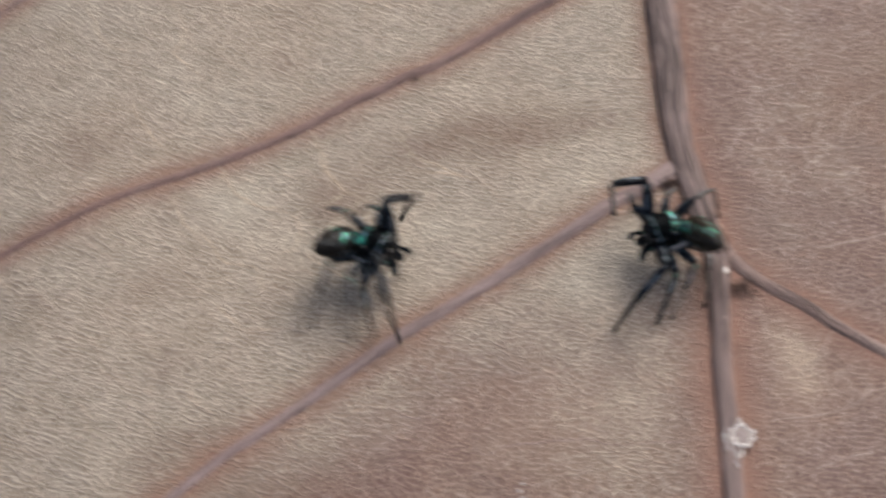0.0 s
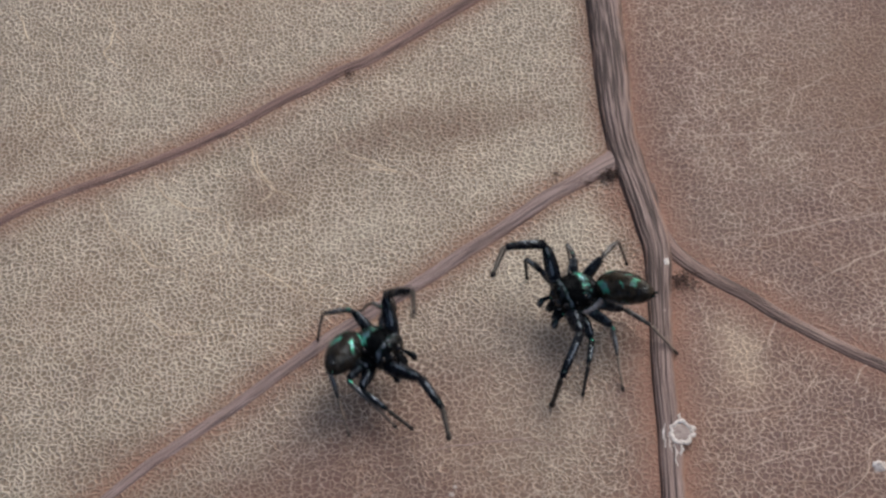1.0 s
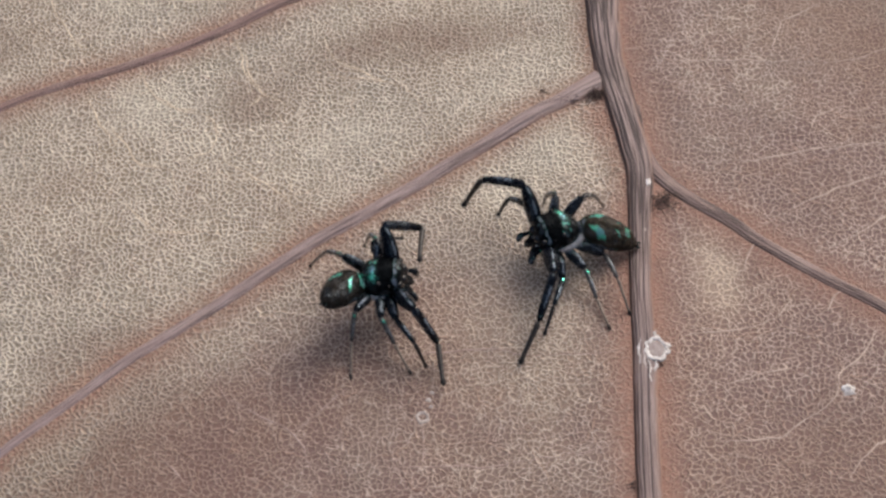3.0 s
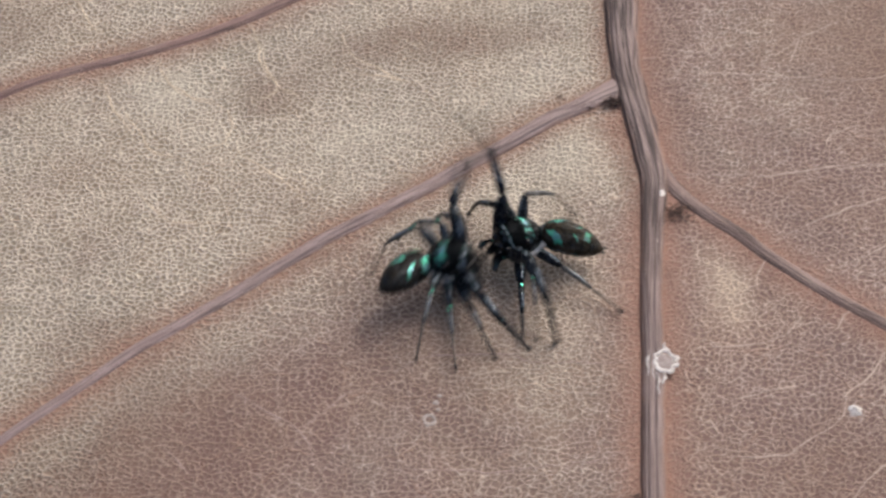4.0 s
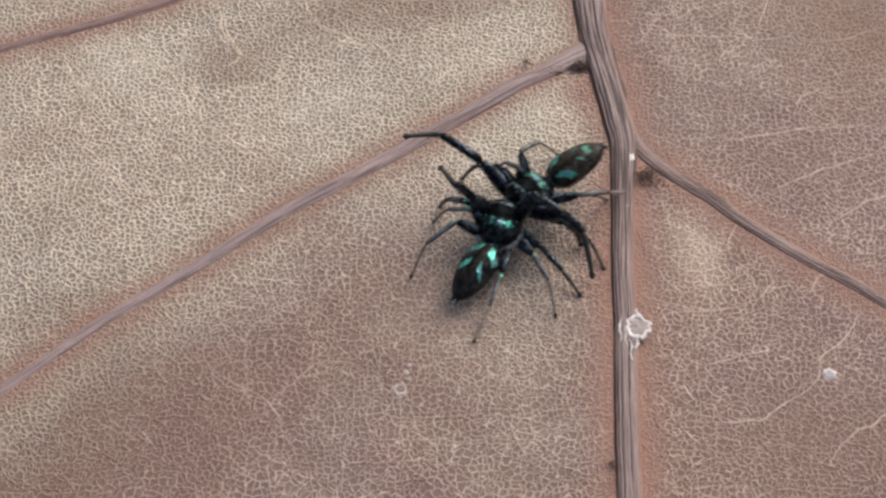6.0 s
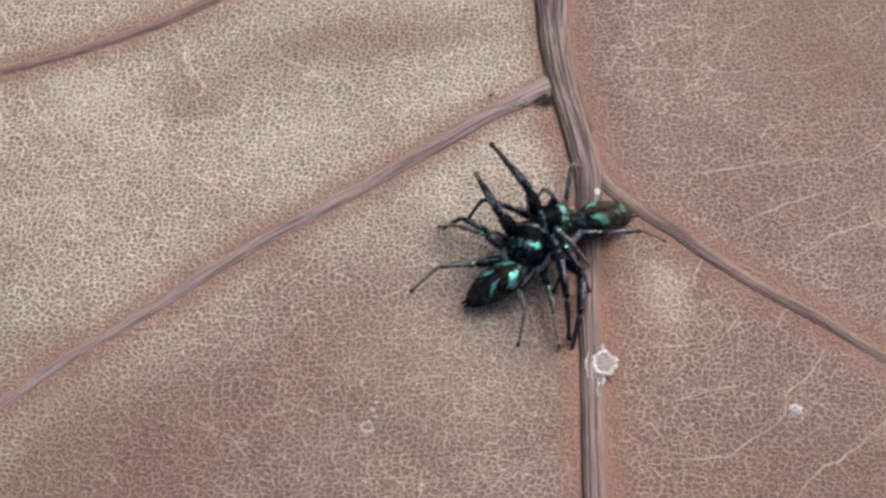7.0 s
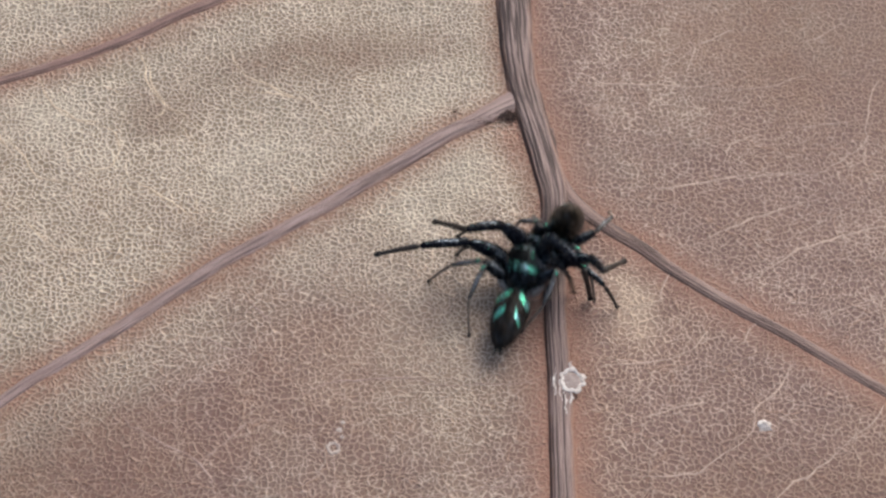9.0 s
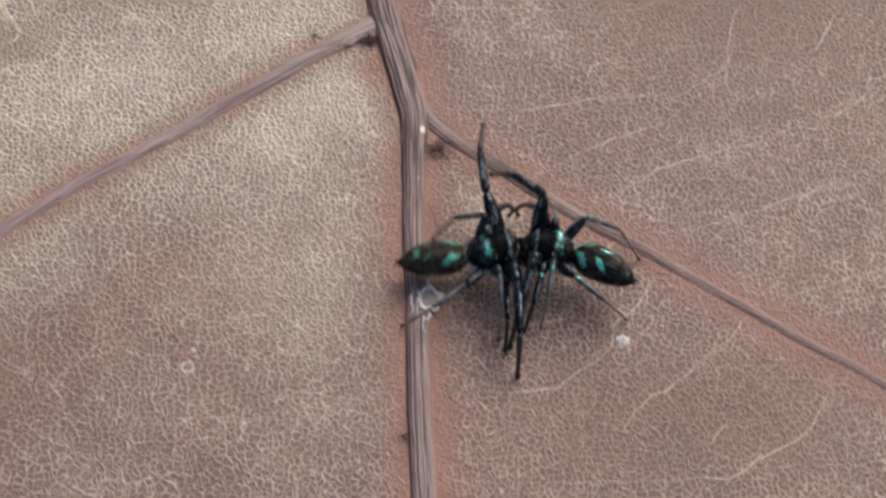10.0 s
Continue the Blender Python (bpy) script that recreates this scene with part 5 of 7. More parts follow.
    FIRST.stance(1.2, (-1.61, -0.84, 1.70), (0.79, -0.61, 0.00), (-0.48, -0.88, 0.03), 0,
        l1=(-1.73, 0.86, 2.76, -0.58, -0.35, 4.21, -0.42, -2.24, 4.73), l2=(-1.07, 0.65, 2.09, -1.14, 1.91, 1.39, -1.37, 1.97, 0.06),
        l3=(-3.03, 1.64, 0.06), l4=(-2.46, 0.73, 2.44, -3.69, 0.45, 1.38, -4.86, 0.14, 0.19),
        r1=(0.04, -2.99, 2.65, 1.26, -4.80, 3.03, 0.91, -6.51, 3.90), r2=(-2.43, -2.69, 1.35, -1.27, -3.44, 0.89, -0.21, -4.09, 0.38),
        r3=(-2.94, -2.29, 1.64, -2.06, -3.26, 1.15, -1.09, -4.28, 0.50), r4=(-3.69, -1.49, 2.00, -3.22, -2.85, 1.18, -2.74, -4.17, 0.23))
    FIRST.stance(1.4, (-1.58, -0.83, 1.70), (0.75, -0.66, 0.00), (-0.55, -0.84, 0.01), 0,
        l1=(-1.87, 0.74, 2.73, -0.72, -0.34, 4.25, -0.55, -2.26, 4.63), l2=(-0.95, 0.62, 2.09, -1.12, 1.87, 1.38, -1.39, 1.98, 0.06),
        l3=(-3.10, 1.71, 0.06), l4=(-2.33, 0.79, 2.44, -3.57, 0.47, 1.41, -4.76, 0.13, 0.24),
        r1=(0.08, -3.09, 2.46, 1.18, -4.87, 3.18, 0.90, -6.54, 4.14), r2=(-2.51, -2.62, 1.35, -1.36, -3.38, 0.90, -0.30, -4.04, 0.39),
        r3=(-3.00, -2.19, 1.64, -2.13, -3.18, 1.17, -1.17, -4.23, 0.54), r4=(-3.70, -1.35, 2.00, -3.25, -2.72, 1.20, -2.77, -4.05, 0.26))
    FIRST.stance(1.6, (-1.71, -0.87, 1.70), (0.79, -0.61, 0.00), (-0.47, -0.88, 0.08), 0,
        l1=(-1.67, 0.90, 2.79, -0.53, -0.24, 4.31, -0.48, -2.14, 4.88), l2=(-1.17, 0.62, 2.09, -1.21, 1.84, 1.32, -1.39, 2.30, 0.06),
        l3=(-3.04, 1.83, 0.06), l4=(-2.56, 0.70, 2.44, -3.77, 0.52, 1.34, -4.91, 0.31, 0.10),
        r1=(0.04, -2.98, 2.58, 1.29, -4.79, 2.97, 0.95, -6.41, 4.01), r2=(-2.53, -2.72, 1.35, -1.32, -3.37, 0.89, -0.21, -3.94, 0.37),
        r3=(-3.04, -2.32, 1.64, -2.12, -3.25, 1.14, -1.10, -4.22, 0.49), r4=(-3.79, -1.52, 2.00, -3.29, -2.84, 1.14, -2.76, -4.11, 0.14))
    FIRST.stance(2, (-0.65, -0.93, 1.70), (0.99, -0.15, 0.00), (-0.22, -0.71, 0.66), 0,
        l1=(0.05, 0.49, 3.51, 1.24, 1.98, 2.41, 1.43, 2.35, 0.50), l2=(-1.21, 0.63, 1.65, -0.99, 1.98, 1.19, -0.87, 2.72, 0.06),
        l3=(-1.29, 2.29, 0.06), l4=(-2.13, -0.54, 2.52, -2.73, 0.67, 1.57, -3.76, 0.89, 0.23),
        r1=(0.64, -3.34, 2.65, 1.61, -3.97, 0.77, 2.15, -5.69, 0.05), r2=(-0.03, -2.87, 1.35, 0.56, -4.19, 1.19, 0.70, -4.97, 0.10),
        r3=(-0.52, -2.88, 1.44, -0.10, -4.21, 1.57, 0.26, -4.46, 0.08), r4=(-1.66, -2.87, 1.82, -2.10, -3.44, 0.34, -2.28, -5.10, 0.04))
    FIRST.stance(2.5, (-0.95, -1.15, 1.70), (1.00, 0.08, 0.00), (-0.39, -0.71, 0.59), 0,
        l1=(-0.74, 0.28, 3.54, 0.50, 1.31, 2.05, 0.31, -0.63, 2.15), l2=(-1.55, 0.31, 2.09, -1.04, 1.25, 1.11, -0.30, 2.06, 0.32),
        l3=(-1.72, 1.77, 0.06), l4=(-2.63, -0.56, 2.44, -3.21, 0.56, 1.37, -4.01, 0.95, -0.08),
        r1=(0.50, -3.44, 2.59, 1.15, -3.50, 0.49, 1.34, -5.33, -0.17), r2=(-0.31, -3.07, 1.35, 0.42, -4.32, 1.42, 0.74, -4.77, 0.19),
        r3=(-0.96, -3.12, 1.64, -0.49, -3.56, 0.39, 0.19, -4.91, 0.09), r4=(-2.05, -3.03, 2.00, -2.33, -3.25, 0.39, -2.44, -4.92, 0.06))
    FIRST.stance(2.7, (-0.95, -1.15, 1.70), (1.00, 0.08, 0.00), (-0.39, -0.71, 0.59), 0,
        l1=(-0.74, 0.28, 3.54, 0.50, 1.31, 2.05, 0.31, -0.63, 2.15), l2=(-1.55, 0.31, 2.09, -1.04, 1.25, 1.11, -0.30, 2.06, 0.32),
        l3=(-1.72, 1.77, 0.06), l4=(-2.63, -0.56, 2.44, -3.21, 0.56, 1.37, -4.01, 0.95, -0.08),
        r1=(0.50, -3.44, 2.59, 1.15, -3.50, 0.49, 1.34, -5.33, -0.17), r2=(-0.31, -3.07, 1.35, 0.42, -4.32, 1.42, 0.74, -4.77, 0.19),
        r3=(-0.96, -3.12, 1.64, -0.49, -3.56, 0.39, 0.19, -4.91, 0.09), r4=(-2.05, -3.03, 2.00, -2.33, -3.25, 0.39, -2.44, -4.92, 0.06))
    FIRST.stance(3.8, (-2.21, -1.24, 1.70), (0.90, -0.44, 0.00), (-0.55, -0.83, -0.07), 0,
        l1=(-2.14, 0.61, 2.89, -0.64, -0.63, 4.04, -0.44, -2.57, 4.46), l2=(-0.26, 1.37, 0.06),
        l3=(-3.45, 1.75, 0.06), l4=(-6.03, 0.30, 0.06),
        r1=(-0.78, -3.53, 2.86, 0.56, -5.27, 3.33, 0.79, -6.86, 4.48), r2=(0.23, -4.35, 0.06),
        r3=(-0.72, -5.29, 0.06), r4=(-2.75, -5.45, 0.06))
    FIRST.stance(3.9, (-2.07, -1.35, 1.70), (0.90, -0.44, 0.00), (-0.59, -0.80, -0.12), 0,
        l1=(-2.10, 0.60, 2.72, -0.65, -0.60, 3.94, -0.39, -2.55, 4.31), l2=(-0.18, 1.27, 0.06),
        l3=(-3.29, 1.75, 0.06), l4=(-6.18, 0.08, 0.06),
        r1=(-0.54, -3.66, 2.75, 0.61, -5.42, 3.59, 0.85, -7.10, 4.61), r2=(0.28, -4.45, 0.06),
        r3=(-0.62, -5.45, 0.06), r4=(-2.71, -5.56, 0.06))
    FIRST.stance(4, (1.26, 0.04, 1.50), (0.99, -0.11, 0.00), (-0.65, -0.74, 0.20), 0,
        l1=(1.33, 2.17, 2.69, 1.93, 4.30, 2.90, 2.46, 6.03, 2.14), l2=(0.35, 3.09, 0.06),
        l3=(-1.12, 2.12, 0.06), l4=(-2.23, 0.11, 0.06),
        r1=(2.52, -2.42, 2.50, 3.72, -4.29, 2.76, 4.68, -5.90, 3.41), r2=(3.39, -4.33, 0.06),
        r3=(1.65, -4.97, 0.06), r4=(-0.11, -4.27, 0.06))
    FIRST.stance(4.1, (1.32, 0.90, 1.40), (0.94, 0.33, 0.00), (-0.85, -0.52, -0.09), 0,
        l1=(1.67, 2.04, 3.40, 2.43, 4.08, 3.69, 2.98, 5.74, 2.83), l2=(0.56, 2.65, 0.06),
        l3=(-1.35, 1.47, 0.06), l4=(-1.66, 1.01, 0.06),
        r1=(2.49, -1.58, 1.87, 3.51, -3.56, 1.89, 4.29, -5.25, 2.61), r2=(2.45, -4.21, 0.06),
        r3=(1.66, -4.63, 0.06), r4=(-0.71, -3.81, 0.06))
    FIRST.stance(4.2, (3.74, 0.24, 1.40), (0.62, 0.78, 0.00), (-0.33, -0.94, -0.05), 0,
        l1=(2.27, 1.05, 2.90, 2.51, 1.69, 5.00, 4.04, 2.90, 4.80), l2=(1.74, 2.03, 0.06),
        l3=(1.39, 0.88, 0.06), l4=(1.41, -0.92, 0.06),
        r1=(6.34, 0.26, 0.06), r2=(5.60, -0.54, 0.06),
        r3=(4.67, -0.98, 0.06), r4=(3.04, -2.86, 0.06))
    FIRST.stance(4.3, (2.13, -0.99, 1.30), (0.51, 0.86, 0.00), (-0.56, -0.80, -0.22), 0,
        l1=(0.80, -1.04, 2.79, 1.70, -0.43, 4.72, 3.12, 0.87, 4.37), l2=(-0.39, -0.27, 0.06),
        l3=(-1.08, -1.73, 0.06), l4=(-0.65, -2.56, 0.06),
        r1=(5.92, -1.47, 0.06), r2=(5.88, -3.34, 0.06),
        r3=(4.22, -3.24, 0.06), r4=(1.67, -5.94, 0.06))
    FIRST.stance(4.5, (3.54, -0.23, 1.30), (0.67, 0.74, 0.00), (-0.74, -0.64, -0.20), 0,
        l1=(2.35, 1.75, 2.60, 2.62, 3.96, 2.71, 3.65, 4.37, 1.15), l2=(1.34, 2.99, 0.06),
        l3=(1.22, 1.11, 0.06), l4=(-1.23, -1.75, 0.06),
        r1=(8.09, -4.06, 0.06), r2=(6.30, -4.19, 0.06),
        r3=(5.53, -3.03, 0.06), r4=(0.89, -4.67, 0.06))
    FIRST.stance(4.7, (3.87, 0.43, 1.30), (0.56, 0.83, 0.00), (-0.91, -0.35, -0.24), 0,
        l1=(2.80, 0.94, 3.08, 2.37, 3.09, 2.81, 2.59, 4.74, 1.76), l2=(1.43, 2.90, 0.06),
        l3=(1.27, 1.36, 0.06), l4=(-0.40, -1.48, 0.06),
        r1=(6.31, -0.45, 0.06), r2=(7.18, -3.45, 0.06),
        r3=(5.34, -3.23, 0.06), r4=(0.48, -3.52, 0.06))
    FIRST.stance(5, (4.12, 0.88, 1.30), (0.60, 0.80, 0.00), (-0.83, -0.52, -0.21), 0,
        l1=(2.93, 1.56, 3.01, 2.49, 3.64, 2.32, 1.64, 3.66, 0.53), l2=(1.45, 2.61, 0.06),
        l3=(1.20, 1.13, 0.06), l4=(-0.41, -1.39, 0.06),
        r1=(7.62, 0.45, 0.06), r2=(6.94, -3.70, 0.06),
        r3=(6.51, -3.27, 0.06), r4=(1.69, -4.22, 0.06))
    FIRST.stance(5.2, (4.12, 0.88, 1.30), (0.60, 0.80, 0.00), (-0.83, -0.52, -0.21), 0,
        l1=(2.93, 1.56, 3.01, 2.49, 3.64, 2.32, 1.64, 3.66, 0.53), l2=(1.45, 2.61, 0.06),
        l3=(1.20, 1.13, 0.06), l4=(-0.41, -1.39, 0.06),
        r1=(7.62, 0.45, 0.06), r2=(6.94, -3.70, 0.06),
        r3=(6.51, -3.27, 0.06), r4=(1.69, -4.22, 0.06))
    FIRST.stance(5.4, (4.19, -0.01, 1.30), (0.23, 0.97, 0.00), (-0.52, -0.83, -0.21), 0,
        l1=(3.01, -0.03, 3.03, 2.26, -0.43, 5.03, 1.97, 1.25, 4.01), l2=(1.66, 2.03, 0.06),
        l3=(1.24, 1.14, 0.06), l4=(0.38, -2.16, 0.06),
        r1=(7.68, -0.09, 0.06), r2=(8.01, -2.81, 0.06),
        r3=(6.74, -3.59, 0.06), r4=(2.81, -5.20, 0.06))
    FIRST.stance(5.5, (4.19, -0.01, 1.30), (0.23, 0.97, 0.00), (-0.52, -0.83, -0.21), 0,
        l1=(3.01, -0.03, 3.03, 2.26, -0.43, 5.03, 1.97, 1.25, 4.01), l2=(1.66, 2.03, 0.06),
        l3=(1.24, 1.14, 0.06), l4=(0.38, -2.16, 0.06),
        r1=(7.68, -0.09, 0.06), r2=(8.01, -2.81, 0.06),
        r3=(6.74, -3.59, 0.06), r4=(2.81, -5.20, 0.06))
    FIRST.stance(5.7, (4.19, -0.01, 1.30), (0.23, 0.97, 0.00), (-0.52, -0.83, -0.21), 0,
        l1=(3.01, -0.03, 3.03, 2.26, -0.43, 5.03, 1.97, 1.25, 4.01), l2=(1.66, 2.03, 0.06),
        l3=(1.24, 1.14, 0.06), l4=(0.38, -2.16, 0.06),
        r1=(7.68, -0.09, 0.06), r2=(8.01, -2.81, 0.06),
        r3=(6.74, -3.59, 0.06), r4=(2.81, -5.20, 0.06))
    FIRST.stance(6.8, (7.07, 1.31, 1.30), (0.51, 0.86, 0.00), (-0.74, -0.64, -0.20), 0,
        l1=(5.93, 2.45, 3.08, 5.11, 0.56, 3.91, 4.33, -0.94, 4.91), l2=(4.52, 2.77, 0.06),
        l3=(4.84, 2.26, 0.06), l4=(3.35, 0.61, 0.06),
        r1=(10.98, 0.86, 0.06), r2=(8.52, -0.94, 0.06),
        r3=(8.22, -3.42, 0.06), r4=(6.82, -3.12, 0.06))
    FIRST.stance(7, (7.37, 0.98, 1.30), (0.19, 0.98, 0.00), (-0.86, -0.41, -0.32), 0,
        l1=(6.17, 1.33, 3.17, 5.33, 3.62, 2.75, 5.23, 5.11, 1.50), l2=(5.89, 2.29, 0.57, 4.39, 2.86, 1.16, 3.63, 3.09, 0.06),
        l3=(3.61, 3.08, 0.06), l4=(5.15, 0.51, 0.75, 3.40, 0.17, 1.03, 2.17, -0.49, 0.06),
        r1=(9.68, -0.10, 0.93, 9.48, -2.08, 1.00, 9.06, -3.35, -0.42), r2=(8.49, -0.51, 0.06),
        r3=(8.62, -3.69, 0.06), r4=(6.93, -0.93, 0.92, 7.09, -2.21, 1.48, 6.81, -3.10, 0.06))
    FIRST.stance(7.1, (7.37, 0.98, 1.30), (0.19, 0.98, 0.00), (-0.86, -0.41, -0.32), 0,
        l1=(6.17, 1.33, 3.17, 5.33, 3.62, 2.75, 5.23, 5.11, 1.50), l2=(5.89, 2.29, 0.57, 4.39, 2.86, 1.16, 3.63, 3.09, 0.06),
        l3=(3.61, 3.08, 0.06), l4=(5.15, 0.51, 0.75, 3.40, 0.17, 1.03, 2.17, -0.49, 0.06),
        r1=(9.68, -0.10, 0.93, 9.48, -2.08, 1.00, 9.06, -3.35, -0.42), r2=(8.49, -0.51, 0.06),
        r3=(8.62, -3.69, 0.06), r4=(6.93, -0.93, 0.92, 7.09, -2.21, 1.48, 6.81, -3.10, 0.06))
    FIRST.stance(7.3, (6.98, 1.46, 1.30), (-0.13, 0.99, 0.00), (-0.73, -0.65, -0.19), 0,
        l1=(4.67, 1.61, 2.51, 2.92, 3.19, 2.18, 2.79, 3.89, 0.37), l2=(5.24, 1.67, 1.79, 4.40, 2.05, 0.62, 3.63, 3.03, 0.08),
        l3=(4.40, 2.41, 0.06), l4=(5.12, 0.30, 0.37, 3.89, 0.12, 1.37, 2.95, -0.43, 0.06),
        r1=(9.67, 1.64, 0.92, 11.83, 1.99, 1.34, 13.76, 2.28, 1.43), r2=(10.04, -0.27, 0.06),
        r3=(10.54, -1.59, 0.06), r4=(10.21, -2.43, 0.06))
    FIRST.stance(7.5, (6.98, 1.46, 1.30), (-0.13, 0.99, 0.00), (-0.73, -0.65, -0.19), 0,
        l1=(4.67, 1.61, 2.51, 2.92, 3.19, 2.18, 2.79, 3.89, 0.37), l2=(5.24, 1.67, 1.79, 4.40, 2.05, 0.62, 3.63, 3.03, 0.08),
        l3=(4.40, 2.41, 0.06), l4=(5.12, 0.30, 0.37, 3.89, 0.12, 1.37, 2.95, -0.43, 0.06),
        r1=(9.67, 1.64, 0.92, 11.83, 1.99, 1.34, 13.76, 2.28, 1.43), r2=(10.04, -0.27, 0.06),
        r3=(10.54, -1.59, 0.06), r4=(10.21, -2.43, 0.06))
    FIRST.stance(7.7, (7.73, 0.06, 1.30), (0.25, 0.97, 0.00), (-0.22, -0.95, -0.21), 0,
        l1=(6.07, 0.18, 2.83, 4.93, -0.34, 4.66, 3.14, 0.33, 5.13), l2=(3.43, 2.43, 0.06),
        l3=(3.21, 0.69, 0.06), l4=(5.42, -3.52, 0.06),
        r1=(10.36, 0.09, 2.18, 10.97, -2.02, 2.54, 10.37, -3.79, 1.89), r2=(10.71, -0.98, 0.06),
        r3=(11.34, -3.25, 0.06), r4=(9.26, -3.97, 0.06))
    FIRST.stance(8, (7.97, 0.55, 1.30), (0.11, 0.99, 0.00), (-0.34, -0.94, -0.08), 0,
        l1=(5.41, 2.03, 1.48, 3.86, 3.69, 0.85, 2.54, 5.14, 0.13), l2=(6.12, 1.32, 1.21, 4.70, 2.02, 1.39, 4.84, 2.16, 0.06),
        l3=(6.08, -0.02, 0.92, 4.67, 0.45, 0.58, 3.16, 0.97, 0.08), l4=(6.46, -1.13, 1.22, 5.57, -2.44, 1.46, 5.43, -3.27, 0.06),
        r1=(10.58, 0.85, 2.09, 11.07, -1.12, 1.85, 10.61, -2.05, 0.24), r2=(9.65, -0.03, 0.53, 10.59, -0.48, 1.36, 10.65, -0.70, 0.06),
        r3=(11.16, -3.00, 0.06), r4=(8.65, -1.56, 0.86, 9.27, -2.79, 1.49, 9.14, -3.58, 0.06))
    FIRST.stance(8.4, (6.53, 0.99, 1.30), (0.17, 0.98, 0.00), (-0.86, -0.47, -0.17), 0,
        l1=(4.70, 1.15, 2.77, 3.91, 2.59, 1.30, 3.35, 4.05, 0.11), l2=(3.68, 3.07, 0.06),
        l3=(4.39, 2.16, 0.06), l4=(5.91, -2.65, 0.06),
        r1=(9.44, 1.73, 1.46, 10.50, -0.03, 2.28, 10.83, -1.91, 2.80), r2=(10.22, -0.64, 0.06),
        r3=(10.07, -1.40, 0.06), r4=(9.28, -1.18, 0.06))
    FIRST.stance(8.5, (6.76, 0.27, 1.30), (0.17, 0.98, 0.00), (-0.86, -0.47, -0.17), 0,
        l1=(4.93, 0.43, 2.77, 4.14, 1.87, 1.30, 3.58, 3.33, 0.11), l2=(3.84, 2.57, 0.06),
        l3=(4.55, 1.66, 0.06), l4=(6.07, -3.15, 0.06),
        r1=(9.67, 1.01, 1.46, 10.73, -0.75, 2.28, 11.06, -2.63, 2.80), r2=(10.38, -1.14, 0.06),
        r3=(10.23, -1.90, 0.06), r4=(9.44, -1.68, 0.06))
    FIRST.stance(8.6, (8.91, 1.42, 1.30), (0.11, 0.99, 0.00), (-0.14, -0.97, -0.20), 0,
        l1=(6.84, 2.38, 2.65, 6.00, 2.17, 4.67, 4.42, 3.18, 4.11), l2=(4.68, 3.67, 0.06),
        l3=(4.59, 1.17, 0.06), l4=(5.12, -0.86, 0.06),
        r1=(11.16, 2.05, 2.65, 12.92, 0.81, 2.08, 12.42, -0.73, 0.95), r2=(11.46, -0.26, 0.06),
        r3=(12.80, -0.27, 0.06), r4=(11.42, -2.30, 0.06))
    FIRST.stance(8.7, (8.91, 1.42, 1.30), (0.11, 0.99, 0.00), (-0.14, -0.97, -0.20), 0,
        l1=(6.84, 2.38, 2.65, 6.00, 2.17, 4.67, 4.42, 3.18, 4.11), l2=(4.68, 3.67, 0.06),
        l3=(4.59, 1.17, 0.06), l4=(5.12, -0.86, 0.06),
        r1=(11.16, 2.05, 2.65, 12.92, 0.81, 2.08, 12.42, -0.73, 0.95), r2=(11.46, -0.26, 0.06),
        r3=(12.80, -0.27, 0.06), r4=(11.42, -2.30, 0.06))
    FIRST.stance(8.9, (9.02, 1.30, 1.30), (0.26, 0.97, 0.00), (-0.34, -0.93, -0.12), 0,
        l1=(6.71, 2.22, 2.23, 4.55, 1.80, 2.55, 2.62, 1.51, 2.32), l2=(6.19, 2.91, 0.06),
        l3=(4.86, 1.47, 0.06), l4=(6.54, -1.43, 0.06),
        r1=(11.85, 0.44, 0.06), r2=(11.16, 0.78, 0.06),
        r3=(10.04, 0.35, 0.06), r4=(8.68, -1.24, 0.06))
    FIRST.stance(8.967, (8.62, 1.07, 1.30), (0.26, 0.97, 0.00), (-0.34, -0.93, -0.12), 0,
        l1=(6.31, 1.57, 2.23, 4.15, 1.15, 2.55, 2.22, 0.86, 2.32), l2=(5.91, 2.46, 0.06),
        l3=(4.58, 1.02, 0.06), l4=(6.26, -1.88, 0.06),
        r1=(11.57, -0.01, 0.06), r2=(10.88, 0.33, 0.06),
        r3=(9.76, -0.10, 0.06), r4=(8.40, -1.69, 0.06))
    FIRST.stance(9, (8.62, 0.65, 1.30), (0.26, 0.97, 0.00), (-0.34, -0.93, -0.12), 0,
        l1=(6.31, 1.57, 2.23, 4.15, 1.15, 2.55, 2.22, 0.86, 2.32), l2=(5.91, 2.46, 0.06),
        l3=(4.58, 1.02, 0.06), l4=(6.26, -1.88, 0.06),
        r1=(11.57, -0.01, 0.06), r2=(10.88, 0.33, 0.06),
        r3=(9.76, -0.10, 0.06), r4=(8.40, -1.69, 0.06))
    FIRST.stance(9.033, (8.62, 0.23, 1.30), (0.26, 0.97, 0.00), (-0.34, -0.93, -0.12), 0,
        l1=(6.31, 1.57, 2.23, 4.15, 1.15, 2.55, 2.22, 0.86, 2.32), l2=(5.91, 2.46, 0.06),
        l3=(4.58, 1.02, 0.06), l4=(6.26, -1.88, 0.06),
        r1=(11.57, -0.01, 0.06), r2=(10.88, 0.33, 0.06),
        r3=(9.76, -0.10, 0.06), r4=(8.40, -1.69, 0.06))
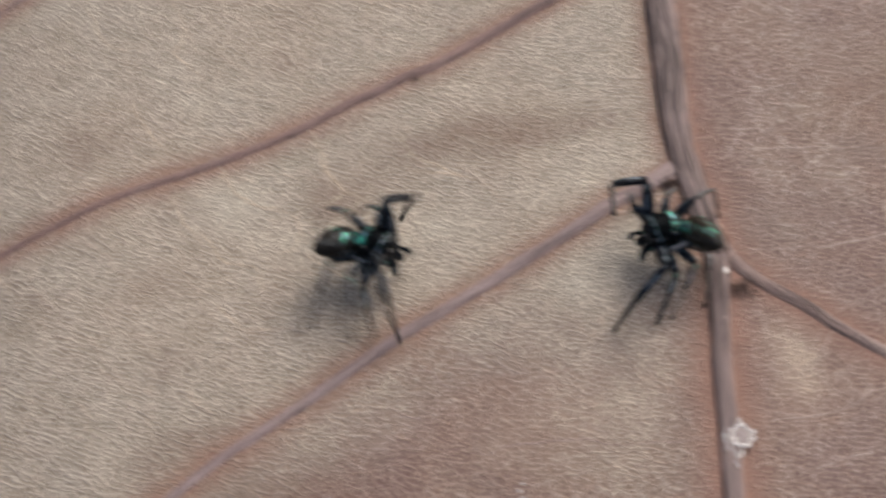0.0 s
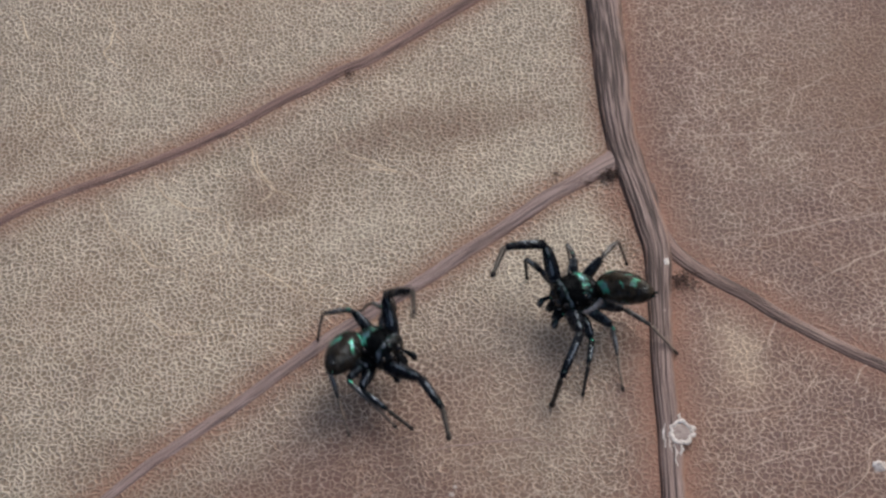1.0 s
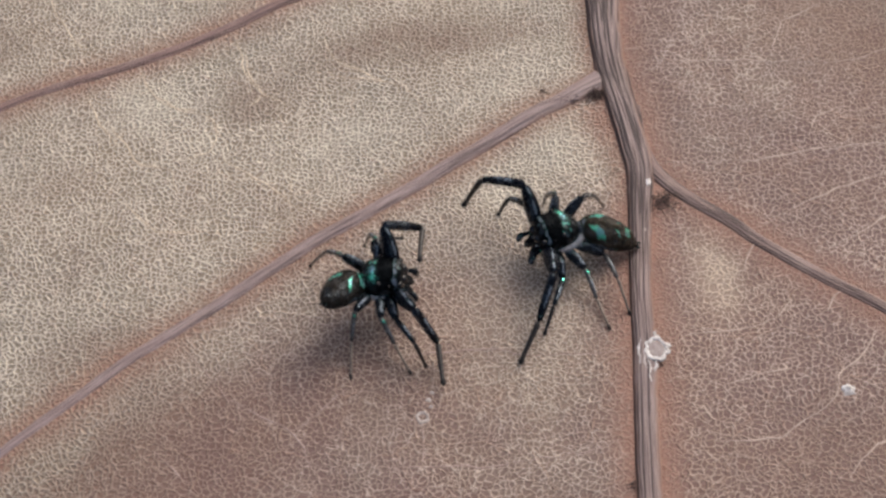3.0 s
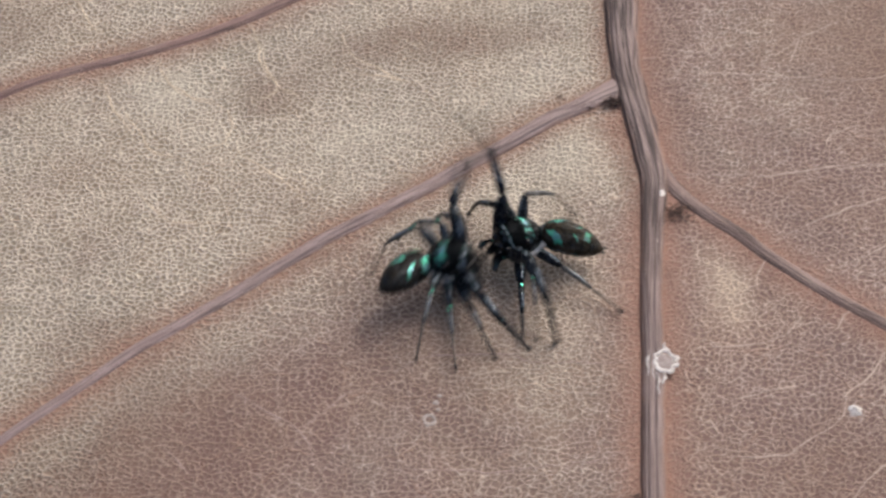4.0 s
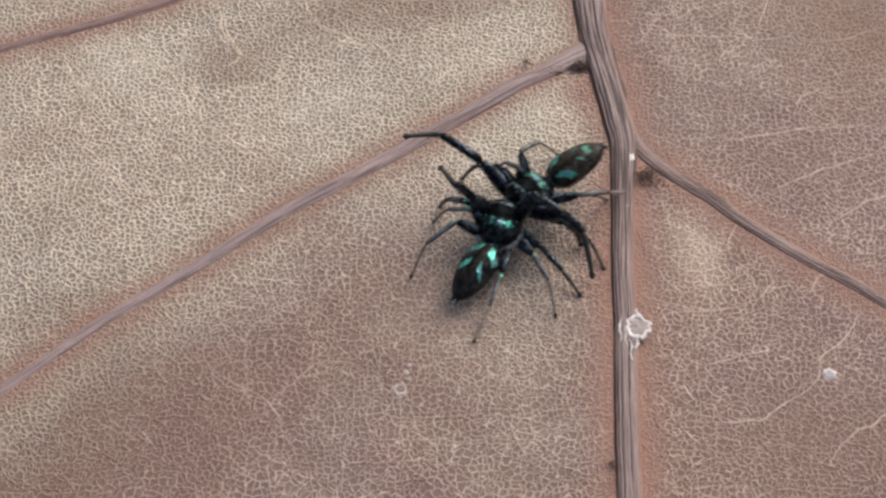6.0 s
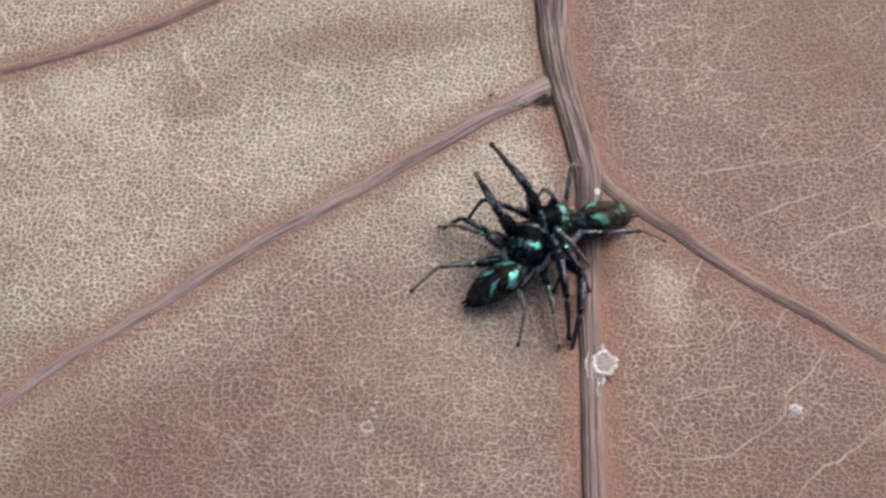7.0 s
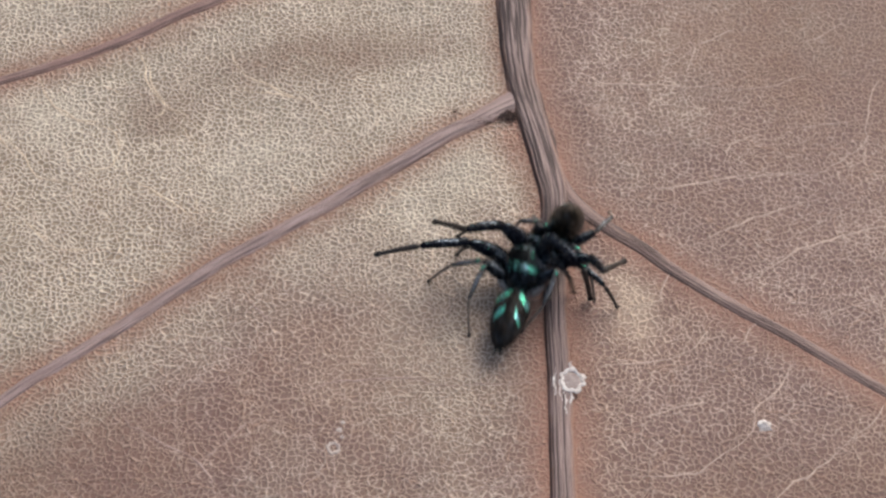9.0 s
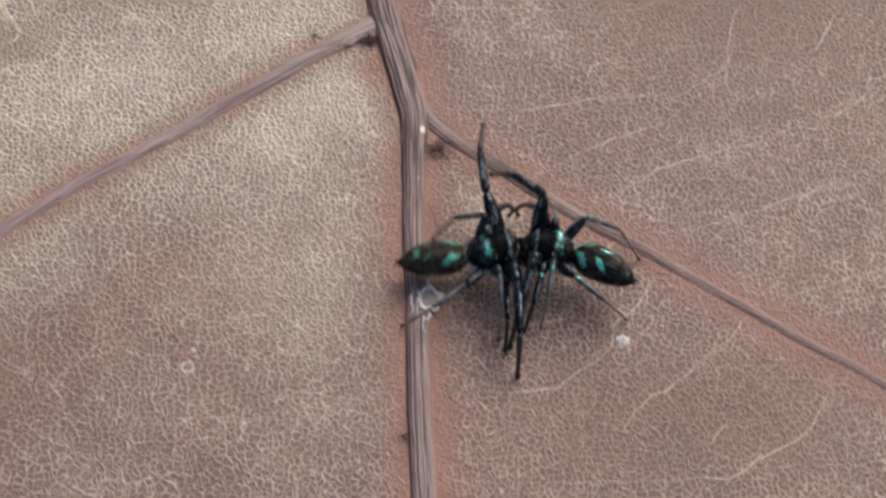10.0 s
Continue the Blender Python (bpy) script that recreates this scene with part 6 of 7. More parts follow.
    FIRST.stance(9.1, (11.59, -0.83, 1.40), (-0.17, 0.99, 0.00), (0.06, -0.97, 0.22), 0,
        l1=(9.40, -0.38, 2.83, 8.17, -1.95, 3.86, 7.03, -3.53, 4.24), l2=(8.45, -1.86, 0.06),
        l3=(9.45, -2.74, 0.06), l4=(10.72, -4.42, 0.06),
        r1=(13.65, 2.00, 0.06), r2=(13.65, 0.23, 0.06),
        r3=(13.88, -1.09, 0.06), r4=(14.38, -3.23, 0.06))
    FIRST.stance(9.2, (12.88, -2.07, 1.40), (-0.69, 0.72, 0.00), (0.32, -0.93, 0.18), 0,
        l1=(11.71, -3.12, 0.06), l2=(12.40, -3.35, 0.06),
        l3=(13.06, -3.78, 0.06), l4=(13.70, -4.41, 0.06),
        r1=(12.91, -1.45, 3.44, 12.50, 0.57, 2.59, 11.67, 1.39, 1.03), r2=(13.91, 0.95, 0.06),
        r3=(14.69, -0.28, 0.06), r4=(16.25, -3.12, 0.06))
    FIRST.stance(9.4, (15.37, -2.09, 1.30), (-0.77, 0.63, 0.00), (0.60, -0.74, -0.30), 0,
        l1=(12.33, -3.22, 0.06), l2=(13.33, -6.56, 0.06),
        l3=(14.02, -5.48, 0.06), l4=(15.25, -3.82, 0.06),
        r1=(15.28, -1.03, 3.33, 13.99, 0.48, 2.39, 13.07, -1.14, 1.82), r2=(16.01, -0.85, 2.12, 17.26, -0.85, 1.38, 17.27, -1.12, 0.06),
        r3=(17.06, -1.56, 0.06), r4=(19.09, -1.82, 0.06))
    FIRST.stance(9.5, (15.62, -2.15, 1.30), (-0.77, 0.63, 0.00), (0.60, -0.74, -0.30), 0,
        l1=(14.32, -3.44, 0.06), l2=(13.63, -6.32, 0.06),
        l3=(14.15, -5.86, 0.06), l4=(15.83, -4.30, 0.06),
        r1=(15.53, -1.09, 3.33, 14.24, 0.42, 2.39, 13.32, -1.20, 1.82), r2=(16.26, -0.91, 2.12, 17.51, -0.91, 1.38, 17.52, -1.18, 0.06),
        r3=(17.26, -0.90, 0.06), r4=(17.37, -2.57, 2.04, 18.76, -1.79, 1.62, 19.40, -1.59, 0.06))
    FIRST.stance(9.6, (15.37, -3.27, 1.30), (-0.99, -0.14, 0.00), (0.97, -0.17, -0.20), 0,
        l1=(13.93, -6.62, 0.06), l2=(14.19, -6.35, 0.06),
        l3=(15.73, -4.99, 0.06), l4=(19.28, -6.01, 0.06),
        r1=(15.04, -2.20, 3.23, 13.42, -1.82, 4.68, 12.18, -1.44, 3.22), r2=(14.35, -0.10, 0.06),
        r3=(16.85, -0.73, 0.06), r4=(19.43, -1.74, 0.06))
    FIRST.stance(9.8, (14.70, -2.62, 1.30), (-0.94, -0.35, 0.00), (0.92, -0.39, -0.07), 0,
        l1=(13.58, -6.01, 0.06), l2=(13.73, -6.31, 0.06),
        l3=(13.86, -6.83, 0.06), l4=(18.80, -5.39, 0.06),
        r1=(14.44, -1.70, 3.20, 13.72, 0.23, 2.39, 12.94, 1.10, 0.83), r2=(13.32, -0.57, 0.06),
        r3=(16.17, -0.11, 0.06), r4=(19.24, -2.47, 0.06))
    FIRST.stance(10, (15.50, -2.61, 1.30), (-0.99, 0.15, 0.00), (0.76, -0.63, 0.17), 0,
        l1=(13.51, -6.70, 0.06), l2=(14.19, -5.90, 0.06),
        l3=(14.90, -5.75, 0.06), l4=(18.60, -5.39, 0.06),
        r1=(15.21, -1.15, 3.17, 14.05, 0.58, 2.41, 13.39, 1.73, 0.97), r2=(14.04, 0.11, 0.06),
        r3=(16.00, -0.16, 0.06), r4=(19.49, -2.37, 0.06))
    SECOND.stance(0, (8.05, 6.15, 1.70), (-0.95, -0.32, 0.00), (0.47, -0.79, 0.38), 0,
        l1=(7.80, 3.47, 2.57, 6.25, 2.14, 1.73, 5.31, 1.78, 0.06), l2=(8.38, 4.27, 0.85, 7.84, 2.93, 0.94, 7.30, 2.06, 0.06),
        l3=(9.32, 4.69, 1.00, 8.68, 3.49, 0.68, 7.96, 2.20, 0.22), l4=(10.05, 5.84, 0.53, 9.87, 4.26, 0.97, 9.52, 2.87, 0.06),
        r1=(7.32, 8.24, 2.95, 5.57, 7.27, 3.95, 5.57, 5.32, 4.05), r2=(6.70, 7.45, 2.02, 6.63, 8.76, 1.40, 6.74, 8.63, 0.06),
        r3=(8.23, 7.80, 2.21, 8.75, 8.87, 1.47, 9.19, 9.35, 0.06), r4=(9.41, 7.45, 2.34, 10.52, 8.49, 1.69, 10.71, 8.06, 0.06))
    SECOND.stance(0.1, (8.19, 6.35, 1.70), (-0.94, -0.34, 0.00), (0.68, -0.73, -0.03), 0,
        l1=(7.99, 3.66, 2.57, 6.49, 2.43, 1.54, 5.38, 1.82, 0.06), l2=(8.56, 4.48, 0.85, 8.02, 3.15, 1.05, 7.48, 2.41, 0.06),
        l3=(9.49, 4.92, 1.00, 8.85, 3.71, 0.70, 8.13, 2.41, 0.26), l4=(10.20, 6.08, 0.53, 9.91, 4.51, 0.93, 9.46, 3.12, 0.06),
        r1=(7.43, 8.31, 3.07, 5.73, 7.35, 4.14, 5.65, 5.39, 4.12), r2=(6.81, 7.62, 2.02, 6.97, 8.92, 1.40, 7.13, 8.81, 0.06),
        r3=(8.34, 8.00, 2.21, 8.85, 9.14, 1.58, 9.16, 9.18, 0.06), r4=(9.52, 7.68, 2.34, 10.51, 8.83, 1.69, 10.67, 8.36, 0.06))
    SECOND.stance(0.2, (8.18, 6.54, 1.70), (-0.92, -0.39, 0.00), (0.69, -0.72, -0.05), 0,
        l1=(8.13, 3.85, 2.57, 6.70, 2.71, 1.35, 5.47, 1.80, 0.14), l2=(8.65, 4.69, 0.85, 8.04, 3.42, 0.51, 7.46, 2.28, 0.08),
        l3=(9.56, 5.18, 1.00, 8.94, 3.96, 0.72, 8.24, 2.64, 0.30), l4=(10.20, 6.38, 0.53, 9.92, 4.76, 0.60, 9.55, 3.19, 0.06),
        r1=(7.38, 8.00, 3.42, 5.72, 7.01, 4.53, 5.70, 5.05, 4.46), r2=(6.73, 7.73, 2.02, 7.05, 8.99, 1.39, 7.24, 8.82, 0.06),
        r3=(8.24, 8.20, 2.21, 8.79, 9.32, 1.57, 9.14, 9.37, 0.06), r4=(9.43, 7.94, 2.34, 10.59, 8.91, 1.67, 10.70, 8.38, 0.06))
    SECOND.stance(0.3, (8.01, 6.21, 1.70), (-0.93, -0.37, 0.00), (0.68, -0.72, 0.17), 0,
        l1=(7.90, 3.52, 2.57, 6.44, 2.19, 1.60, 5.40, 1.59, 0.06), l2=(8.44, 4.35, 0.85, 7.87, 3.02, 0.95, 7.29, 2.19, 0.06),
        l3=(9.36, 4.82, 1.00, 8.74, 3.60, 0.70, 8.04, 2.29, 0.26), l4=(10.03, 6.01, 0.53, 9.86, 4.41, 0.89, 9.53, 2.96, 0.06),
        r1=(7.42, 8.22, 2.95, 5.76, 7.31, 4.10, 5.72, 5.34, 3.96), r2=(6.59, 7.43, 2.02, 6.87, 8.71, 1.40, 7.06, 8.66, 0.06),
        r3=(8.10, 7.87, 2.21, 8.39, 9.08, 1.58, 8.65, 9.27, 0.06), r4=(9.30, 7.58, 2.34, 10.44, 8.59, 1.70, 10.81, 8.34, 0.06))
    SECOND.stance(0.4, (7.20, 3.99, 1.70), (-0.90, -0.43, 0.00), (0.83, -0.47, 0.31), 0,
        l1=(7.27, 1.30, 2.57, 7.46, -0.75, 1.80, 7.19, 0.09, 0.06), l2=(7.75, 2.17, 0.85, 7.75, 0.82, 1.39, 7.55, 0.72, 0.06),
        l3=(8.64, 2.70, 1.00, 8.52, 1.34, 0.70, 8.37, -0.14, 0.25), l4=(9.22, 3.92, 0.53, 10.13, 2.81, 1.34, 10.96, 2.06, 0.06),
        r1=(6.19, 5.41, 3.40, 4.39, 5.62, 4.68, 2.49, 6.02, 5.05), r2=(5.70, 5.11, 2.02, 4.60, 5.83, 1.40, 4.53, 5.65, 0.06),
        r3=(7.18, 5.65, 2.21, 6.85, 6.87, 1.61, 6.93, 6.84, 0.06), r4=(8.39, 5.45, 2.34, 8.99, 6.85, 1.72, 9.35, 6.84, 0.06))
    SECOND.stance(0.5, (7.08, 2.53, 1.70), (-0.93, -0.36, 0.00), (0.67, -0.47, 0.57), 0,
        l1=(6.94, -0.16, 2.57, 6.16, -2.05, 1.77, 5.57, -2.79, 0.06), l2=(7.49, 0.67, 0.85, 6.93, -0.62, 0.51, 6.39, -1.79, 0.08),
        l3=(8.42, 1.13, 1.00, 8.48, -0.19, 1.47, 8.34, -0.81, 0.06), l4=(9.09, 2.31, 0.53, 9.95, 0.97, 0.98, 10.79, -0.19, 0.06),
        r1=(5.87, 4.05, 3.34, 4.08, 4.83, 4.38, 2.24, 5.51, 4.50), r2=(5.67, 3.77, 2.02, 4.72, 4.67, 1.40, 4.56, 4.61, 0.06),
        r3=(7.19, 4.19, 2.21, 6.78, 5.38, 1.60, 6.75, 5.51, 0.06), r4=(8.38, 3.89, 2.34, 8.73, 5.37, 1.71, 9.04, 5.67, 0.06))
    SECOND.stance(0.6, (6.71, 2.39, 1.70), (-0.91, -0.41, 0.00), (0.76, -0.50, 0.42), 0,
        l1=(6.72, -0.30, 2.57, 5.70, -2.15, 1.95, 5.22, -2.18, 0.06), l2=(7.22, 0.55, 0.85, 6.89, -0.85, 0.96, 6.49, -1.78, 0.06),
        l3=(8.12, 1.07, 1.00, 8.25, -0.33, 0.91, 8.29, -1.62, 0.06), l4=(8.73, 2.28, 0.53, 9.79, 1.07, 0.90, 10.85, 0.04, 0.06),
        r1=(5.63, 4.38, 2.89, 3.69, 3.84, 3.81, 3.04, 2.02, 3.95), r2=(5.24, 3.55, 2.02, 4.63, 4.71, 1.41, 4.59, 4.74, 0.06),
        r3=(6.73, 4.05, 2.21, 6.38, 5.24, 1.57, 6.54, 4.92, 0.06), r4=(7.93, 3.82, 2.34, 8.70, 5.13, 1.69, 9.17, 5.26, 0.06))
    SECOND.stance(0.7, (6.97, 2.49, 1.70), (-0.92, -0.38, 0.00), (0.64, -0.61, 0.47), 0,
        l1=(6.90, -0.20, 2.57, 5.86, -2.02, 1.89, 5.26, -2.33, 0.06), l2=(7.42, 0.64, 0.85, 6.94, -0.69, 0.52, 6.49, -1.89, 0.10),
        l3=(8.34, 1.12, 1.00, 8.30, -0.23, 0.64, 8.25, -1.69, 0.12), l4=(8.99, 2.31, 0.53, 9.93, 1.02, 0.94, 10.87, -0.09, 0.06),
        r1=(5.51, 3.78, 3.38, 3.70, 2.96, 4.38, 3.06, 1.16, 4.75), r2=(5.53, 3.69, 2.02, 4.67, 4.68, 1.41, 4.59, 4.60, 0.06),
        r3=(7.04, 4.15, 2.21, 6.47, 5.26, 1.58, 6.57, 4.98, 0.06), r4=(8.24, 3.88, 2.34, 8.62, 5.36, 1.72, 8.84, 5.07, 0.06))
    SECOND.stance(0.9, (6.60, 2.18, 1.70), (-0.91, -0.40, 0.00), (0.76, -0.52, 0.39), 0,
        l1=(6.59, -0.51, 2.57, 5.59, -2.38, 1.96, 5.15, -2.32, 0.06), l2=(7.09, 0.34, 0.85, 6.85, -1.07, 1.07, 6.50, -1.90, 0.06),
        l3=(8.00, 0.84, 1.00, 8.17, -0.55, 0.97, 8.26, -1.80, 0.06), l4=(8.62, 2.05, 0.53, 9.72, 0.88, 0.92, 10.82, -0.09, 0.06),
        r1=(5.42, 4.01, 3.06, 3.77, 3.08, 4.21, 3.06, 1.29, 4.56), r2=(5.14, 3.35, 2.02, 4.57, 4.54, 1.41, 4.54, 4.58, 0.06),
        r3=(6.64, 3.84, 2.21, 6.41, 5.08, 1.61, 6.51, 5.04, 0.06), r4=(7.84, 3.60, 2.34, 8.61, 4.90, 1.69, 9.08, 5.03, 0.06))
    SECOND.stance(1, (6.59, 2.32, 1.70), (-0.91, -0.40, 0.00), (0.79, -0.50, 0.35), 0,
        l1=(6.58, -0.37, 2.57, 5.61, -2.25, 1.95, 5.12, -2.32, 0.06), l2=(7.08, 0.48, 0.85, 6.82, -0.94, 0.93, 6.47, -1.92, 0.06),
        l3=(7.99, 0.98, 1.00, 8.11, -0.36, 0.62, 8.22, -1.80, 0.06), l4=(8.61, 2.19, 0.53, 9.67, 0.96, 0.85, 10.72, -0.11, 0.06),
        r1=(5.41, 3.97, 3.22, 3.64, 3.16, 4.25, 3.05, 1.32, 4.60), r2=(5.13, 3.49, 2.02, 4.51, 4.65, 1.41, 4.52, 4.56, 0.06),
        r3=(6.63, 3.98, 2.21, 6.37, 5.21, 1.59, 6.50, 5.01, 0.06), r4=(7.83, 3.74, 2.34, 8.63, 5.04, 1.72, 9.00, 4.94, 0.06))
    SECOND.stance(1.2, (6.84, 2.45, 1.70), (-0.91, -0.42, 0.00), (0.72, -0.59, 0.37), 0,
        l1=(6.87, -0.24, 2.57, 5.80, -2.04, 1.89, 5.18, -2.31, 0.06), l2=(7.37, 0.62, 0.85, 6.92, -0.72, 0.51, 6.50, -1.92, 0.08),
        l3=(8.26, 1.14, 1.00, 8.26, -0.21, 0.63, 8.25, -1.67, 0.10), l4=(8.86, 2.36, 0.53, 9.83, 1.06, 0.86, 10.79, -0.09, 0.06),
        r1=(5.51, 3.72, 3.41, 3.60, 3.12, 4.34, 3.06, 1.29, 4.75), r2=(5.36, 3.59, 2.02, 4.62, 4.68, 1.41, 4.59, 4.62, 0.06),
        r3=(6.85, 4.11, 2.21, 6.45, 5.30, 1.59, 6.57, 5.09, 0.06), r4=(8.05, 3.89, 2.34, 8.65, 5.30, 1.72, 8.96, 5.15, 0.06))
    SECOND.stance(1.3, (6.47, 2.40, 1.70), (-0.90, -0.43, 0.00), (0.80, -0.46, 0.37), 0,
        l1=(6.54, -0.29, 2.57, 5.64, -2.19, 1.92, 5.11, -2.44, 0.06), l2=(7.02, 0.58, 0.85, 6.59, -0.77, 0.51, 6.18, -1.98, 0.07),
        l3=(7.91, 1.11, 1.00, 8.05, -0.24, 0.64, 8.20, -1.69, 0.11), l4=(8.49, 2.33, 0.53, 9.52, 1.05, 0.38, 10.58, -0.24, 0.07),
        r1=(5.28, 3.82, 3.36, 3.65, 3.06, 4.63, 3.01, 1.22, 4.89), r2=(4.97, 3.52, 2.02, 4.37, 4.69, 1.41, 4.32, 4.76, 0.06),
        r3=(6.45, 4.06, 2.21, 6.12, 5.28, 1.60, 6.23, 5.16, 0.06), r4=(7.66, 3.86, 2.34, 8.27, 5.26, 1.72, 8.63, 5.24, 0.06))
    SECOND.stance(1.4, (7.10, 2.58, 1.70), (-0.92, -0.39, 0.00), (0.82, -0.52, 0.24), 0,
        l1=(7.05, -0.11, 2.57, 6.86, -2.23, 1.99, 6.61, -2.12, 0.06), l2=(7.57, 0.73, 0.85, 6.93, -0.57, 0.84, 6.30, -1.47, 0.06),
        l3=(8.48, 1.22, 1.00, 8.51, -0.13, 0.66, 8.54, -1.60, 0.16), l4=(9.12, 2.42, 0.53, 9.84, 0.94, 0.40, 10.57, -0.57, 0.12),
        r1=(5.93, 4.59, 2.87, 4.77, 6.13, 3.96, 3.44, 7.20, 4.93), r2=(5.65, 3.77, 2.02, 4.77, 4.54, 1.16, 3.99, 5.20, 0.28),
        r3=(7.16, 4.24, 2.21, 6.61, 5.38, 1.61, 6.63, 5.30, 0.06), r4=(8.35, 3.98, 2.34, 8.87, 5.39, 1.66, 9.03, 4.84, 0.06))
    SECOND.stance(1.5, (6.26, 1.25, 1.70), (-0.92, -0.39, 0.00), (0.90, 0.16, -0.40), 0,
        l1=(6.21, -1.44, 2.57, 5.43, -3.21, 1.52, 4.78, -4.33, 0.06), l2=(6.73, -0.60, 0.85, 6.32, -1.94, 0.50, 5.92, -3.16, 0.06),
        l3=(7.64, -0.11, 1.00, 8.10, -1.37, 0.63, 8.59, -2.74, 0.08), l4=(8.28, 1.09, 0.53, 8.82, -0.47, 0.49, 9.36, -2.02, 0.06),
        r1=(4.63, 3.20, 2.76, 3.21, 4.52, 3.84, 1.67, 5.44, 4.66), r2=(4.81, 2.44, 2.02, 4.17, 3.31, 1.05, 3.62, 4.04, 0.06),
        r3=(6.32, 2.91, 2.21, 6.12, 4.09, 1.49, 6.08, 4.69, 0.06), r4=(7.51, 2.65, 2.34, 8.16, 3.90, 1.47, 8.75, 4.64, 0.06))
    SECOND.stance(1.6, (6.46, 1.14, 1.70), (-0.92, -0.39, 0.00), (0.76, -0.56, 0.31), 0,
        l1=(6.41, -1.55, 2.57, 5.56, -3.20, 1.38, 4.82, -4.56, 0.20), l2=(6.93, -0.71, 0.85, 6.46, -2.04, 0.52, 6.02, -3.24, 0.10),
        l3=(7.84, -0.22, 1.00, 8.27, -1.50, 0.64, 8.73, -2.88, 0.11), l4=(8.48, 0.98, 0.53, 8.92, -0.60, 0.37, 9.35, -2.21, 0.06),
        r1=(5.00, 2.28, 3.45, 3.26, 1.65, 4.64, 2.60, -0.15, 5.11), r2=(5.01, 2.33, 2.02, 4.22, 3.37, 1.38, 4.00, 3.53, 0.06),
        r3=(6.52, 2.80, 2.21, 6.04, 3.95, 1.57, 6.17, 3.65, 0.06), r4=(7.71, 2.54, 2.34, 8.33, 3.94, 1.72, 8.59, 3.68, 0.06))
    SECOND.stance(2, (6.47, 0.68, 1.70), (-0.92, -0.40, 0.00), (0.77, -0.52, 0.37), 0,
        l1=(6.44, -2.01, 2.57, 5.39, -3.73, 1.68, 4.61, -4.48, 0.06), l2=(6.96, -1.16, 0.85, 6.43, -2.51, 0.81, 5.89, -3.50, 0.06),
        l3=(7.86, -0.66, 1.00, 8.29, -1.99, 1.13, 8.60, -3.07, 0.06), l4=(8.49, 0.54, 0.53, 8.96, -0.97, 1.00, 9.33, -2.34, 0.06),
        r1=(5.34, 2.42, 3.16, 3.48, 1.74, 4.15, 2.90, -0.13, 4.33), r2=(5.01, 1.86, 2.02, 4.34, 2.97, 1.38, 4.16, 3.19, 0.06),
        r3=(6.51, 2.34, 2.21, 6.07, 3.52, 1.60, 6.17, 3.33, 0.06), r4=(7.71, 2.09, 2.34, 8.26, 3.52, 1.72, 8.61, 3.57, 0.06))
    SECOND.stance(2.5, (6.49, 0.93, 1.70), (-0.95, -0.31, 0.00), (0.89, -0.01, -0.45), 0,
        l1=(6.21, -1.75, 2.57, 5.44, -2.99, 0.92, 4.60, -4.49, 0.01), l2=(6.80, -0.95, 0.85, 6.34, -2.32, 0.87, 5.86, -3.34, 0.13),
        l3=(7.75, -0.54, 1.00, 8.19, -1.63, 0.24, 8.68, -3.08, 0.05), l4=(8.49, 0.60, 0.53, 8.84, -0.95, 0.98, 9.30, -2.26, 0.01),
        r1=(5.26, 2.17, 3.48, 3.34, 2.91, 2.71, 2.79, 2.58, 0.86), r2=(5.15, 2.24, 2.02, 4.55, 3.27, 1.20, 4.05, 3.27, -0.06),
        r3=(6.69, 2.58, 2.21, 6.32, 3.39, 1.12, 6.06, 3.82, -0.34), r4=(7.86, 2.22, 2.34, 8.28, 3.21, 1.08, 8.68, 3.75, -0.48))
    SECOND.stance(2.7, (6.49, 0.93, 1.70), (-0.95, -0.31, 0.00), (0.89, -0.01, -0.45), 0,
        l1=(6.21, -1.75, 2.57, 5.44, -2.99, 0.92, 4.60, -4.49, 0.01), l2=(6.80, -0.95, 0.85, 6.34, -2.32, 0.87, 5.86, -3.34, 0.13),
        l3=(7.75, -0.54, 1.00, 8.19, -1.63, 0.24, 8.68, -3.08, 0.05), l4=(8.49, 0.60, 0.53, 8.84, -0.95, 0.98, 9.30, -2.26, 0.01),
        r1=(5.26, 2.17, 3.48, 3.34, 2.91, 2.71, 2.79, 2.58, 0.86), r2=(5.15, 2.24, 2.02, 4.55, 3.27, 1.20, 4.05, 3.27, -0.06),
        r3=(6.69, 2.58, 2.21, 6.32, 3.39, 1.12, 6.06, 3.82, -0.34), r4=(7.86, 2.22, 2.34, 8.28, 3.21, 1.08, 8.68, 3.75, -0.48))
    SECOND.stance(3.8, (6.00, 1.91, 1.50), (-0.84, -0.55, 0.00), (0.90, -0.41, -0.18), 0,
        l1=(6.05, -1.14, 1.77, 5.82, -3.35, 1.70, 4.99, -4.81, 0.71), l2=(4.89, -3.11, 0.06),
        l3=(7.97, -2.81, 0.06), l4=(9.05, -1.65, 0.06),
        r1=(4.30, 3.40, 2.85, 3.04, 5.18, 2.30, 1.24, 6.00, 2.05), r2=(3.37, 3.94, 0.06),
        r3=(5.26, 4.38, 0.06), r4=(8.95, 3.84, 0.06))
    SECOND.stance(3.9, (6.04, 1.68, 1.50), (-0.84, -0.55, 0.00), (0.91, -0.38, -0.16), 0,
        l1=(5.98, -1.34, 1.93, 5.90, -3.57, 1.90, 5.04, -5.03, 0.92), l2=(5.01, -3.20, 0.06),
        l3=(8.13, -2.90, 0.06), l4=(9.17, -1.75, 0.06),
        r1=(4.48, 3.55, 2.52, 3.07, 5.26, 2.06, 1.31, 6.08, 1.69), r2=(3.45, 3.87, 0.06),
        r3=(5.29, 4.35, 0.06), r4=(9.03, 3.79, 0.06))
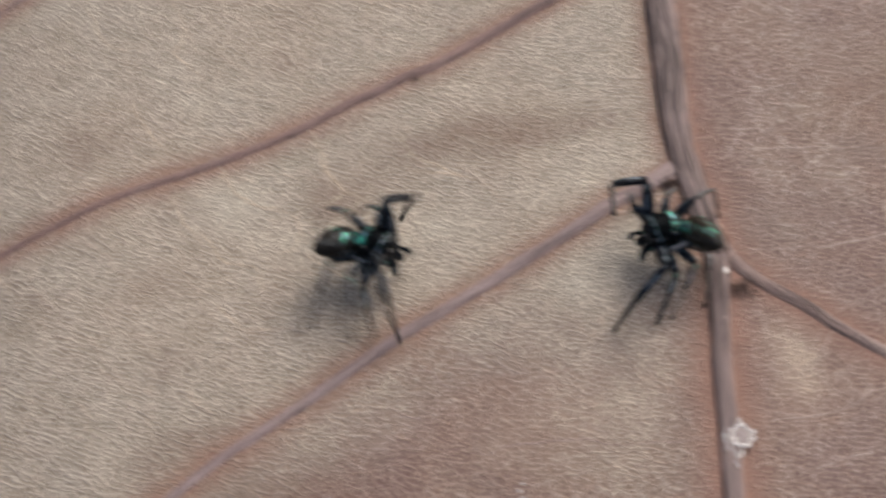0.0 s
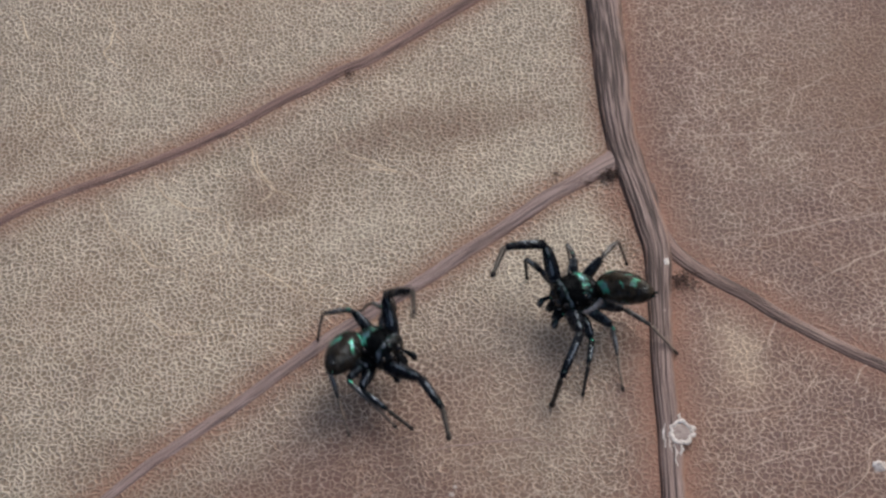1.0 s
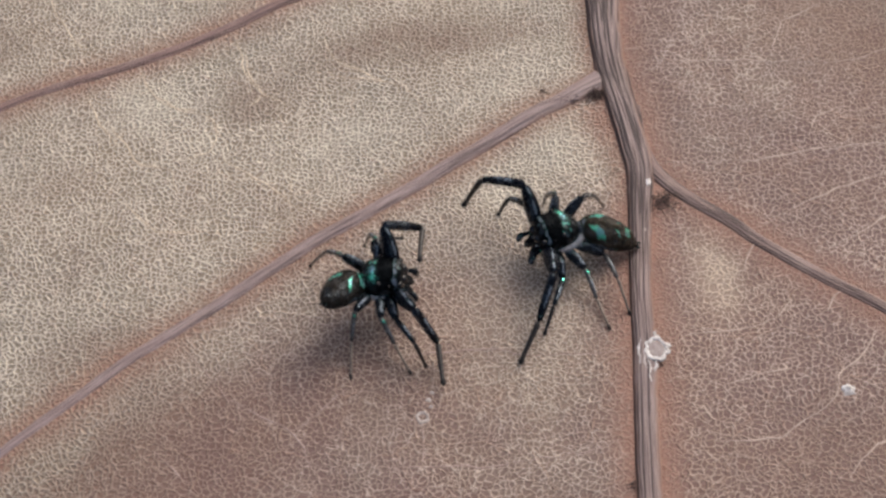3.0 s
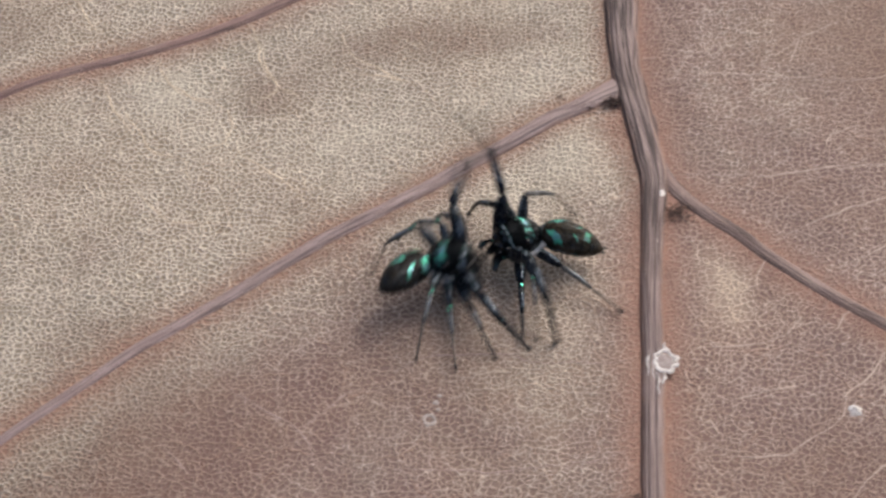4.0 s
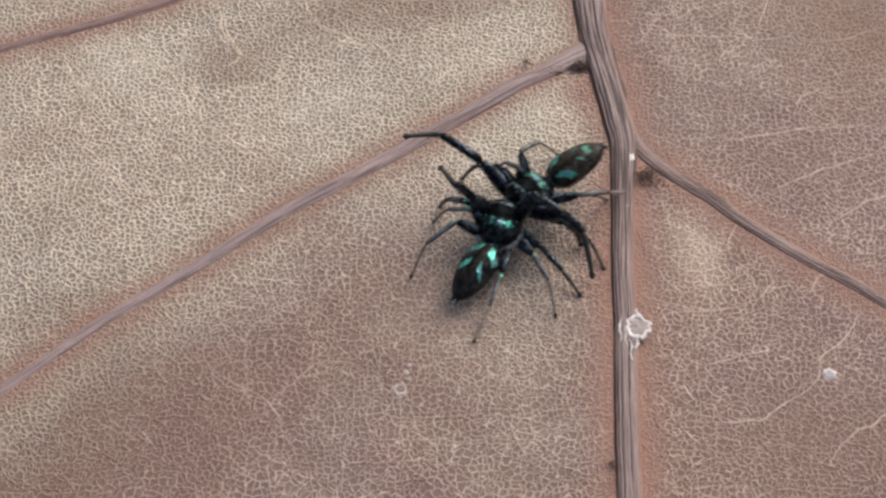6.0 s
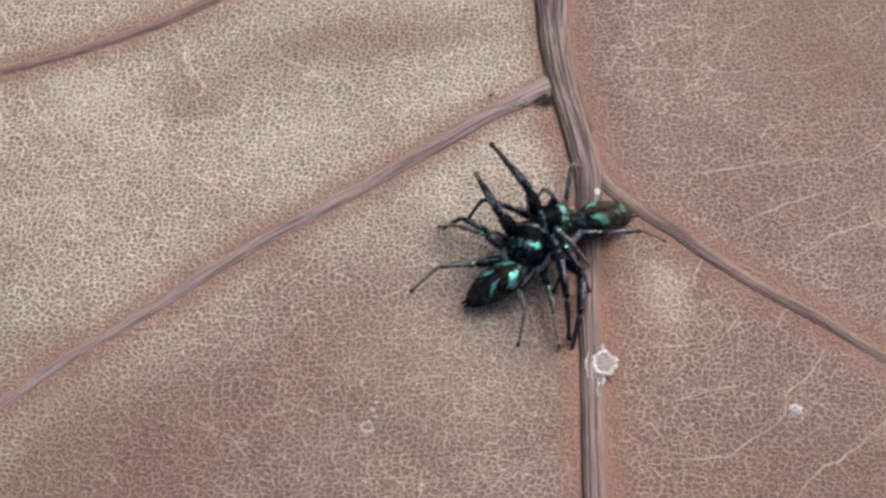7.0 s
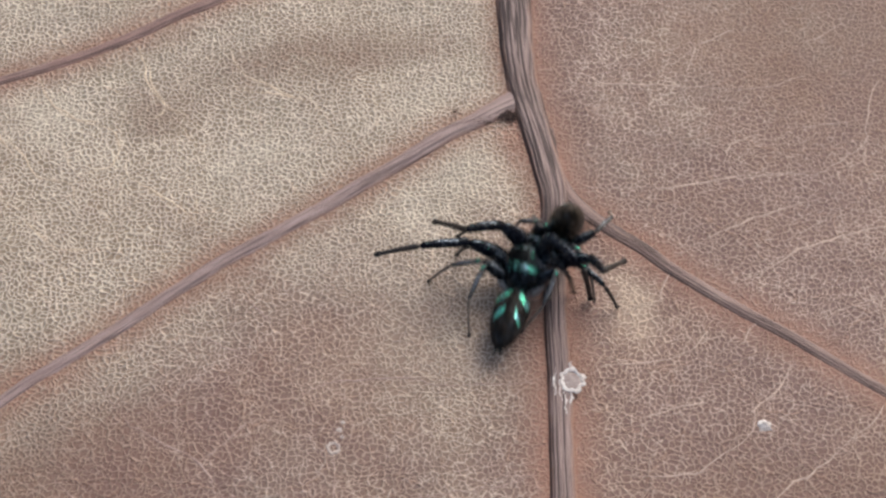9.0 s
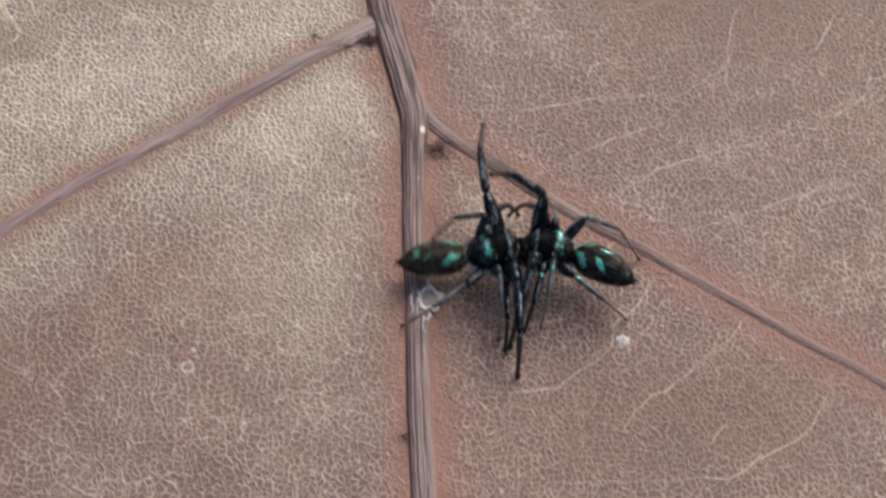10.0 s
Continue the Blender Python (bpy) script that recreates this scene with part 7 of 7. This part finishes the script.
    SECOND.stance(4, (4.18, 1.34, 1.40), (-0.89, -0.45, 0.00), (0.96, -0.27, -0.09), 0,
        l1=(5.87, -3.30, 0.06), l2=(4.42, -3.81, 0.06),
        l3=(5.04, -3.19, 0.06), l4=(8.78, -1.61, 0.06),
        r1=(3.47, 2.24, 3.33, 2.83, 3.91, 4.63, 1.79, 5.47, 5.28), r2=(1.98, 3.58, 0.06),
        r3=(3.60, 3.83, 0.06), r4=(6.85, 3.68, 0.06))
    SECOND.stance(4.1, (4.05, 1.60, 1.40), (-1.00, 0.05, 0.00), (0.99, -0.16, -0.00), 0,
        l1=(7.32, -3.16, 0.06), l2=(4.41, -4.00, 0.06),
        l3=(4.94, -3.80, 0.06), l4=(8.70, -1.20, 0.06),
        r1=(3.01, 2.47, 3.37, 2.75, 4.69, 3.29, 1.40, 5.81, 4.15), r2=(2.27, 3.35, 0.06),
        r3=(3.90, 3.75, 0.06), r4=(5.52, 3.23, 0.06))
    SECOND.stance(4.2, (5.76, 2.31, 1.40), (-0.67, -0.74, 0.00), (0.20, -0.31, 0.93), 0,
        l1=(7.11, 0.38, 2.68, 6.82, -1.52, 3.78, 5.89, -3.13, 4.37), l2=(7.08, 0.26, 0.06),
        l3=(7.49, 1.74, 0.06), l4=(7.89, 2.79, 0.06),
        r1=(4.08, 2.67, 3.20, 3.20, 4.33, 1.95, 2.39, 4.85, 0.22), r2=(3.99, 4.52, 0.06),
        r3=(4.95, 5.11, 0.06), r4=(6.46, 5.50, 0.06))
    SECOND.stance(4.3, (4.43, 0.64, 1.40), (-0.83, -0.56, 0.00), (0.29, 0.95, -0.14), 0,
        l1=(5.71, -0.44, 2.90, 6.33, -2.37, 3.87, 6.09, -4.01, 2.81), l2=(5.81, 0.35, 1.45, 6.49, -0.75, 0.78, 5.83, -1.73, 0.10),
        l3=(6.34, -1.46, 0.06), l4=(6.39, 0.85, 0.06),
        r1=(3.04, 0.74, 3.36, 1.91, -0.95, 4.24, 1.43, -2.72, 4.96), r2=(2.57, 1.34, 0.06),
        r3=(3.63, 3.48, 0.06), r4=(4.29, 3.50, 0.06))
    SECOND.stance(4.5, (5.17, 0.91, 1.30), (-0.92, -0.40, 0.00), (0.78, 0.62, -0.13), 0,
        l1=(6.97, -0.70, 1.13, 8.74, -2.02, 0.85, 9.71, -3.73, 1.04), l2=(8.78, -2.31, 0.06),
        l3=(7.23, 0.05, 0.06), l4=(9.15, 2.33, 0.06),
        r1=(4.15, 2.41, 2.95, 3.43, 4.08, 4.20, 2.13, 5.59, 4.33), r2=(3.11, 4.42, 0.06),
        r3=(4.98, 2.99, 0.06), r4=(6.71, 5.13, 0.06))
    SECOND.stance(4.7, (5.35, 1.62, 1.30), (-0.87, -0.49, 0.00), (0.79, 0.57, -0.24), 0,
        l1=(6.86, -0.13, 2.14, 7.37, -2.06, 3.10, 8.45, -3.46, 2.30), l2=(6.64, -0.06, 0.06),
        l3=(9.73, 0.48, 0.06), l4=(9.16, 2.25, 0.06),
        r1=(3.73, 1.65, 3.18, 2.78, 1.57, 5.14, 1.74, 3.22, 4.84), r2=(3.05, 4.22, 0.06),
        r3=(4.88, 3.61, 0.06), r4=(7.52, 4.65, 0.06))
    SECOND.stance(5, (5.95, 1.90, 1.30), (-0.99, -0.11, 0.00), (0.38, -0.58, 0.72), 0,
        l1=(7.06, 0.02, 2.06, 8.66, -1.33, 2.88, 9.99, -2.80, 2.99), l2=(8.79, -2.19, 0.06),
        l3=(8.63, -1.77, 0.06), l4=(9.64, 0.68, 0.06),
        r1=(4.11, 2.58, 3.00, 2.84, 3.98, 4.16, 1.47, 4.95, 3.09), r2=(2.95, 4.49, 0.06),
        r3=(7.38, 4.56, 0.06), r4=(10.56, 2.22, 0.06))
    SECOND.stance(5.2, (5.95, 1.90, 1.30), (-0.99, -0.11, 0.00), (0.38, -0.58, 0.72), 0,
        l1=(7.06, 0.02, 2.06, 8.66, -1.33, 2.88, 9.99, -2.80, 2.99), l2=(8.79, -2.19, 0.06),
        l3=(8.63, -1.77, 0.06), l4=(9.64, 0.68, 0.06),
        r1=(4.11, 2.58, 3.00, 2.84, 3.98, 4.16, 1.47, 4.95, 3.09), r2=(2.95, 4.49, 0.06),
        r3=(7.38, 4.56, 0.06), r4=(10.56, 2.22, 0.06))
    SECOND.stance(5.4, (5.51, 1.79, 1.30), (-0.73, -0.69, 0.00), (0.74, 0.65, 0.17), 0,
        l1=(6.79, -0.17, 2.55, 7.63, -1.71, 3.97, 8.34, -3.28, 3.04), l2=(6.98, 0.63, 0.74, 8.14, -0.16, 0.36, 8.56, -1.27, 0.08),
        l3=(9.14, 2.95, 0.06), l4=(9.58, 3.10, 0.06),
        r1=(3.36, 2.44, 2.75, 1.68, 3.32, 3.87, 0.24, 2.62, 4.93), r2=(2.66, 3.83, 0.06),
        r3=(3.96, 3.95, 0.06), r4=(6.88, 4.73, 0.06))
    SECOND.stance(5.5, (5.51, 1.79, 1.30), (-0.73, -0.69, 0.00), (0.74, 0.65, 0.17), 0,
        l1=(6.79, -0.17, 2.55, 7.63, -1.71, 3.97, 8.34, -3.28, 3.04), l2=(6.98, 0.63, 0.74, 8.14, -0.16, 0.36, 8.56, -1.27, 0.08),
        l3=(9.14, 2.95, 0.06), l4=(9.58, 3.10, 0.06),
        r1=(3.36, 2.44, 2.75, 1.68, 3.32, 3.87, 0.24, 2.62, 4.93), r2=(2.66, 3.83, 0.06),
        r3=(3.96, 3.95, 0.06), r4=(6.88, 4.73, 0.06))
    SECOND.stance(5.7, (5.51, 1.79, 1.30), (-0.73, -0.69, 0.00), (0.74, 0.65, 0.17), 0,
        l1=(6.79, -0.17, 2.55, 7.63, -1.71, 3.97, 8.34, -3.28, 3.04), l2=(6.98, 0.63, 0.74, 8.14, -0.16, 0.36, 8.56, -1.27, 0.08),
        l3=(9.14, 2.95, 0.06), l4=(9.58, 3.10, 0.06),
        r1=(3.36, 2.44, 2.75, 1.68, 3.32, 3.87, 0.24, 2.62, 4.93), r2=(2.66, 3.83, 0.06),
        r3=(3.96, 3.95, 0.06), r4=(6.88, 4.73, 0.06))
    SECOND.stance(6.8, (8.76, 2.82, 1.30), (-0.92, -0.40, 0.00), (0.53, -0.62, 0.58), 0,
        l1=(10.39, 0.91, 1.36, 9.81, -1.24, 1.27, 8.42, -2.31, 0.37), l2=(11.06, 0.80, 0.06),
        l3=(9.34, 0.96, 0.06), l4=(13.47, 2.38, 0.06),
        r1=(6.52, 3.36, 2.80, 4.57, 2.62, 3.55, 3.06, 1.40, 3.21), r2=(5.61, 3.31, 0.06),
        r3=(8.06, 4.52, 0.06), r4=(10.28, 6.70, 0.06))
    SECOND.stance(7, (8.64, 2.22, 1.30), (-0.97, -0.26, 0.00), (0.88, 0.36, -0.32), 0,
        l1=(9.05, -2.96, 0.06), l2=(10.12, -0.62, 0.06),
        l3=(10.21, 0.82, 0.06), l4=(10.81, 1.86, 1.20, 12.35, 1.93, 1.29, 13.49, 2.24, 0.06),
        r1=(7.43, 2.56, 3.30, 6.60, 4.65, 2.58, 5.89, 6.36, 1.97), r2=(6.91, 3.14, 1.18, 5.43, 3.71, 1.27, 4.84, 3.55, 0.06),
        r3=(8.02, 4.54, 0.06), r4=(9.31, 4.29, 0.27, 9.55, 5.63, 1.36, 10.24, 6.49, 0.06))
    SECOND.stance(7.1, (8.64, 2.22, 1.30), (-0.97, -0.26, 0.00), (0.88, 0.36, -0.32), 0,
        l1=(9.05, -2.96, 0.06), l2=(10.12, -0.62, 0.06),
        l3=(10.21, 0.82, 0.06), l4=(10.81, 1.86, 1.20, 12.35, 1.93, 1.29, 13.49, 2.24, 0.06),
        r1=(7.43, 2.56, 3.30, 6.60, 4.65, 2.58, 5.89, 6.36, 1.97), r2=(6.91, 3.14, 1.18, 5.43, 3.71, 1.27, 4.84, 3.55, 0.06),
        r3=(8.02, 4.54, 0.06), r4=(9.31, 4.29, 0.27, 9.55, 5.63, 1.36, 10.24, 6.49, 0.06))
    SECOND.stance(7.3, (8.45, 2.91, 1.30), (-0.88, -0.47, 0.00), (0.89, 0.19, -0.41), 0,
        l1=(10.39, 2.52, 1.57, 12.52, 2.80, 2.08, 14.11, 3.66, 1.36), l2=(9.74, 1.70, 0.71, 10.61, 0.64, 0.67, 10.05, -0.41, 0.03),
        l3=(10.44, -0.15, 0.06), l4=(10.50, -1.60, 0.06),
        r1=(6.82, 2.18, 3.01, 6.01, 4.14, 2.16, 4.61, 5.45, 2.55), r2=(6.56, 3.52, 1.03, 5.30, 4.25, 1.37, 4.98, 4.13, 0.06),
        r3=(6.23, 3.66, 0.06), r4=(9.20, 4.97, 0.34, 9.61, 6.03, 1.61, 10.29, 6.12, 0.06))
    SECOND.stance(7.5, (8.45, 2.91, 1.30), (-0.88, -0.47, 0.00), (0.89, 0.19, -0.41), 0,
        l1=(10.39, 2.52, 1.57, 12.52, 2.80, 2.08, 14.11, 3.66, 1.36), l2=(9.74, 1.70, 0.71, 10.61, 0.64, 0.67, 10.05, -0.41, 0.03),
        l3=(10.44, -0.15, 0.06), l4=(10.50, -1.60, 0.06),
        r1=(6.82, 2.18, 3.01, 6.01, 4.14, 2.16, 4.61, 5.45, 2.55), r2=(6.56, 3.52, 1.03, 5.30, 4.25, 1.37, 4.98, 4.13, 0.06),
        r3=(6.23, 3.66, 0.06), r4=(9.20, 4.97, 0.34, 9.61, 6.03, 1.61, 10.29, 6.12, 0.06))
    SECOND.stance(7.7, (8.18, 2.21, 1.40), (-0.56, -0.83, 0.00), (0.69, 0.70, -0.20), 0,
        l1=(10.02, 2.54, 2.18, 11.00, 0.79, 3.15, 11.68, -0.95, 3.79), l2=(11.71, 3.43, 0.06),
        l3=(11.41, -0.63, 0.06), l4=(11.54, 3.55, 0.06),
        r1=(5.72, 2.51, 2.63, 3.82, 2.97, 3.69, 1.91, 3.30, 3.93), r2=(5.79, 3.11, 0.06),
        r3=(8.32, 5.80, 0.06), r4=(8.19, 4.97, 0.06))
    SECOND.stance(8, (8.50, 2.58, 1.40), (-0.25, -0.97, 0.00), (0.77, 0.54, -0.34), 0,
        l1=(10.12, 1.28, 2.96, 11.37, 2.71, 1.79, 11.80, 3.50, 0.06), l2=(10.17, 2.69, 1.62, 11.23, 2.07, 1.21, 12.12, 1.71, 0.26),
        l3=(10.44, 2.13, 0.94, 10.83, 1.00, 0.64, 11.34, -0.40, 0.20), l4=(11.60, 3.42, 0.06),
        r1=(5.81, 2.71, 2.04, 4.46, 4.40, 1.10, 3.42, 5.73, 0.12), r2=(6.91, 3.30, 1.64, 5.77, 4.43, 1.37, 6.08, 4.40, 0.06),
        r3=(8.19, 3.87, 1.92, 8.61, 5.02, 1.09, 9.19, 6.04, 0.07), r4=(8.25, 4.84, 0.06))
    SECOND.stance(8.4, (7.93, 2.40, 1.40), (-0.88, -0.48, 0.00), (0.54, 0.81, -0.23), 0,
        l1=(9.29, 1.18, 2.67, 10.34, -0.71, 3.16, 11.19, -2.36, 3.82), l2=(11.29, -0.54, 0.06),
        l3=(10.60, 2.49, 0.06), l4=(11.50, 4.57, 0.06),
        r1=(5.43, 3.87, 2.03, 3.74, 5.03, 2.87, 1.92, 5.56, 2.35), r2=(3.21, 4.08, 0.06),
        r3=(6.49, 5.06, 0.06), r4=(7.81, 5.29, 0.06))
    SECOND.stance(8.5, (8.21, 2.15, 1.40), (-0.88, -0.48, 0.00), (0.54, 0.81, -0.23), 0,
        l1=(9.57, 0.93, 2.67, 10.62, -0.96, 3.16, 11.47, -2.61, 3.82), l2=(11.49, -0.71, 0.06),
        l3=(10.80, 2.32, 0.06), l4=(11.70, 4.40, 0.06),
        r1=(5.71, 3.62, 2.03, 4.02, 4.78, 2.87, 2.20, 5.31, 2.35), r2=(3.41, 3.91, 0.06),
        r3=(6.69, 4.89, 0.06), r4=(8.01, 5.12, 0.06))
    SECOND.stance(8.6, (9.76, 3.31, 1.40), (-0.36, -0.93, 0.00), (0.18, -0.40, 0.90), 0,
        l1=(11.09, 1.52, 2.92, 12.02, -0.10, 4.11, 11.39, -1.70, 3.14), l2=(11.53, 0.48, 0.06),
        l3=(12.04, 0.77, 0.06), l4=(11.91, 5.11, 0.06),
        r1=(7.58, 3.09, 2.91, 5.83, 2.83, 4.22, 3.93, 2.44, 3.85), r2=(6.00, 2.61, 0.06),
        r3=(7.47, 2.34, 0.06), r4=(9.67, 6.42, 0.06))
    SECOND.stance(8.7, (9.76, 3.31, 1.40), (-0.36, -0.93, 0.00), (0.18, -0.40, 0.90), 0,
        l1=(11.09, 1.52, 2.92, 12.02, -0.10, 4.11, 11.39, -1.70, 3.14), l2=(11.53, 0.48, 0.06),
        l3=(12.04, 0.77, 0.06), l4=(11.91, 5.11, 0.06),
        r1=(7.58, 3.09, 2.91, 5.83, 2.83, 4.22, 3.93, 2.44, 3.85), r2=(6.00, 2.61, 0.06),
        r3=(7.47, 2.34, 0.06), r4=(9.67, 6.42, 0.06))
    SECOND.stance(8.9, (9.99, 2.80, 1.40), (-0.66, -0.75, 0.00), (0.03, -0.35, 0.94), 0,
        l1=(11.56, 1.17, 2.59, 11.80, -0.52, 4.02, 12.97, 0.72, 3.03), l2=(12.85, 0.09, 0.06),
        l3=(11.88, 0.43, 0.06), l4=(12.95, 5.28, 0.06),
        r1=(7.90, 2.61, 3.06, 6.21, 1.62, 4.11, 4.76, 1.13, 5.35), r2=(6.09, 3.97, 0.06),
        r3=(8.49, 4.06, 0.06), r4=(9.64, 4.62, 0.06))
    SECOND.stance(8.967, (9.79, 2.37, 1.40), (-0.66, -0.75, 0.00), (0.03, -0.35, 0.94), 0,
        l1=(11.36, 0.38, 2.59, 11.60, -1.31, 4.02, 12.77, -0.07, 3.03), l2=(12.71, -0.46, 0.06),
        l3=(11.74, -0.12, 0.06), l4=(12.81, 4.73, 0.06),
        r1=(7.70, 1.82, 3.06, 6.01, 0.83, 4.11, 4.56, 0.34, 5.35), r2=(5.95, 3.42, 0.06),
        r3=(8.35, 3.51, 0.06), r4=(9.50, 4.07, 0.06))
    SECOND.stance(9, (9.79, 2.01, 1.40), (-0.66, -0.75, 0.00), (0.03, -0.35, 0.94), 0,
        l1=(11.36, 0.38, 2.59, 11.60, -1.31, 4.02, 12.77, -0.07, 3.03), l2=(12.71, -0.46, 0.06),
        l3=(11.74, -0.12, 0.06), l4=(12.81, 4.73, 0.06),
        r1=(7.70, 1.82, 3.06, 6.01, 0.83, 4.11, 4.56, 0.34, 5.35), r2=(5.95, 3.42, 0.06),
        r3=(8.35, 3.51, 0.06), r4=(9.50, 4.07, 0.06))
    SECOND.stance(9.033, (9.79, 1.65, 1.40), (-0.66, -0.75, 0.00), (0.03, -0.35, 0.94), 0,
        l1=(11.36, 0.38, 2.59, 11.60, -1.31, 4.02, 12.77, -0.07, 3.03), l2=(12.71, -0.46, 0.06),
        l3=(11.74, -0.12, 0.06), l4=(12.81, 4.73, 0.06),
        r1=(7.70, 1.82, 3.06, 6.01, 0.83, 4.11, 4.56, 0.34, 5.35), r2=(5.95, 3.42, 0.06),
        r3=(8.35, 3.51, 0.06), r4=(9.50, 4.07, 0.06))
    SECOND.stance(9.1, (10.63, 0.64, 1.50), (0.32, -0.95, 0.00), (-0.26, -0.38, 0.89), 0,
        l1=(12.19, 0.06, 3.37, 12.74, -1.48, 4.87, 13.50, -1.25, 3.08), l2=(13.51, 2.47, 0.06),
        l3=(12.85, 3.39, 0.06), l4=(11.43, 4.10, 0.06),
        r1=(9.15, -1.79, 2.41, 8.10, -3.39, 3.56, 7.27, -5.07, 4.25), r2=(8.17, -0.57, 0.06),
        r3=(8.62, 0.73, 0.06), r4=(8.91, 2.53, 0.06))
    SECOND.stance(9.2, (10.79, -1.82, 1.40), (0.99, 0.11, 0.00), (-0.34, -0.27, 0.90), 0,
        l1=(11.25, -0.75, 3.39, 12.23, 0.81, 2.12, 13.50, 1.18, 0.68), l2=(12.11, 1.09, 0.06),
        l3=(11.02, 1.22, 0.06), l4=(9.90, 0.91, 0.06),
        r1=(11.36, -3.12, 0.06), r2=(10.63, -3.31, 0.06),
        r3=(7.75, -4.29, 0.06), r4=(7.15, -1.08, 0.06))
    SECOND.stance(9.4, (13.00, -2.06, 1.30), (0.99, 0.13, 0.00), (-0.90, 0.30, -0.31), 0,
        l1=(13.68, 1.10, 0.06), l2=(12.76, 0.42, 0.06),
        l3=(12.26, 0.27, 0.06), l4=(11.99, 0.07, 0.06),
        r1=(11.69, -6.67, 0.06), r2=(11.52, -5.99, 0.06),
        r3=(11.48, -4.88, 0.06), r4=(8.31, -4.98, 0.06))
    SECOND.stance(9.5, (13.18, -2.07, 1.30), (0.96, 0.28, 0.00), (-0.90, 0.30, -0.31), 0,
        l1=(13.96, 0.60, 0.06), l2=(13.38, 0.16, 0.06),
        l3=(12.65, -0.05, 0.06), l4=(12.11, 0.14, 0.06),
        r1=(12.69, -6.09, 0.06), r2=(11.87, -6.69, 0.06),
        r3=(12.37, -3.50, 0.26, 12.40, -4.57, 1.17, 12.21, -5.64, 0.06), r4=(11.37, -3.05, 0.51, 10.02, -3.99, 0.37, 8.63, -4.92, 0.09))
    SECOND.stance(9.6, (12.62, -3.79, 1.30), (0.99, 0.17, 0.00), (-0.87, -0.10, 0.49), 0,
        l1=(13.72, -0.40, 0.06), l2=(13.11, -0.39, 0.06),
        l3=(12.44, -1.21, 0.06), l4=(10.05, -0.80, 0.06),
        r1=(13.01, -8.08, 0.06), r2=(12.92, -7.69, 0.06),
        r3=(11.99, -6.04, 0.06), r4=(8.32, -4.87, 0.06))
    SECOND.stance(9.8, (12.55, -3.32, 1.30), (1.00, 0.06, 0.00), (-0.98, -0.14, -0.17), 0,
        l1=(12.48, -0.71, 1.90, 12.35, 1.52, 1.91, 12.62, 3.37, 1.30), l2=(14.00, -0.03, 0.06),
        l3=(12.25, -0.55, 0.06), l4=(8.86, -2.13, 0.06),
        r1=(13.58, -8.03, 0.06), r2=(13.05, -6.20, 0.06),
        r3=(12.81, -5.99, 0.06), r4=(8.49, -6.20, 0.06))
    SECOND.stance(10, (13.05, -2.66, 1.30), (0.99, 0.16, 0.00), (-1.00, -0.01, -0.09), 0,
        l1=(12.92, -0.22, 2.31, 12.84, 2.00, 2.36, 13.22, 3.89, 1.89), l2=(14.58, 0.14, 0.06),
        l3=(12.72, -0.65, 0.06), l4=(10.72, -1.15, 0.06),
        r1=(13.72, -8.12, 0.06), r2=(13.33, -6.80, 0.06),
        r3=(13.11, -6.31, 0.06), r4=(9.14, -5.44, 0.06))
    for dancer in (FIRST, SECOND):
        dancer.key(10.0)


motions()
